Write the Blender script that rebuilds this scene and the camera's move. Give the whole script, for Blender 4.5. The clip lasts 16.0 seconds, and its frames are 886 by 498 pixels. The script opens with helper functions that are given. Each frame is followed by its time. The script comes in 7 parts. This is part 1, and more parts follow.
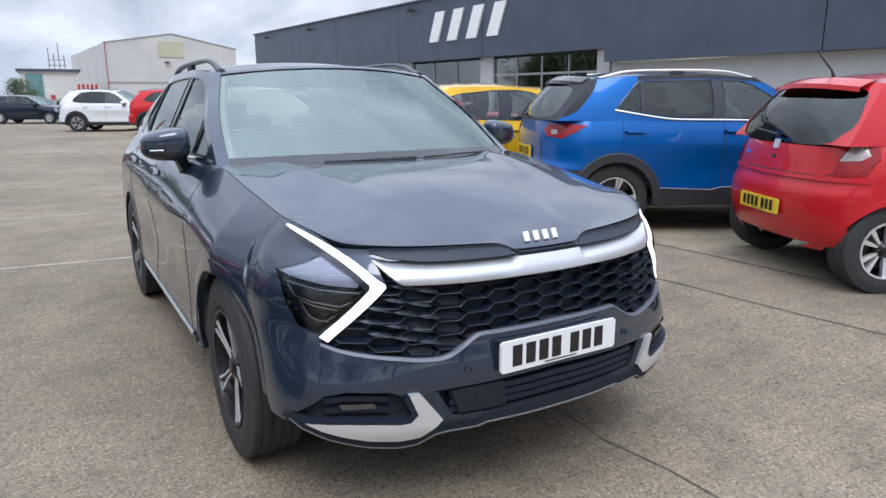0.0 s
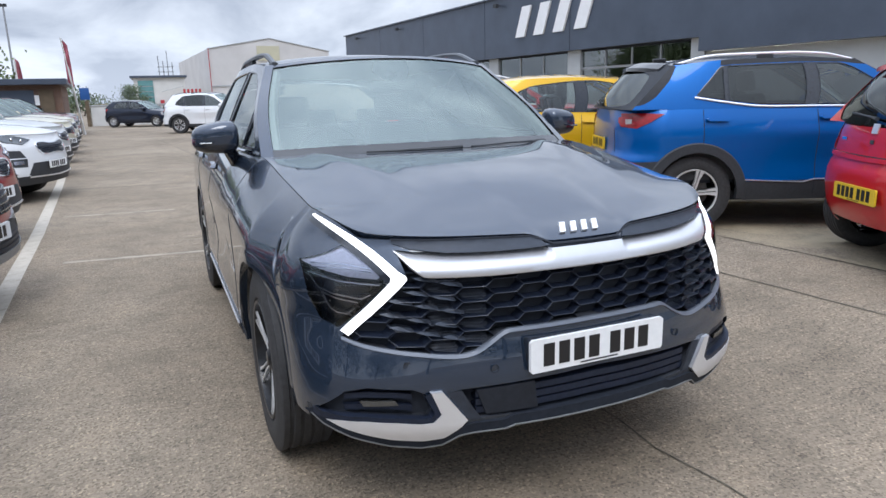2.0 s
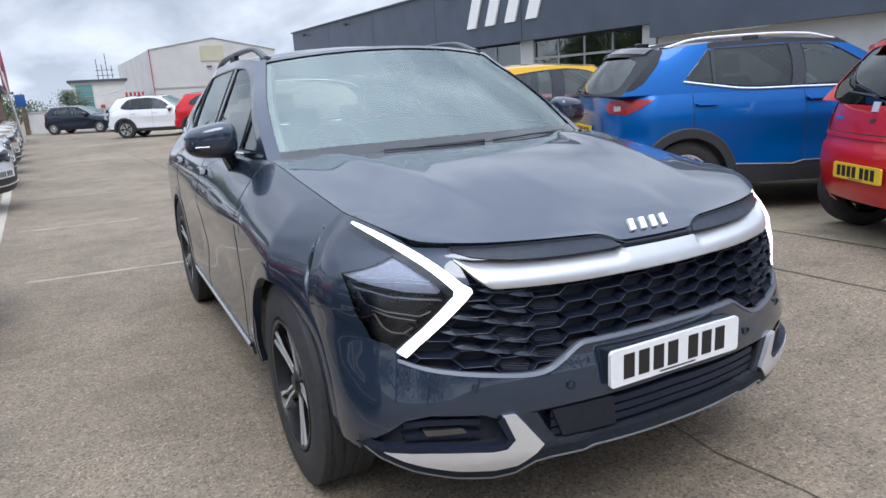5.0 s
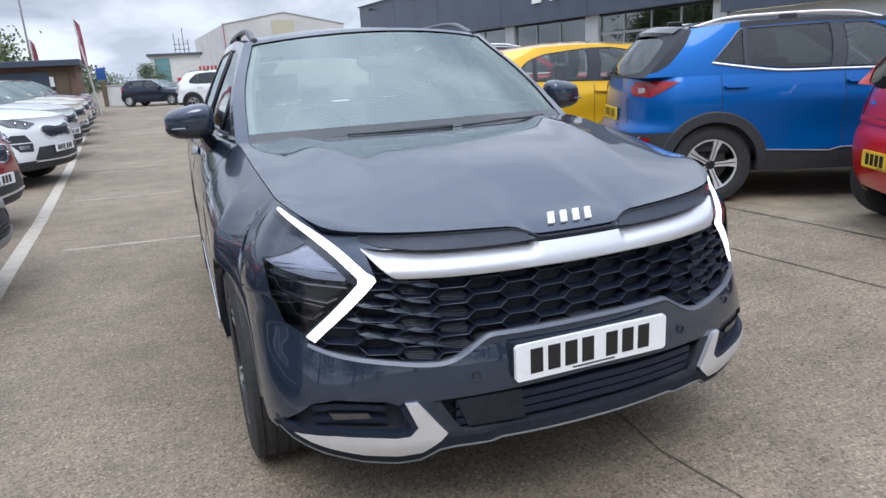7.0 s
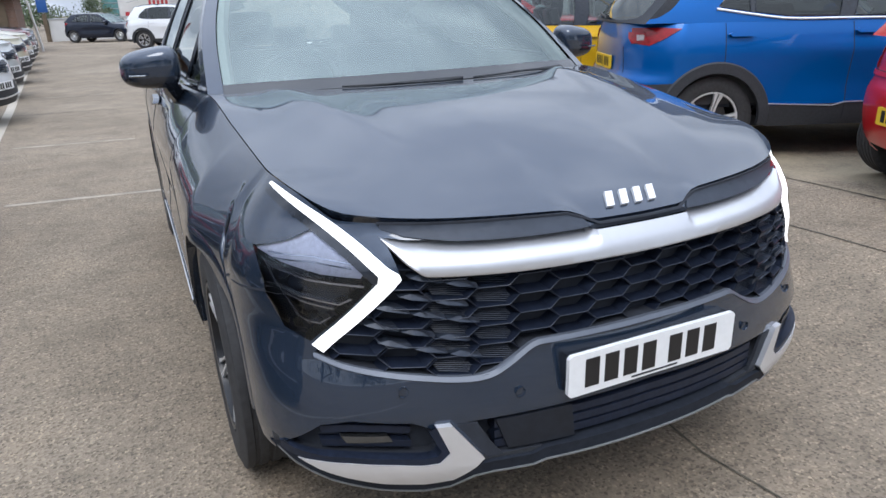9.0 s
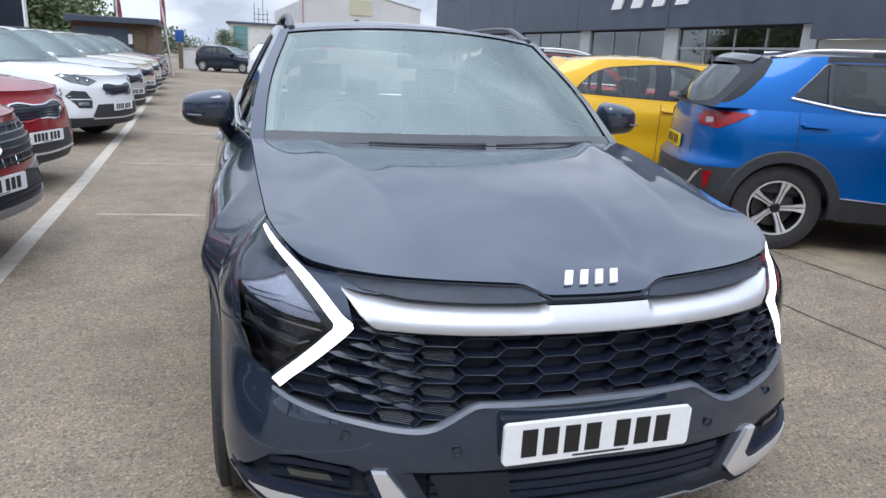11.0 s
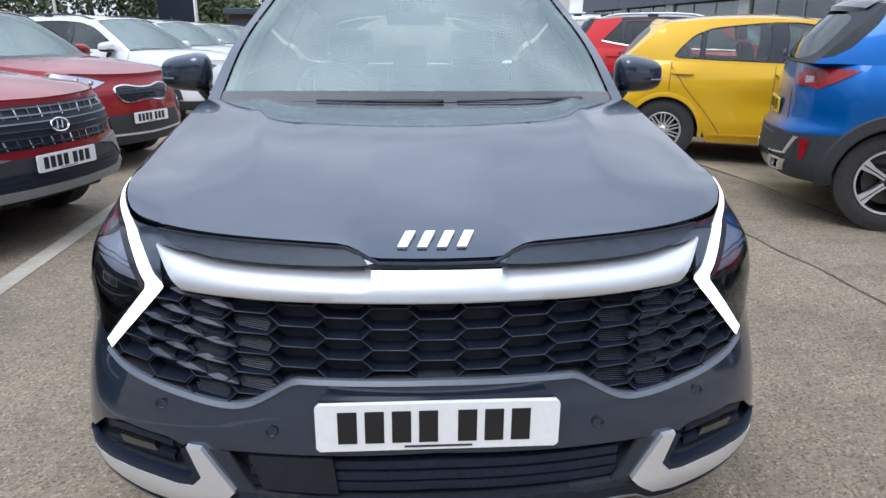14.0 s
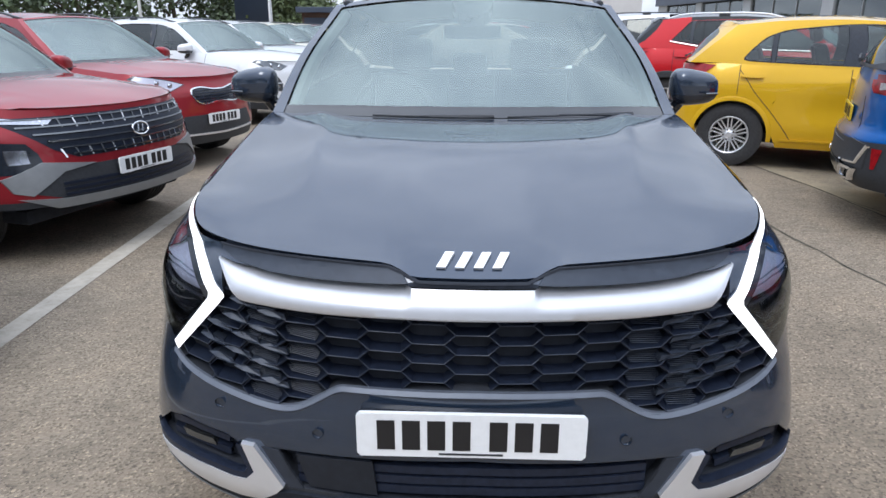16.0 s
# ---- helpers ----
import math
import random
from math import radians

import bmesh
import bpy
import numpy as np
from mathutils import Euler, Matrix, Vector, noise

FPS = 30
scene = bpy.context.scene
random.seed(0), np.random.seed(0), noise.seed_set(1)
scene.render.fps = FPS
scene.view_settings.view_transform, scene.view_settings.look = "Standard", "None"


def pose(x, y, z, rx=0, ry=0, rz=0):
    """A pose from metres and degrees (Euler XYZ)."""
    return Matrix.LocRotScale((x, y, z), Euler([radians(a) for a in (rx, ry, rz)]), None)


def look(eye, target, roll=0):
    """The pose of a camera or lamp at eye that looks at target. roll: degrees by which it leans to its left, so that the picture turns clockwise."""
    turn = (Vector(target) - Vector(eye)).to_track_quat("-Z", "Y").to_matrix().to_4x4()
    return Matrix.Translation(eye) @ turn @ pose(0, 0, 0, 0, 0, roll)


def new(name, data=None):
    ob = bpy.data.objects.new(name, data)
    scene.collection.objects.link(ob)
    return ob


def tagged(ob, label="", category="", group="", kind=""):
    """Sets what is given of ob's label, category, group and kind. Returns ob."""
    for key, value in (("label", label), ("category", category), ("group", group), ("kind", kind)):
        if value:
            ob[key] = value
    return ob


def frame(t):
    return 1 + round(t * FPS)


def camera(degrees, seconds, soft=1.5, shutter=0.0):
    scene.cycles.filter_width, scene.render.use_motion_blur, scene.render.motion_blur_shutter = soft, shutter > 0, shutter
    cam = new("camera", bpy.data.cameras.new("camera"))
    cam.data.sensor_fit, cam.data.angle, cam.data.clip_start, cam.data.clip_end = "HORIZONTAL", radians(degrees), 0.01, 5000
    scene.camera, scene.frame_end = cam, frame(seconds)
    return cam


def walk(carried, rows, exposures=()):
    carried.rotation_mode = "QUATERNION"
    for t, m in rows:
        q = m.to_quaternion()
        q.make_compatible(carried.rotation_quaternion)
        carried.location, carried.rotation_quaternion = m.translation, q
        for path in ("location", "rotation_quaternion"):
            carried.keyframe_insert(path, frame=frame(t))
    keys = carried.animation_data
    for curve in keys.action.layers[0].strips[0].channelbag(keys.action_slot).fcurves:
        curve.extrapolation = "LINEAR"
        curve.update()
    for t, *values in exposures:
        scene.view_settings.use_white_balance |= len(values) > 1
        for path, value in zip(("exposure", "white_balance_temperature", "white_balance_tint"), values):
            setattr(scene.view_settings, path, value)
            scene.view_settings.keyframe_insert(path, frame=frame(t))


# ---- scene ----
cam = camera(67.0, 16.0)
PATH = [
    (0, (-1.484, -1.734, 1.453), (-0.509, -0.047, 1.004), -0.1),
    (0.5, (-1.391, -1.741, 1.434), (-0.523, -0.005, 0.952), -1.2),
    (1, (-1.312, -1.734, 1.415), (-0.498, 0.029, 0.938), -1.5),
    (1.5, (-1.274, -1.731, 1.41), (-0.517, 0.064, 0.958), -1.7),
    (2, (-1.252, -1.726, 1.403), (-0.514, 0.077, 0.95), -1.5),
    (2.5, (-1.229, -1.716, 1.393), (-0.518, 0.1, 0.946), -2.3),
    (3, (-1.277, -1.653, 1.393), (-0.549, 0.155, 0.941), -2.1),
    (3.2, (-1.317, -1.6, 1.393), (-0.532, 0.184, 0.943), -1.5),
    (5.3, (-1.441, -1.381, 1.401), (-0.585, 0.364, 0.929), -3.4),
    (5.5, (-1.397, -1.401, 1.4), (-0.57, 0.36, 0.936), -4.4),
    (6, (-1.238, -1.481, 1.39), (-0.541, 0.343, 0.96), -3.2),
    (6.5, (-1.117, -1.553, 1.398), (-0.486, 0.29, 0.944), -3.4),
    (7, (-1.039, -1.568, 1.417), (-0.37, 0.24, 0.885), -3.1),
    (7.5, (-1.01, -1.543, 1.431), (-0.378, 0.276, 0.89), -4.6),
    (8, (-1.006, -1.435, 1.43), (-0.352, 0.353, 0.815), -5.3),
    (8.5, (-1.037, -1.25, 1.43), (-0.288, 0.476, 0.752), -4.8),
    (9, (-1.068, -1.146, 1.425), (-0.318, 0.574, 0.733), -1.9),
    (9.2, (-1.07, -1.129, 1.42), (-0.296, 0.586, 0.743), -0.6),
    (11.3, (-0.731, -1.372, 1.492), (-0.293, 0.502, 0.945), 3.6),
    (11.5, (-0.67, -1.397, 1.495), (-0.302, 0.485, 0.929), 3.9),
    (12, (-0.564, -1.435, 1.495), (-0.273, 0.448, 0.888), 3.8),
    (12.5, (-0.494, -1.411, 1.475), (-0.234, 0.474, 0.859), 2.4),
    (13, (-0.352, -1.311, 1.422), (-0.126, 0.575, 0.795), 3.2),
    (13.5, (-0.208, -1.25, 1.416), (-0.055, 0.638, 0.777), 3.6),
    (14, (-0.058, -1.247, 1.382), (0.037, 0.655, 0.771), 0.4),
    (14.5, (0.022, -1.31, 1.427), (0.086, 0.587, 0.795), 1.1),
    (15, (0.042, -1.356, 1.487), (0.032, 0.559, 0.908), 0.1),
    (15.5, (0.033, -1.369, 1.5), (0.003, 0.539, 0.902), 0.3),
    (16, (-0.003, -1.312, 1.462), (-0.096, 0.586, 0.838), 0.1),
]
walk(cam, [(t, look(eye, target, roll)) for t, eye, target, roll in PATH], exposures=[(0.0, 0.37, 6330, 10)])

# ---- world and sun ----
world = bpy.data.worlds.new("overcast")
scene.world = world
world.use_nodes = True
wn, wl = world.node_tree.nodes, world.node_tree.links
wn.clear()
w_out = wn.new("ShaderNodeOutputWorld")
w_bg = wn.new("ShaderNodeBackground")
w_sky = wn.new("ShaderNodeTexSky")
w_sky.sky_type = "NISHITA"
w_sky.sun_disc = False
w_sky.sun_elevation = radians(48)
w_sky.sun_rotation = radians(200)
w_tc = wn.new("ShaderNodeTexCoord")
w_flat = wn.new("ShaderNodeSeparateXYZ")
w_den = wn.new("ShaderNodeMath")
w_den.operation = "ADD"
w_den.inputs[1].default_value = 0.36
w_abs = wn.new("ShaderNodeMath")
w_abs.operation = "ABSOLUTE"
w_dx = wn.new("ShaderNodeMath")
w_dx.operation = "DIVIDE"
w_dy = wn.new("ShaderNodeMath")
w_dy.operation = "DIVIDE"
w_map = wn.new("ShaderNodeCombineXYZ")
w_noise = wn.new("ShaderNodeTexNoise")
w_noise.inputs["Scale"].default_value = 2.1
w_noise.inputs["Detail"].default_value = 7.0
w_noise.inputs["Roughness"].default_value = 0.55
w_noise.inputs["Distortion"].default_value = 0.35
w_ramp = wn.new("ShaderNodeValToRGB")
w_ramp.color_ramp.elements[0].position = 0.36
w_ramp.color_ramp.elements[0].color = (3.95, 4.45, 5.5, 1)
w_ramp.color_ramp.elements[1].position = 0.66
w_ramp.color_ramp.elements[1].color = (8.0, 8.58, 9.65, 1)
w_mix = wn.new("ShaderNodeMixRGB")
w_mix.inputs[0].default_value = 0.93
wl.new(w_tc.outputs["Generated"], w_flat.inputs[0])
wl.new(w_flat.outputs["Z"], w_abs.inputs[0])
wl.new(w_abs.outputs[0], w_den.inputs[0])
for k, node in (("X", w_dx), ("Y", w_dy)):
    wl.new(w_flat.outputs[k], node.inputs[0])
    wl.new(w_den.outputs[0], node.inputs[1])
    wl.new(node.outputs[0], w_map.inputs[k])
wl.new(w_map.outputs["Vector"], w_noise.inputs["Vector"])
wl.new(w_noise.outputs["Fac"], w_ramp.inputs["Fac"])
wl.new(w_sky.outputs["Color"], w_mix.inputs[1])
wl.new(w_ramp.outputs["Color"], w_mix.inputs[2])
w_sep = wn.new("ShaderNodeSeparateXYZ")
# a bright rim at the horizon, heavier cloud above it, the thinnest cloud overhead
w_lift = wn.new("ShaderNodeValToRGB")
for _ in range(3):
    w_lift.color_ramp.elements.new(0.5)
for w_e, (w_p, w_v) in zip(w_lift.color_ramp.elements, [(0.0, 1.06), (0.10, 0.80), (0.28, 0.76), (0.60, 1.6), (1.0, 2.6)]):
    w_e.position = w_p
    w_e.color = (w_v, w_v, w_v, 1)
w_mul = wn.new("ShaderNodeMixRGB")
w_mul.blend_type = "MULTIPLY"
w_mul.inputs[0].default_value = 1.0
wl.new(w_tc.outputs["Generated"], w_sep.inputs[0])
wl.new(w_sep.outputs["Z"], w_lift.inputs["Fac"])
w_even = wn.new("ShaderNodeMapRange")
for w_k, w_v in (("From Min", 0.35), ("From Max", 0.95), ("To Min", 0.0), ("To Max", 0.5)):
    w_even.inputs[w_k].default_value = w_v
w_thin = wn.new("ShaderNodeMixRGB")
w_thin.inputs[2].default_value = (6.0, 6.55, 7.6, 1)
wl.new(w_sep.outputs["Z"], w_even.inputs["Value"])
wl.new(w_even.outputs[0], w_thin.inputs[0])
wl.new(w_mix.outputs["Color"], w_thin.inputs[1])
wl.new(w_thin.outputs["Color"], w_mul.inputs[1])
wl.new(w_lift.outputs["Color"], w_mul.inputs[2])
wl.new(w_mul.outputs["Color"], w_bg.inputs["Color"])
wl.new(w_bg.outputs["Background"], w_out.inputs["Surface"])
w_bg.inputs["Strength"].default_value = 0.115

sun = new("sun", bpy.data.lights.new("sun", "SUN"))
sun.data.energy = 1.0
sun.data.angle = radians(25)
sun.data.color = (1.0, 0.97, 0.93)
sun.matrix_world = look((-6, -14, 22), (0, 0, 0))

# ---- materials ----


def node_mat(name):
    m = bpy.data.materials.new(name)
    m.use_nodes = True
    nt = m.node_tree
    return m, nt.nodes, nt.links, nt.nodes["Principled BSDF"]


def tex_noise(n, l, scale, detail=4.0, rough=0.55, coord=None, stretch=None):
    t = n.new("ShaderNodeTexNoise")
    t.inputs["Scale"].default_value = scale
    t.inputs["Detail"].default_value = detail
    t.inputs["Roughness"].default_value = rough
    tc = n.new("ShaderNodeTexCoord")
    src = tc.outputs["Object"]
    if stretch:
        mp = n.new("ShaderNodeMapping")
        mp.inputs["Scale"].default_value = stretch
        l.new(src, mp.inputs["Vector"])
        src = mp.outputs["Vector"]
    l.new(src, t.inputs["Vector"])
    return t.outputs["Fac"]


def ramp(n, l, fac, stops):
    r = n.new("ShaderNodeValToRGB")
    while len(r.color_ramp.elements) < len(stops):
        r.color_ramp.elements.new(0.5)
    for e, (p, c) in zip(r.color_ramp.elements, stops):
        e.position = p
        e.color = (*c, 1) if len(c) == 3 else c
    l.new(fac, r.inputs["Fac"])
    return r.outputs["Color"]


def bump(n, l, b, height, strength, dist=0.01):
    k = n.new("ShaderNodeBump")
    k.inputs["Strength"].default_value = strength
    k.inputs["Distance"].default_value = dist
    l.new(height, k.inputs["Height"])
    l.new(k.outputs["Normal"], b.inputs["Normal"])


def simple(name, color, rough=0.5, metal=0.0, vary=0.12, scale=18.0, bumpy=0.0, coat=0.0, spec=0.5):
    m, n, l, b = node_mat(name)
    lo = tuple(c * (1 - vary) for c in color)
    hi = tuple(min(1, c * (1 + vary)) for c in color)
    f = tex_noise(n, l, scale)
    l.new(ramp(n, l, f, [(0.3, lo), (0.7, hi)]), b.inputs["Base Color"])
    b.inputs["Roughness"].default_value = rough
    b.inputs["Metallic"].default_value = metal
    b.inputs["Coat Weight"].default_value = coat
    b.inputs["Coat Roughness"].default_value = 0.04
    b.inputs["Specular IOR Level"].default_value = spec
    if bumpy:
        bump(n, l, b, tex_noise(n, l, scale * 6), bumpy, 0.004)
    return m


def paint(name, color, metal=0.35, rough=0.32, flake=0.10, ior=1.42):
    """Clear-coated car paint: a fine metallic flake and a thin film of dust."""
    m, n, l, b = node_mat(name)
    f = tex_noise(n, l, 900.0, 2.0)
    lo = tuple(c * (1 - flake) for c in color)
    hi = tuple(min(1, c * (1 + flake)) for c in color)
    l.new(ramp(n, l, f, [(0.35, lo), (0.65, hi)]), b.inputs["Base Color"])
    b.inputs["Metallic"].default_value = metal
    b.inputs["Roughness"].default_value = rough
    b.inputs["Specular IOR Level"].default_value = 0.15
    b.inputs["Coat Weight"].default_value = 1.0
    b.inputs["Coat IOR"].default_value = ior
    d = tex_noise(n, l, 5.0, 6.0)
    l.new(ramp(n, l, d, [(0.35, (0.012,) * 3), (0.75, (0.05,) * 3)]), b.inputs["Coat Roughness"])
    return m


def glass_mat(name, tint, ior=1.6, gloss=(0.95, 1.0, 0.99)):
    m, n, l, b = node_mat(name)
    n.remove(b)
    tr = n.new("ShaderNodeBsdfTransparent")
    tr.inputs["Color"].default_value = (*tint, 1)
    gl = n.new("ShaderNodeBsdfGlossy")
    gl.inputs["Roughness"].default_value = 0.02
    gl.inputs["Color"].default_value = (*gloss, 1)
    fr = n.new("ShaderNodeFresnel")
    fr.inputs["IOR"].default_value = ior
    mx = n.new("ShaderNodeMixShader")
    l.new(fr.outputs["Fac"], mx.inputs["Fac"])
    l.new(tr.outputs["BSDF"], mx.inputs[1])
    l.new(gl.outputs["BSDF"], mx.inputs[2])
    l.new(mx.outputs["Shader"], n["Material Output"].inputs["Surface"])
    return m


def glow(name, color, strength):
    m, n, l, b = node_mat(name)
    b.inputs["Base Color"].default_value = (*color, 1)
    b.inputs["Emission Color"].default_value = (*color, 1)
    b.inputs["Emission Strength"].default_value = strength
    return m


GREY = paint("graphite paint", (0.023, 0.037, 0.064), 0.4, 0.26, 0.10, 1.62)
BLUE = paint("blue paint", (0.0, 0.100, 0.37), 0.35, 0.34, 0.10, 1.30)
# body colour of the brow strip, uncoated so it stays dark under the sky
STRIPG = simple("body grey dulled against sky", (0.036, 0.045, 0.063), 0.5, 0.1, 0.1, 30, spec=0.35)
LIPM = simple("satin grey edging", (0.115, 0.13, 0.16), 0.45, 0.3, 0.06, 30)
BARM = simple("satin silver bar", (0.58, 0.59, 0.62), 0.34, 0.6, 0.04, 12)
CELLE = simple("paler cell edge glint and mesh", (0.035, 0.043, 0.062), 0.35, 0.2, 0.1, 40)
RECESS = simple("matt black recess", (0.017, 0.021, 0.030), 0.75, 0, 0.2, 40, spec=0.2)
RAILM = simple("dark satin rail", (0.10, 0.11, 0.125), 0.35, 0.5, 0.1, 30)
BLADE = simple("blue-grey grille blade", (0.030, 0.038, 0.055), 0.4, 0.2, 0.3, 40, spec=0.35)
BROW = simple("dark satin brow", (0.014, 0.017, 0.024), 0.5, 0, 0.2, 40, spec=0.3)
YELLOW = paint("yellow paint", (0.72, 0.42, 0.015), 0.1, 0.3)
RED = paint("red paint", (0.52, 0.014, 0.02), 0.1, 0.35, 0.08, 1.36)
ASH = simple("ash grey silver trim", (0.25, 0.26, 0.27), 0.42, 0.3, 0.08, 14)
CRIMSON = paint("deep red paint", (0.27, 0.019, 0.026), 0.25, 0.34, 0.08, 1.38)
WHITE = paint("white paint", (0.72, 0.74, 0.76), 0.0, 0.3, 0.03)
SILVERW = paint("pale silver paint", (0.52, 0.54, 0.54), 0.2, 0.3)
CREAM = paint("cream paint", (0.55, 0.52, 0.40), 0.1, 0.3)
MAROON = paint("maroon paint", (0.16, 0.02, 0.03), 0.3, 0.3)
NAVY = paint("dark blue paint", (0.012, 0.018, 0.035), 0.3, 0.3)
BLACKP = paint("black paint", (0.008, 0.008, 0.01), 0.1, 0.25)
GLOSSB = simple("gloss black plastic", (0.018, 0.022, 0.031), 0.16, 0, 0.2, 40, coat=0.4)
GRILLE = simple("satin black grille plastic", (0.013, 0.018, 0.033), 0.42, 0, 0.25, 60, spec=0.25)
MATTB = simple("textured black plastic", (0.03, 0.033, 0.039), 0.62, 0, 0.2, 60, 0.12)
VOID = simple("black lining", (0.022, 0.026, 0.036), 0.9, 0, 0.2, 30)
SATIN = simple("satin silver trim", (0.78, 0.79, 0.82), 0.30, 0.65, 0.04, 12)
CHROME = simple("chrome", (0.82, 0.83, 0.85), 0.09, 1.0, 0.03, 20)
ALLOY = simple("machined alloy", (0.74, 0.75, 0.77), 0.3, 0.6, 0.08, 30)
ALLOYD = simple("dark alloy paint", (0.022, 0.023, 0.026), 0.3, 0.4, 0.15, 30)
RUBBER = simple("tyre rubber", (0.032, 0.032, 0.034), 0.75, 0, 0.25, 45, 0.2)
STEEL = simple("brake steel", (0.10, 0.095, 0.09), 0.6, 0.6, 0.2, 30)
SCREEN = glass_mat("windscreen glass", (0.70, 0.80, 0.77), 2.6, (0.86, 1.0, 0.98))
FRIT = simple("black glass border", (0.012, 0.014, 0.018), 0.10, 0, 0.1, 20, coat=0.5, spec=0.6)
CLEARG = glass_mat("clear side glass", (0.62, 0.68, 0.66), 1.9)
TINT = glass_mat("tinted side glass", (0.30, 0.34, 0.35), 1.6)
PRIV = glass_mat("dark privacy glass", (0.10, 0.11, 0.115), 1.65)
LENS = glass_mat("clear lamp lens", (0.86, 0.88, 0.92), 1.5)
DRL = glow("lit daytime lamp", (1.0, 1.0, 1.0), 1.3)
REDLENS = simple("red lamp lens", (0.30, 0.008, 0.012), 0.2, 0, 0.35, 30, coat=0.25, spec=0.35)
LAVEN = simple("pale lavender lamp bowl", (0.50, 0.51, 0.60), 0.4, 0.25, 0.12, 90)
CLEARLENS = simple("pale lamp lens", (0.42, 0.36, 0.35), 0.3, 0.1, 0.3, 60, coat=1.0)
DARKCH = simple("smoked chrome", (0.16, 0.17, 0.18), 0.2, 0.9, 0.1, 40)
REFL = simple("lamp reflector", (0.5, 0.52, 0.58), 0.16, 0.9, 0.15, 60)
PLATEW = simple("white plate sheeting", (0.80, 0.81, 0.82), 0.4, 0, 0.03, 60)
PLATEY = simple("yellow plate sheeting", (0.75, 0.50, 0.03), 0.4, 0, 0.03, 60)
PLATEK = simple("black plate print", (0.012, 0.012, 0.014), 0.4)
SEATM = simple("black seat leather", (0.025, 0.025, 0.027), 0.5, 0, 0.2, 30)
DASHM = simple("dashboard plastic", (0.035, 0.036, 0.04), 0.6, 0, 0.15, 30)
LINING = simple("pale headlining", (0.45, 0.45, 0.44), 0.9, 0, 0.05, 40)

# ---- mesh helpers ----


def finish(name, bm, mat, smooth=True, angle=38, out=None):
    """out: the side to which an open sheet faces."""
    me = bpy.data.meshes.new(name)
    bmesh.ops.recalc_face_normals(bm, faces=bm.faces)
    if out is not None:
        bm.normal_update()
        if sum(f.normal.dot(Vector(out)) * f.calc_area() for f in bm.faces) < 0:
            bmesh.ops.reverse_faces(bm, faces=bm.faces)
    bm.to_mesh(me)
    bm.free()
    me.materials.append(mat)
    if smooth and me.polygons:
        me.polygons.foreach_set("use_smooth", [True] * len(me.polygons))
        me.set_sharp_from_angle(angle=radians(angle))
    return new(name, me)


def part(name, bm, mat, parent, label="", smooth=True, angle=38, out=None):
    ob = finish(name, bm, mat, smooth, angle, out)
    ob.parent = parent
    if label:
        tagged(ob, label)
    return ob


def thing(name, label, category, m=None, group="", kind=""):
    ob = new(name)
    if m is not None:
        ob.matrix_world = m
    return tagged(ob, label, category, group, kind)


def solid(name, bm, mat, label, category, m=None, group="", kind="", smooth=True):
    ob = finish(name, bm, mat, smooth)
    if m is not None:
        ob.matrix_world = m
    return tagged(ob, label, category, group, kind)


def curve_fn(table):
    """A smooth monotone curve through a short table of (position, value)."""
    xs = np.array([a for a, _ in table], float)
    ys = np.array([b for _, b in table], float)
    d = np.diff(ys) / np.diff(xs)
    g = np.zeros(len(xs))
    g[0], g[-1] = d[0], d[-1]
    for i in range(1, len(xs) - 1):
        g[i] = 0 if d[i - 1] * d[i] <= 0 else 2 * d[i - 1] * d[i] / (d[i - 1] + d[i])

    def f(x):
        x = min(max(x, xs[0]), xs[-1])
        i = min(int(np.searchsorted(xs, x, "right")) - 1, len(xs) - 2)
        h = xs[i + 1] - xs[i]
        t = (x - xs[i]) / h
        return float((2 * t**3 - 3 * t**2 + 1) * ys[i] + (t**3 - 2 * t**2 + t) * h * g[i] + (3 * t**2 - 2 * t**3) * ys[i + 1] + (t**3 - t**2) * h * g[i + 1])
    return f


def add_box(bm, lo, hi, m=None, bevel=0.0):
    r = bmesh.ops.create_cube(bm, size=1.0)
    vs = r["verts"]
    for v in vs:
        v.co = Vector([lo[i] + (v.co[i] + 0.5) * (hi[i] - lo[i]) for i in range(3)])
    if bevel:
        es = list({e for v in vs for e in v.link_edges})
        o = bmesh.ops.bevel(bm, geom=es, offset=bevel, segments=2, affect="EDGES", profile=0.6)
        vs = list({v for f in o["faces"] for v in f.verts} | {v for v in vs if v.is_valid})
    if m is not None:
        bmesh.ops.transform(bm, matrix=m, verts=vs)
    return vs


def box(lo, hi, m=None, bevel=0.0):
    bm = bmesh.new()
    add_box(bm, lo, hi, m, bevel)
    return bm


def add_grid(bm, fn, nu, nv, us=None, vs=None, keep=None):
    us = us if us is not None else np.linspace(0, 1, nu)
    vs = vs if vs is not None else np.linspace(0, 1, nv)
    g = [[bm.verts.new(fn(u, v)) for v in vs] for u in us]
    for i in range(len(us) - 1):
        for j in range(len(vs) - 1):
            if keep is None or keep(0.5 * (us[i] + us[i + 1]), 0.5 * (vs[j] + vs[j + 1])):
                bm.faces.new((g[i][j], g[i + 1][j], g[i + 1][j + 1], g[i][j + 1]))
    for row in g:
        for v in row:
            if not v.link_faces:
                bm.verts.remove(v)
    return bm


def grid(fn, nu, nv, us=None, vs=None, keep=None):
    return add_grid(bmesh.new(), fn, nu, nv, us, vs, keep)


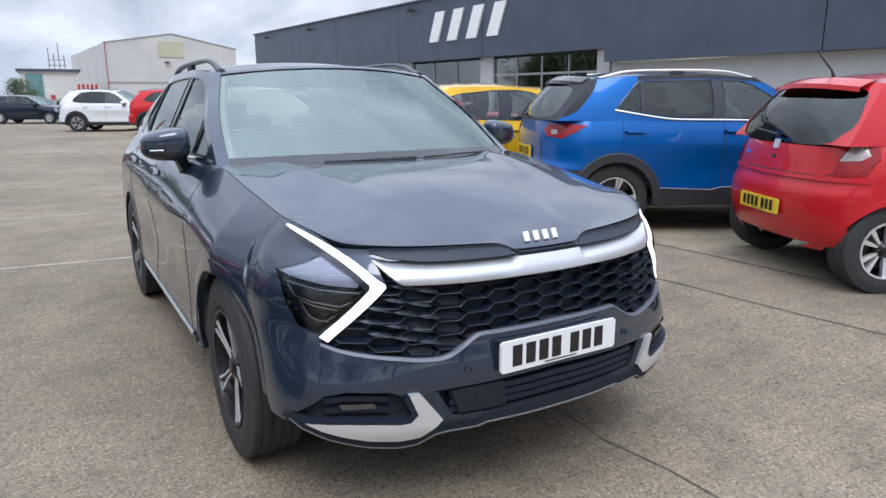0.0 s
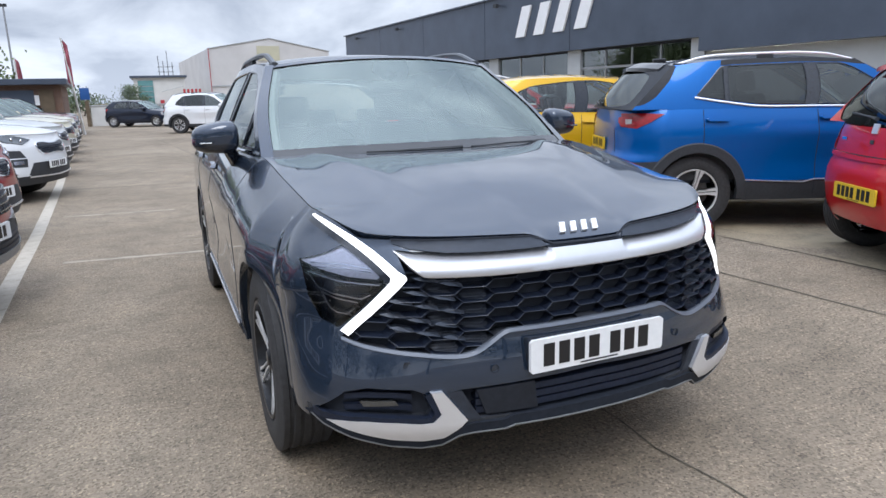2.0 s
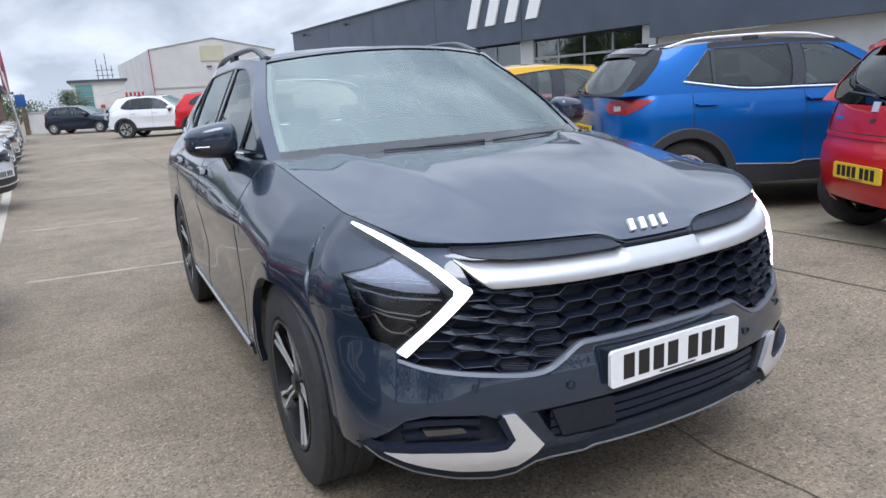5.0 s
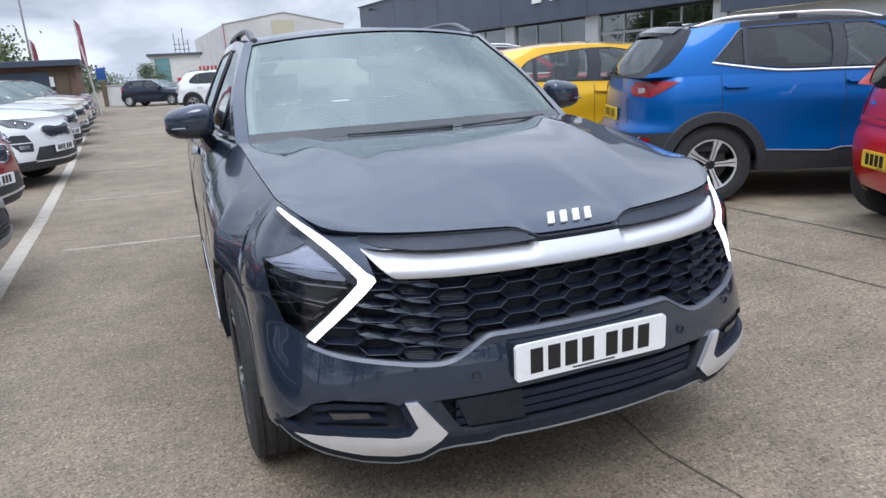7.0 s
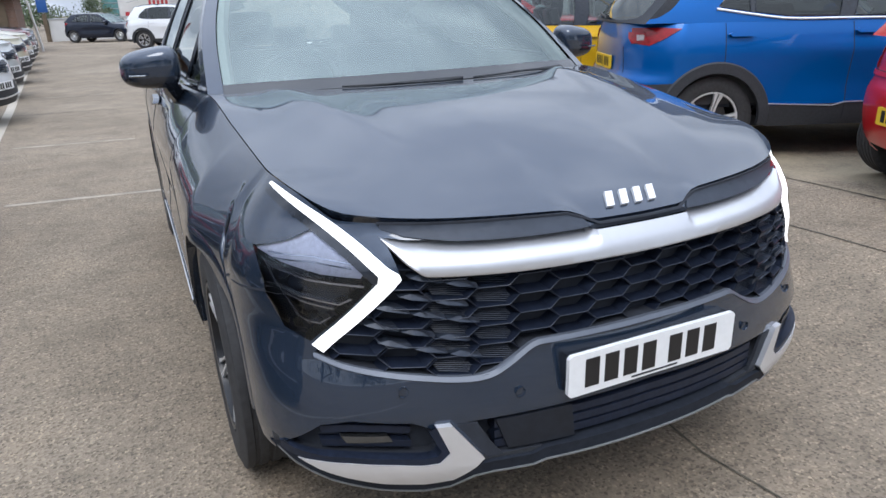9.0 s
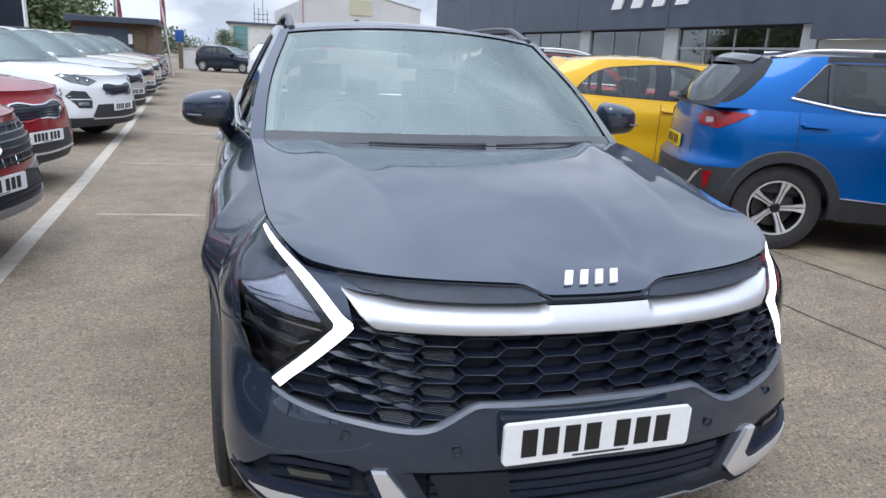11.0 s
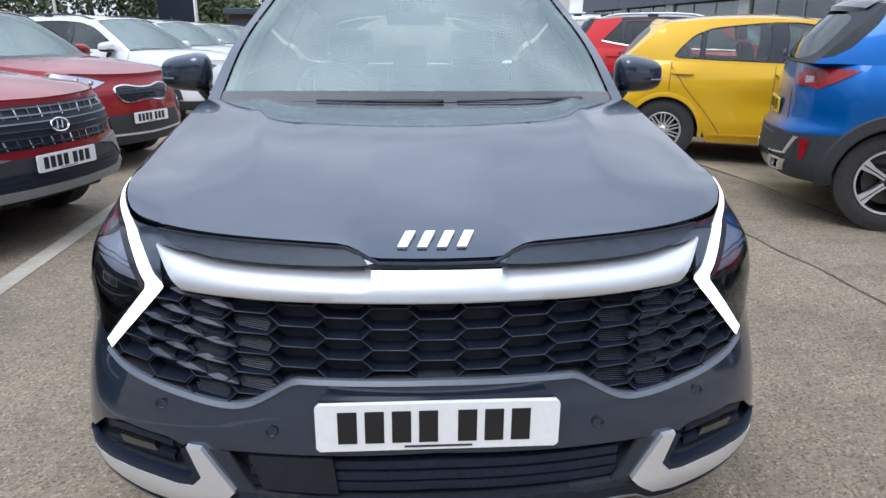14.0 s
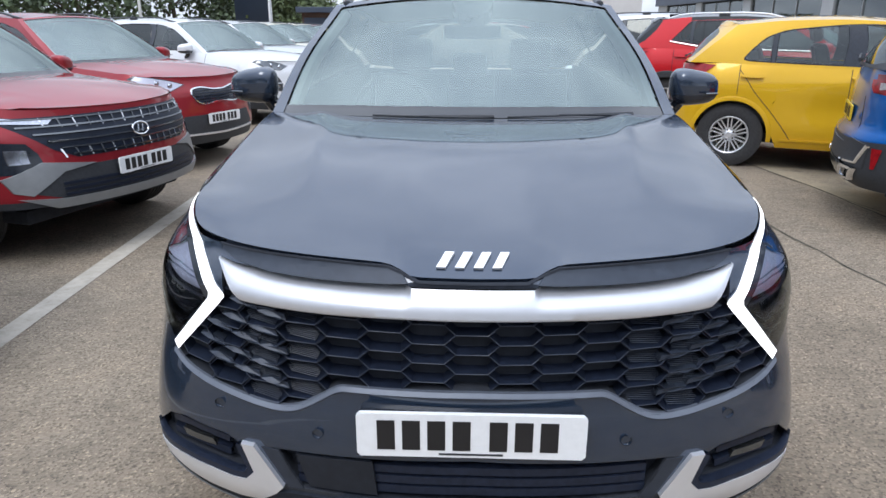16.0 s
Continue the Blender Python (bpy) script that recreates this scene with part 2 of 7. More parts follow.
def add_lathe(bm, prof, n, m=None, closed=False):
    """Turns (radius, along) round the x axis."""
    rings = []
    for k in range(n):
        a = 2 * math.pi * k / n
        rings.append([bm.verts.new((x, r * math.cos(a), r * math.sin(a))) for r, x in prof])
    q = len(prof)
    for k in range(n):
        A, B = rings[k], rings[(k + 1) % n]
        for i in range(q if closed else q - 1):
            bm.faces.new((A[i], A[(i + 1) % q], B[(i + 1) % q], B[i]))
    if m is not None:
        bmesh.ops.transform(bm, matrix=m, verts=[v for r in rings for v in r])
    return bm


def add_tube(bm, pts, radius, n=8, cap=True):
    rings = []
    pts = [Vector(p) for p in pts]
    rad = radius if isinstance(radius, (list, tuple)) else [radius] * len(pts)
    for i, p in enumerate(pts):
        d = (pts[min(i + 1, len(pts) - 1)] - pts[max(i - 1, 0)]).normalized()
        a = d.cross(Vector((0, 0, 1)))
        if a.length < 1e-3:
            a = d.cross(Vector((1, 0, 0)))
        a.normalize()
        b = d.cross(a)
        rings.append([bm.verts.new(p + rad[i] * (math.cos(2 * math.pi * k / n) * a + math.sin(2 * math.pi * k / n) * b)) for k in range(n)])
    for A, B in zip(rings, rings[1:]):
        for k in range(n):
            bm.faces.new((A[k], A[(k + 1) % n], B[(k + 1) % n], B[k]))
    if cap:
        bm.faces.new(rings[0][::-1])
        bm.faces.new(rings[-1])
    return bm


def tube(pts, radius, n=8):
    return add_tube(bmesh.new(), pts, radius, n)


def add_patch(bm0, poly, surf, off=0.004, depth=0.012, step=0.03):
    """A plate with the outline poly, given in the two coordinates of surf(a, b, off), lying off its face and that deep."""
    bm = bmesh.new()
    f = bm.faces.new([bm.verts.new((a, 0, b)) for a, b in poly])
    f.normal_update()
    bmesh.ops.triangulate(bm, faces=[f])
    for ax in (0, 2):
        lo = min(p[ax // 2] for p in poly)
        hi = max(p[ax // 2] for p in poly)
        k = math.ceil(lo / step + 1e-6)
        while k * step < hi - 1e-6:
            co, no = [0, 0, 0], [0, 0, 0]
            co[ax], no[ax] = k * step, 1
            bmesh.ops.bisect_plane(bm, geom=bm.verts[:] + bm.edges[:] + bm.faces[:], plane_co=co, plane_no=no)
            k += 1
    rim = [e for e in bm.edges if len(e.link_faces) == 1]
    ex = bmesh.ops.extrude_edge_only(bm, edges=rim)
    for v in [g for g in ex["geom"] if isinstance(g, bmesh.types.BMVert)]:
        v.co.y = 1.0
    for v in bm.verts:
        v.co = surf(v.co.x, v.co.z, off - v.co.y * depth)
    me = bpy.data.meshes.new("tmp")
    bm.to_mesh(me)
    bm.free()
    bm0.from_mesh(me)
    bpy.data.meshes.remove(me)
    return bm0


def patch(poly, surf, off=0.004, depth=0.012, step=0.03):
    return add_patch(bmesh.new(), poly, surf, off, depth, step)


def flip(poly):
    return [(-a, b) for a, b in poly][::-1]


def inside(poly, x, y):
    c = False
    for (x1, y1), (x2, y2) in zip(poly, poly[1:] + poly[:1]):
        if (y1 > y) != (y2 > y) and x < (x2 - x1) * (y - y1) / (y2 - y1) + x1:
            c = not c
    return c


def cut_hole(bm, poly, near, axis=1):
    """Cuts the outline poly (in the two other axes) out of the faces for which near(centre) holds."""
    ia, ib = (0, 2) if axis == 1 else (1, 2)
    for (a1, b1), (a2, b2) in zip(poly, poly[1:] + poly[:1]):
        lo = (min(a1, a2) - 0.03, min(b1, b2) - 0.03)
        hi = (max(a1, a2) + 0.03, max(b1, b2) + 0.03)
        fs = []
        for f in bm.faces:
            c = f.calc_center_median()
            if near(c) and lo[0] < c[ia] < hi[0] and lo[1] < c[ib] < hi[1]:
                fs.append(f)
        if not fs:
            continue
        no, co = [0, 0, 0], [0, 0, 0]
        no[ia], no[ib] = b2 - b1, -(a2 - a1)
        co[ia], co[ib] = a1, b1
        geo = set(fs) | {e for f in fs for e in f.edges} | {v for f in fs for v in f.verts}
        bmesh.ops.bisect_plane(bm, geom=list(geo), plane_co=co, plane_no=Vector(no).normalized())
    dead = []
    for f in bm.faces:
        c = f.calc_center_median()
        if near(c) and inside(poly, c[ia], c[ib]):
            dead.append(f)
    bmesh.ops.delete(bm, geom=dead, context="FACES")

# ---- cars ----


class Shape:
    """The surfaces of one car in its own metres: x across, y from the nose to the tail, z up."""

    def __init__(self, L, W, nose, tail, edge_z, edge_x, front_top, rear_z, wheels, wheel_r, arch_r, sill, bulge=0.3, low=0.9, flare=0.0):
        self.flare = flare
        self.L, self.W, self.wheels, self.wr, self.ar, self.sill = L, W, wheels, wheel_r, arch_r, sill
        self.y0, self.r0 = curve_fn(nose), curve_fn(tail)
        self.ez, self.ex = curve_fn(edge_z), curve_fn(edge_x)
        self.ft, self.rear_z, self.k = curve_fn(front_top), rear_z, bulge
        self.lowf = curve_fn([(0.15, low), (0.28, 0.975), (0.45, 1.0), (0.8, 1.0), (1.4, 1.0)])

    def swage(self, y, z):
        """The hollow of the doors under a soft crease."""
        m = min(max((y - self.wheels[0] - 0.45) / 0.5, 0), 1) * min(max((self.wheels[1] - 0.4 - y) / 0.5, 0), 1)
        return m * (0.010 * math.exp(-(((z - 0.86) / 0.05) ** 2)) - 0.020 * math.exp(-(((z - 0.60) / 0.13) ** 2)))

    def half(self, y, z):
        zt, xt = self.ez(y), self.ex(y)
        w = (self.W + self.flare * min(max((y - 0.6) / 0.32, 0), 1) ** 1.5) * self.lowf(z) + self.swage(y, z)
        zs = zt - 0.25
        if z <= zs:
            return w
        t = min((z - zs) / (zt - zs), 1.0)
        return xt + (w - xt) * (1 - t**1.7)

    def front(self, x, z):
        w = self.half(0.6, z)
        s = min(abs(x) / w, 1.0)
        k = min(max((z - 0.45) / 0.25, 0), 1)
        return self.y0(z) + self.k * x * x + (0.23 + 0.1 * k) * (1 - math.sqrt(max(0.0, 1 - s ** (10 - 4 * k))))

    def back(self, x, z):
        w = self.half(self.L - 0.6, z)
        s = min(abs(x) / w, 1.0)
        return self.L - self.r0(z) - 0.16 * x * x - 0.30 * (1 - math.sqrt(max(0.0, 1 - s**6)))

    def fy(self, z):
        return self.front(self.half(0.6, z), z)

    def by(self, z):
        return self.back(self.half(self.L - 0.6, z), z)

    def skin_x(self, y, z):
        """Half the width at a place of the side or of the rounded front corner."""
        if y > self.by(z):
            a, b = 0.2, self.half(self.L - 0.6, z)
            for _ in range(24):
                m = (a + b) / 2
                a, b = (m, b) if self.back(m, z) > y else (a, m)
            return a
        if y >= self.fy(z):
            return self.half(y, z)
        a, b = 0.3, self.half(0.6, z)
        for _ in range(24):
            m = (a + b) / 2
            a, b = (m, b) if self.front(m, z) < y else (a, m)
        return a

    def low_z(self, y):
        for yw in self.wheels:
            if abs(y - yw) < self.ar:
                return self.wr + math.sqrt(self.ar**2 - (y - yw) ** 2)
        return self.sill

    # faces on which plates, lamps and trims lie: (a, b, off) -> place
    def on_front(self, a, b, off):
        return Vector((a, self.front(a, b) - off, b))

    def on_back(self, a, b, off):
        return Vector((a, self.back(a, b) + off, b))

    def on_side(self, sign):
        return lambda a, b, off: Vector((sign * (self.skin_x(a, b) + off), a, b))

    def hull(self, nf=34, ns=110, nr=20, nz=26, low=0.22, rear_low=0.30):
        bm = bmesh.new()
        cols = []
        for s in np.sin(np.linspace(0, math.pi / 2, nf)):
            zt = self.ft(float(s) * self.ex(0.6))
            col = []
            for j in range(nz):
                z = low + (zt - low) * j / (nz - 1)
                x = float(s) * self.half(0.6, z)
                col.append((x, self.front(x, z), z))
            cols.append(col)
        fs = set(np.linspace(0, 1, ns)[1:-1])
        for yw in self.wheels:
            for k in (0.80, 0.90, 0.955, 0.985, 0.997, 1.003):
                for sgn in (-1, 1):
                    f = (yw + sgn * k * self.ar - self.fy(0.6)) / (self.by(0.6) - self.fy(0.6))
                    if 0.003 < f < 0.997:
                        fs.add(f)
        for f in sorted(fs):
            ym = self.fy(0.6) + f * (self.by(0.6) - self.fy(0.6))
            zb, yt = self.low_z(ym), ym
            for _ in range(6):
                zt = self.ez(yt)
                yt = self.fy(zt) + f * (self.by(zt) - self.fy(zt))
            if f < 0.012:
                zb = low
            col = []
            for j in range(nz):
                z = zb + (zt - zb) * j / (nz - 1)
                ya, yb = self.fy(z), self.by(z)
                y = ya + f * (yb - ya)
                col.append((self.half(y, z), y, z))
            cols.append(col)
        for s in np.sin(np.linspace(math.pi / 2, 0, nr)):
            zt = self.rear_z + (self.ez(self.L - 0.6) - self.rear_z) * float(s) ** 4
            col = []
            zb = rear_low
            if s > 0.9:
                zb = max(zb, self.low_z(self.back(float(s) * self.half(self.L - 0.6, 0.5), 0.5)))
            for j in range(nz):
                z = zb + (zt - zb) * j / (nz - 1)
                x = float(s) * self.half(self.L - 0.6, z)
                col.append((x, self.back(x, z), z))
            cols.append(col)
        for sign in (1, -1):
            g = [[bm.verts.new((sign * x, y, z)) for x, y, z in c] for c in cols]
            for A, B in zip(g, g[1:]):
                for j in range(nz - 1):
                    bm.faces.new((A[j], B[j], B[j + 1], A[j + 1]))
        bmesh.ops.remove_doubles(bm, verts=bm.verts, dist=0.0005)
        return bm


def wheel(parent, shape, y, sign, style, face=0.0):
    """A tyre on an alloy rim, with its brake disc, at one corner of a car."""
    r = shape.wr
    rim = r * (0.66 if style != "ten" else 0.60)
    hub = new("wheel")
    hub.parent = parent
    hub.matrix_local = pose(sign * (shape.W - 0.035 + face), y, r) @ Matrix.Diagonal((sign, 1, 1, 1))
    w = 0.22
    tread = []
    for i in range(5):
        a = -w + 0.03 + i * (w - 0.06) / 4
        tread += [(r - 0.006, a - 0.012), (r, a - 0.008), (r, a + 0.008 + 0.006), (r - 0.006, a + 0.018)]
    prof = [(rim, -w + 0.01), (r - 0.05, -w), (r - 0.015, -w + 0.008)] + tread + [(r - 0.014, -0.012), (r - 0.04, -0.001), (rim + 0.03, -0.001), (rim + 0.008, -0.006), (rim, -0.016)]
    part("tyre", add_lathe(bmesh.new(), prof, 64), RUBBER, hub)
    part("rim_barrel", add_lathe(bmesh.new(), [(rim + 0.001, -0.014), (rim - 0.006, -0.008), (rim - 0.014, -0.012), (rim - 0.02, -0.05), (rim - 0.03, -w + 0.02)], 48), ALLOY if style in ("ten", "mesh") else ALLOYD, hub)
    if style in ("twin", "broad", "five"):
        part("rim_lip", add_lathe(bmesh.new(), [(rim - 0.001, -0.012), (rim - 0.004, -0.004), (rim - 0.016, -0.006), (rim - 0.018, -0.02)], 48), ALLOYD if style == "twin" else ALLOY, hub)
    part("brake_disc", add_lathe(bmesh.new(), [(0.0, -0.10), (rim * 0.72, -0.10), (rim * 0.72, -0.125), (0.0, -0.125)], 32), STEEL, hub)
    n = {"twin": 5, "broad": 5, "five": 5, "ten": 10, "mesh": 10}[style]
    for k in range(n):
        a = 2 * math.pi * k / n + 0.3
        turn = Matrix.Rotation(a, 4, "X")
        bm = bmesh.new()
        if style == "twin":
            # a broad spoke split by a groove, its two machined blades flaring to the rim
            for pts in ([(0.036, -0.016), (0.036, -0.006), (rim * 0.5, -0.006), (rim * 0.97, -0.014), (rim * 0.97, -0.032), (rim * 0.6, -0.015)],
                        [(0.036, 0.006), (0.036, 0.016), (rim * 0.5, 0.018), (rim * 0.97, 0.044), (rim * 0.97, 0.028), (rim * 0.5, 0.009)]):
                add_patch(bm, pts[::-1], lambda p, q, off: Vector((off - 0.012 - 0.03 * (1 - p / rim), q, p)), 0.004, 0.008, 0.2)
        elif style == "broad":
            # the same split spoke, wider and flush with the rim
            for pts in ([(0.036, -0.020), (0.036, -0.003), (rim * 0.5, 0.002), (rim * 0.97, 0.008), (rim * 0.97, -0.030), (rim * 0.6, -0.016)],
                        [(0.036, 0.004), (0.036, 0.018), (rim * 0.5, 0.022), (rim * 0.97, 0.048), (rim * 0.97, 0.018), (rim * 0.5, 0.011)]):
                add_patch(bm, pts[::-1], lambda p, q, off: Vector((off - 0.008 - 0.03 * (1 - p / rim), q, p)), 0.004, 0.03, 0.2)
        elif style == "five":
            for d in (-1, 1):
                pts = [(0.04, d * 0.014), (rim * 0.97, d * 0.070), (rim * 0.97, d * 0.030), (0.05, 0.002 * d)]
                if d < 0:
                    pts = pts[::-1]
                add_patch(bm, pts, lambda p, q, off: Vector((off - 0.02 - 0.03 * (1 - p / rim), q, p)), 0.004, 0.03, 0.2)
        else:
            for d in (-1, 1):
                pts = [(0.03, d * 0.002), (rim * 0.97, d * 0.045), (rim * 0.97, d * 0.033), (0.04, -d * 0.008)]
                if d < 0:
                    pts = pts[::-1]
                add_patch(bm, pts, lambda p, q, off: Vector((off - 0.02 - 0.02 * (1 - p / rim), q, p)), 0.004, 0.025, 0.2)
        bmesh.ops.transform(bm, matrix=turn, verts=bm.verts)
        part("spoke", bm, ALLOY, hub, smooth=False)
        if style in ("twin", "broad", "five"):
            bm = patch([(0.05, -0.03), (rim * 0.96, -0.012), (rim * 0.96, 0.012), (0.05, 0.03)], lambda p, q, off: Vector((off - 0.045 - 0.02 * (1 - p / rim), q, p)), 0.0, 0.03, 0.2)
            bmesh.ops.transform(bm, matrix=turn, verts=bm.verts)
            part("spoke_web", bm, ALLOYD, hub, smooth=False)
    part("hub_cap", add_lathe(bmesh.new(), [(0.0, -0.018), (0.028, -0.019), (0.034, -0.026), (0.06, -0.04), (0.07, -0.06)], 24), ALLOYD if style != "ten" else ALLOY, hub)
    for k in range(5):
        a = 2 * math.pi * k / 5
        part("wheel_nut", add_lathe(bmesh.new(), [(0.0, -0.028), (0.009, -0.03), (0.01, -0.05)], 8, Matrix.Translation((0, 0.052 * math.cos(a), 0.052 * math.sin(a)))), STEEL, hub)
    return hub


def plate(parent, surf_at, mat, w=0.52, h=0.111):
    """A number plate whose seven characters are plain bars. surf_at(a, b, off) is centred on the plate."""
    base = [(-w / 2 + 0.008, -h / 2), (w / 2 - 0.008, -h / 2), (w / 2, -h / 2 + 0.008), (w / 2, h / 2 - 0.008), (w / 2 - 0.008, h / 2), (-w / 2 + 0.008, h / 2), (-w / 2, h / 2 - 0.008), (-w / 2, -h / 2 + 0.008)]
    p = part("number_plate", patch(base, surf_at, 0.006, 0.012, 0.3), mat, parent, smooth=False)
    n = 7
    x = -w * 0.41
    for i in range(n):
        cw = w * 0.078
        if i == 4:
            x += w * 0.05
        part("plate_bar", patch([(x, -h * 0.33), (x + cw, -h * 0.33), (x + cw, h * 0.35), (x, h * 0.35)], surf_at, 0.0075, 0.002, 0.3), PLATEK, p, smooth=False)
        x += cw + w * 0.032
    part("plate_bar", patch([(-w * 0.14, -h * 0.44), (w * 0.14, -h * 0.44), (w * 0.14, -h * 0.40), (-w * 0.14, -h * 0.40)], surf_at, 0.0075, 0.002, 0.3), MATTB, p, smooth=False)
    return p


def strip(pts, width, surf, off=0.003, depth=0.004):
    """A narrow band along a polyline on a surface."""
    bm = bmesh.new()
    P = [Vector((a, b)) for a, b in pts]
    rows = []
    for i, p in enumerate(P):
        d = P[min(i + 1, len(P) - 1)] - P[max(i - 1, 0)]
        d.normalize()
        n = Vector((-d.y, d.x)) * width * 0.5
        q = [p + n, p + n, p - n, p - n]
        rows.append([bm.verts.new(surf(c.x, c.y, o)) for c, o in zip(q, (off - depth, off, off, off - depth))])
    for A, B in zip(rows, rows[1:]):
        for k in range(3):
            bm.faces.new((A[k], A[k + 1], B[k + 1], B[k]))
    return bm


def dense(pts, step=0.03):
    out = []
    for (a, b), (c, d) in zip(pts, pts[1:]):
        n = max(1, int(math.hypot(c - a, d - b) / step))
        out += [(a + (c - a) * i / n, b + (d - b) * i / n) for i in range(n)]
    return out + [pts[-1]]


def smooth_line(pts, per=6):
    """A curve through points, by Catmull and Rom's rule."""
    P = [np.array(p, float) for p in pts]
    P = [2 * P[0] - P[1]] + P + [2 * P[-1] - P[-2]]
    out = []
    for i in range(1, len(P) - 2):
        for k in range(per):
            t = k / per
            out.append(tuple(0.5 * (2 * P[i] + (P[i + 1] - P[i - 1]) * t + (2 * P[i - 1] - 5 * P[i] + 4 * P[i + 1] - P[i + 2]) * t**2 + (3 * P[i] - P[i - 1] - 3 * P[i + 1] + P[i + 2]) * t**3)))
    return out + [tuple(P[-2])]


class Cabin:
    """The glasshouse on a Shape: its pillars, panes, roof and what stands inside."""

    def __init__(self, sh, cowl_y, a0, a1, d0, d1, roof_x, roof_z, crown, scr_top_y, tail_y0, tail_y1, tail_z):
        self.sh, self.cowl_y, self.a0, self.a1, self.d0, self.d1 = sh, cowl_y, a0, a1, d0, d1
        self.rx, self.rz, self.crown, self.scr_top = roof_x, curve_fn(roof_z), crown, scr_top_y
        self.tail = (tail_y0, tail_y1, tail_z)

    def unwrap(self, y, z):
        """The side's own coordinates of a place y metres along and z up."""
        t = (z - self.sh.ez(y)) / (self.rz(y) - self.sh.ez(y))
        a, d = self.a0 + (self.a1 - self.a0) * t, self.d0 + (self.d1 - self.d0) * t
        return (y - a) / (d - a), t

    def side(self, sign, off=0.0):
        sh = self.sh

        def f(u, t):
            y = (self.a0 + (self.a1 - self.a0) * t) * (1 - u) + (self.d0 + (self.d1 - self.d0) * t) * u
            x0, z0, z1 = sh.ex(y), sh.ez(y), self.rz(y)
            x1 = self.rx * (1 - 0.06 * max(0, (u - 0.6) / 0.4) ** 2)
            x = x0 + (x1 - x0) * (0.8 * t + 0.2 * t * t)
            return Vector((sign * (x + off), y, z0 + (z1 - z0) * t))
        return f

    def screen(self, off=0.0):
        sh = self.sh
        x1 = self.rx

        def f(u, t):
            p = 2 * u - 1
            yb = self.cowl_y + (self.a0 - self.cowl_y) * p * p
            yt = self.scr_top + (self.a1 - self.scr_top) * p * p
            ye = self.a0 + (self.a1 - self.a0) * t
            x0 = sh.ex(ye)
            zt = self.rz(ye) + self.crown * (1 - p * p)
            zb = sh.ez(ye) + 0.012 * (1 - p * p)
            bow = math.sin(math.pi * t) * (1 - p**4)
            return Vector((p * (x0 + (x1 - x0) * (0.8 * t + 0.2 * t * t)), yb + (yt - yb) * t - 0.03 * bow - off, zb + (zt - zb) * t + 0.035 * bow + off))
        return f

    def hatch(self, off=0.0):
        sh = self.sh
        y0, y1, zb0 = self.tail

        def f(u, t):
            p = 2 * u - 1
            yb = y0 - (y0 - self.d0) * p * p
            yt = y1 - (y1 - self.d1) * p * p
            ye = self.d0 + (self.d1 - self.d0) * t
            x0 = sh.ex(ye)
            zb = zb0 + (sh.ez(ye) - zb0) * p**4
            zt = self.rz(ye) + self.crown * (1 - p * p)
            return Vector((p * (x0 + (self.rx * 0.94 - x0) * (0.8 * t + 0.2 * t * t)), yb + (yt - yb) * t + 0.04 * math.sin(math.pi * t) * (1 - p**4) + off, zb + (zt - zb) * t + off))
        return f

    def roof(self, off=0.0):
        y0, y1, _ = self.tail

        def f(u, t):
            p = 2 * u - 1
            ya = self.scr_top + (self.a1 - self.scr_top) * p * p
            yb = y1 - (y1 - self.d1) * p * p
            y = ya + (yb - ya) * t
            x = self.rx * (1 - 0.06 * max(0, (t - 0.6) / 0.4) ** 2)
            return Vector((p * x, y, self.rz(min(max(y, self.a1), self.d1)) + self.crown * (1 - p * p) * (1 + 0.25 * math.sin(math.pi * t)) + off))
        return f


def rounded(poly, cut=0.22, times=2):
    """A closed outline with its corners cut off, twice over."""
    for _ in range(times):
        out = []
        for (x1, y1), (x2, y2) in zip(poly, poly[1:] + poly[:1]):
            out += [(x1 + (x2 - x1) * cut, y1 + (y2 - y1) * cut), (x2 + (x1 - x2) * cut, y2 + (y1 - y2) * cut)]
        poly = out
    return poly


def between(poly, lo, hi, lean=0.0, shrink=0.035):
    """The piece of an outline between two upright lines, drawn in a little; lean tilts the lines forward."""
    for sgn, lim in ((1, lo), (-1, hi)):
        dist = lambda p: sgn * (p[0] + lean * p[1] - lim)
        out = []
        for a, b in zip(poly, poly[1:] + poly[:1]):
            da, db = dist(a), dist(b)
            if da >= 0:
                out.append(a)
            if da * db < 0:
                k = da / (da - db)
                out.append((a[0] + (b[0] - a[0]) * k, a[1] + (b[1] - a[1]) * k))
        poly = out
    if len(poly) < 3:
        return poly
    ca, cb = (sum(v) / len(poly) for v in zip(*poly))
    ra = max(abs(a - ca) for a, _ in poly)
    rb = max(abs(b - cb) for _, b in poly)
    return [(a + (ca - a) * min(shrink * 0.3 / ra, 0.5), b + (cb - b) * min(shrink * 0.4 / rb, 0.5)) for a, b in poly]


def flat_sheet(nu, nt):
    bm = grid(lambda u, t: Vector((u, 0, t)), nu, nt)
    bm.normal_update()
    return bm


